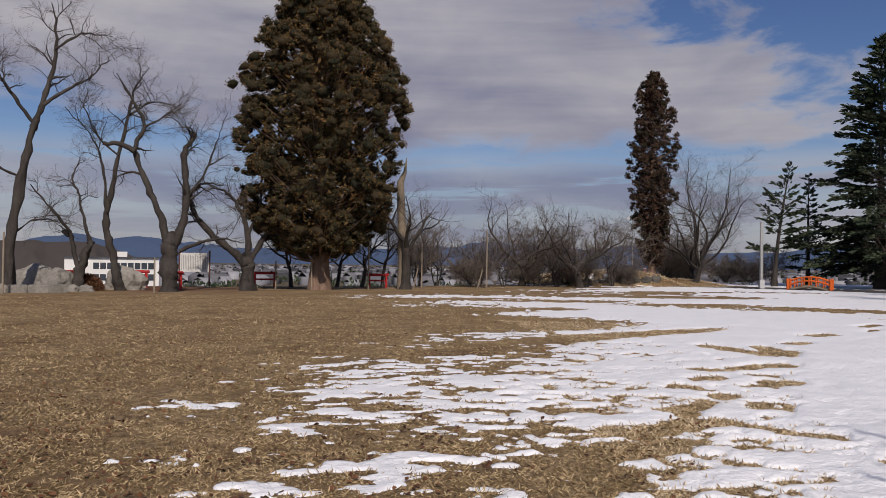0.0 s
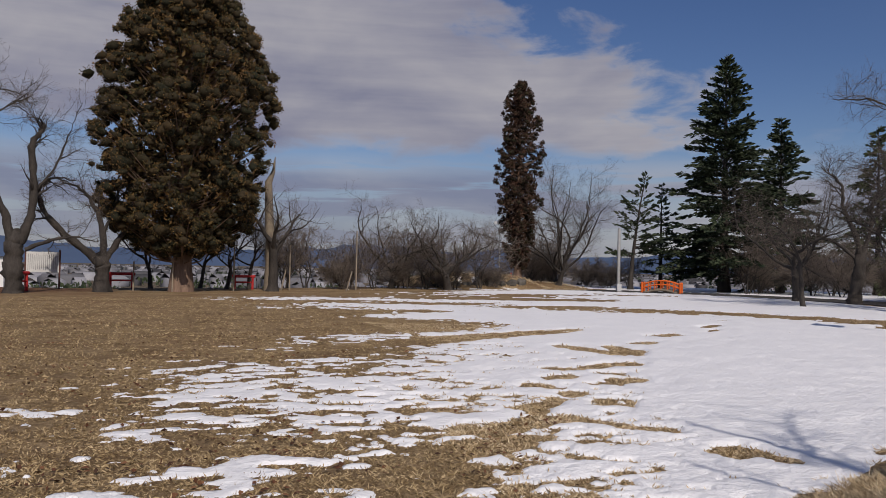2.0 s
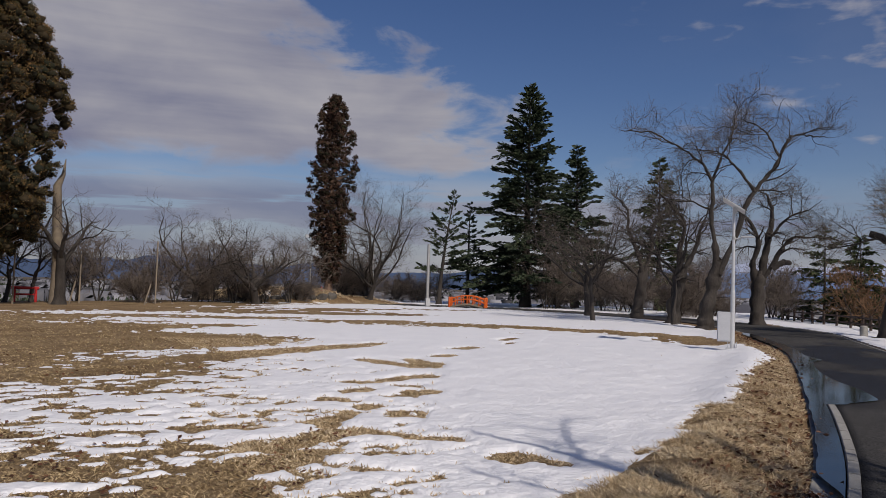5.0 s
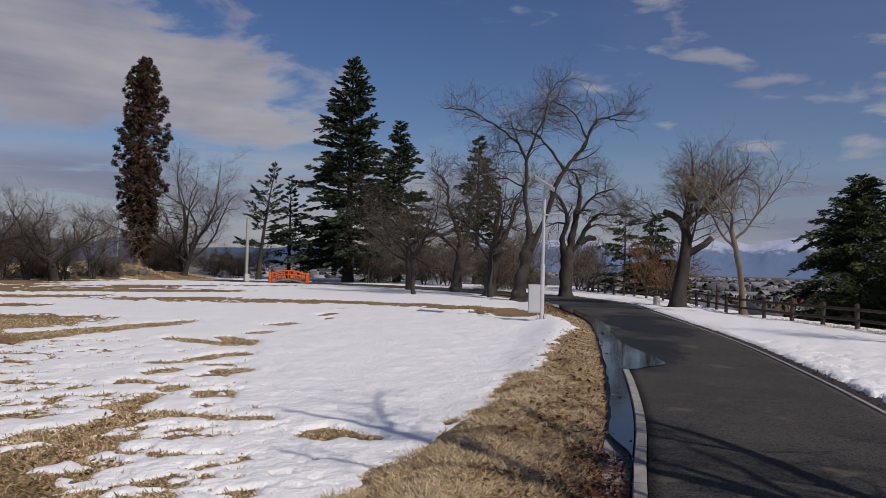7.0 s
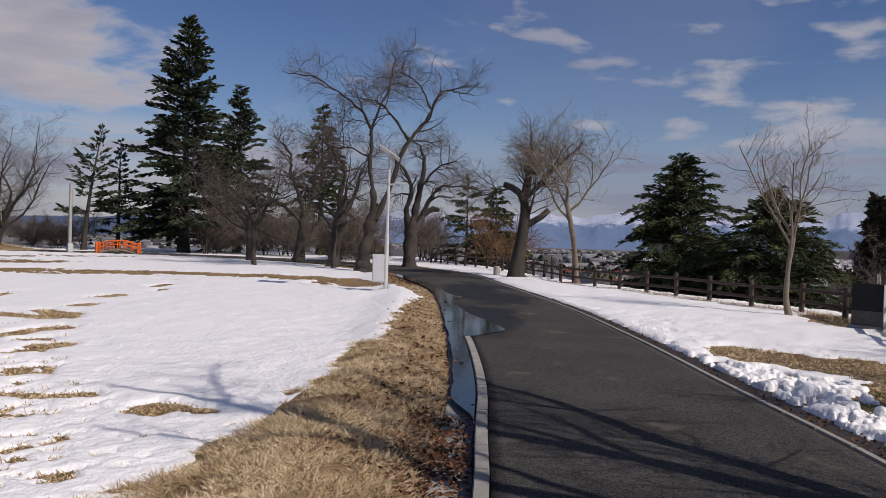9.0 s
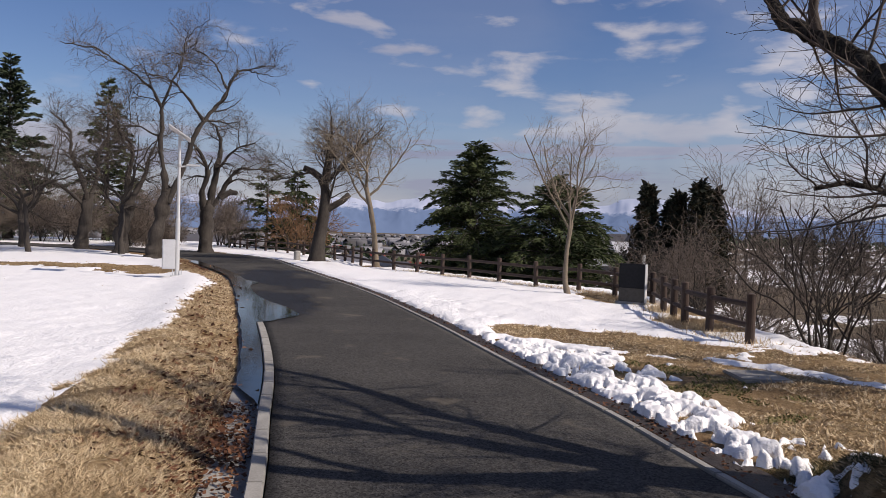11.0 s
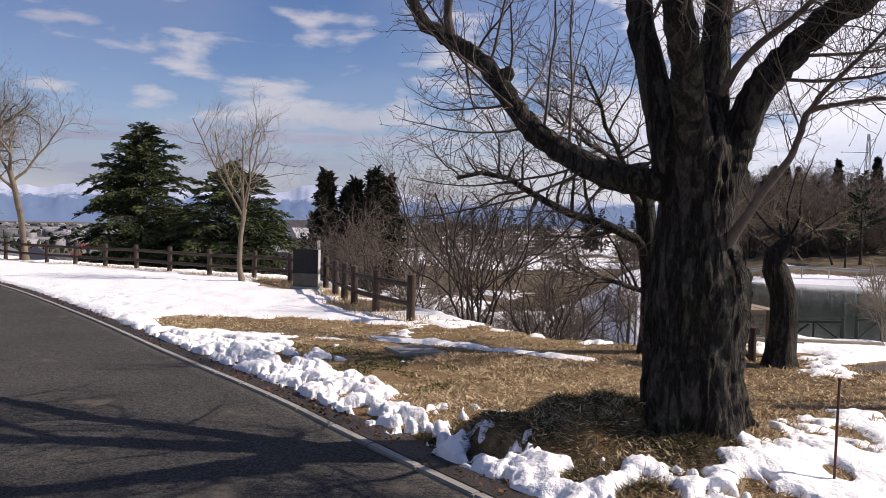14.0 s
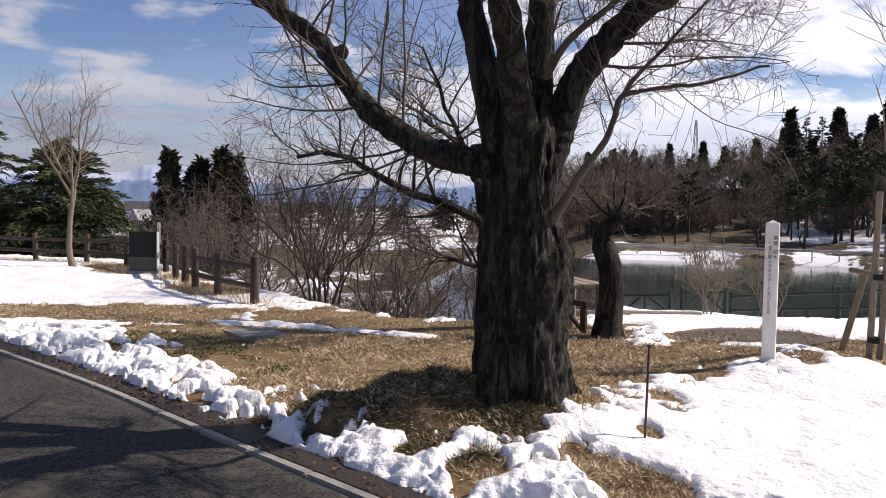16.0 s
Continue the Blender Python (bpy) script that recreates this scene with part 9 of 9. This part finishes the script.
    p = LEFT[t] + w + (beside(LEFT, 1.0) - LEFT)[t] * -rng.uniform(0.13, 0.62, n)[:, None] ** np.where(rng.random(n) < 0.6, 1.0, 0.8)[:, None]
    x, y = p[:, 0], p[:, 1]
    ok = rng.random(n) > ease(x, 5.2, 7.2) * 0.9
    x, y = x[ok], y[ok]
    n = len(x)
    z = np.maximum(land(x, y) + 0.01, -0.028) + rng.uniform(0, 0.03, n)
    me = cards("gutter_leaves", np.stack([x, y, z], 1), rng.normal(0, 1, (n, 3)) * [1, 1, 0.3], rng.normal(0, 1, (n, 3)) * [1, 1, 0.3], rng.uniform(0.03, 0.055, n), rng.uniform(0.018, 0.035, n))
    me.materials.append(M["dead_leaf"])
    tagged(new("gutter_leaves", me), "wet red brown leaves choking the gutter", "leaves", kind="stuff")
    # and in the mould along the far kerb
    n = 700
    t = rng.integers(10, 60, n)
    p = beside(RIGHT, 0.0)[t] + (beside(RIGHT, 1.0) - RIGHT)[t] * rng.uniform(0.1, 0.34, n)[:, None] + (RIGHT[t + 1] - RIGHT[t]) * rng.random(n)[:, None]
    me = cards("kerb_leaves", np.column_stack([p, np.full(n, 0.012)]), rng.normal(0, 1, (n, 3)) * [1, 1, 0.25], rng.normal(0, 1, (n, 3)) * [1, 1, 0.25], rng.uniform(0.03, 0.05, n), rng.uniform(0.018, 0.03, n))
    me.materials.append(M["dead_leaf"])
    tagged(new("kerb_leaves", me), "sodden brown leaves along the far kerb", "leaves", kind="stuff")
    # leaf litter on the lawn
    x, y = scatter(12, 5000, 4.2, 22, -32, 20)
    cover, thick = snow_cover(x, y)
    ok = (cover < 0) & (fbm(x * 0.9, y * 0.9, 161, 3) > 0.02)
    x, y = x[ok], y[ok]
    n = len(x)
    me = cards("lawn_leaves", np.stack([x, y, land(x, y) + 0.02], 1), rng.normal(0, 1, (n, 3)) * [1, 1, 0.2], rng.normal(0, 1, (n, 3)) * [1, 1, 0.2], rng.uniform(0.04, 0.07, n), rng.uniform(0.025, 0.04, n))
    me.materials.append(M["dead_leaf"])
    tagged(new("lawn_leaves", me), "scattered fallen leaves on the lawn", "leaves", kind="stuff")


build_grass()
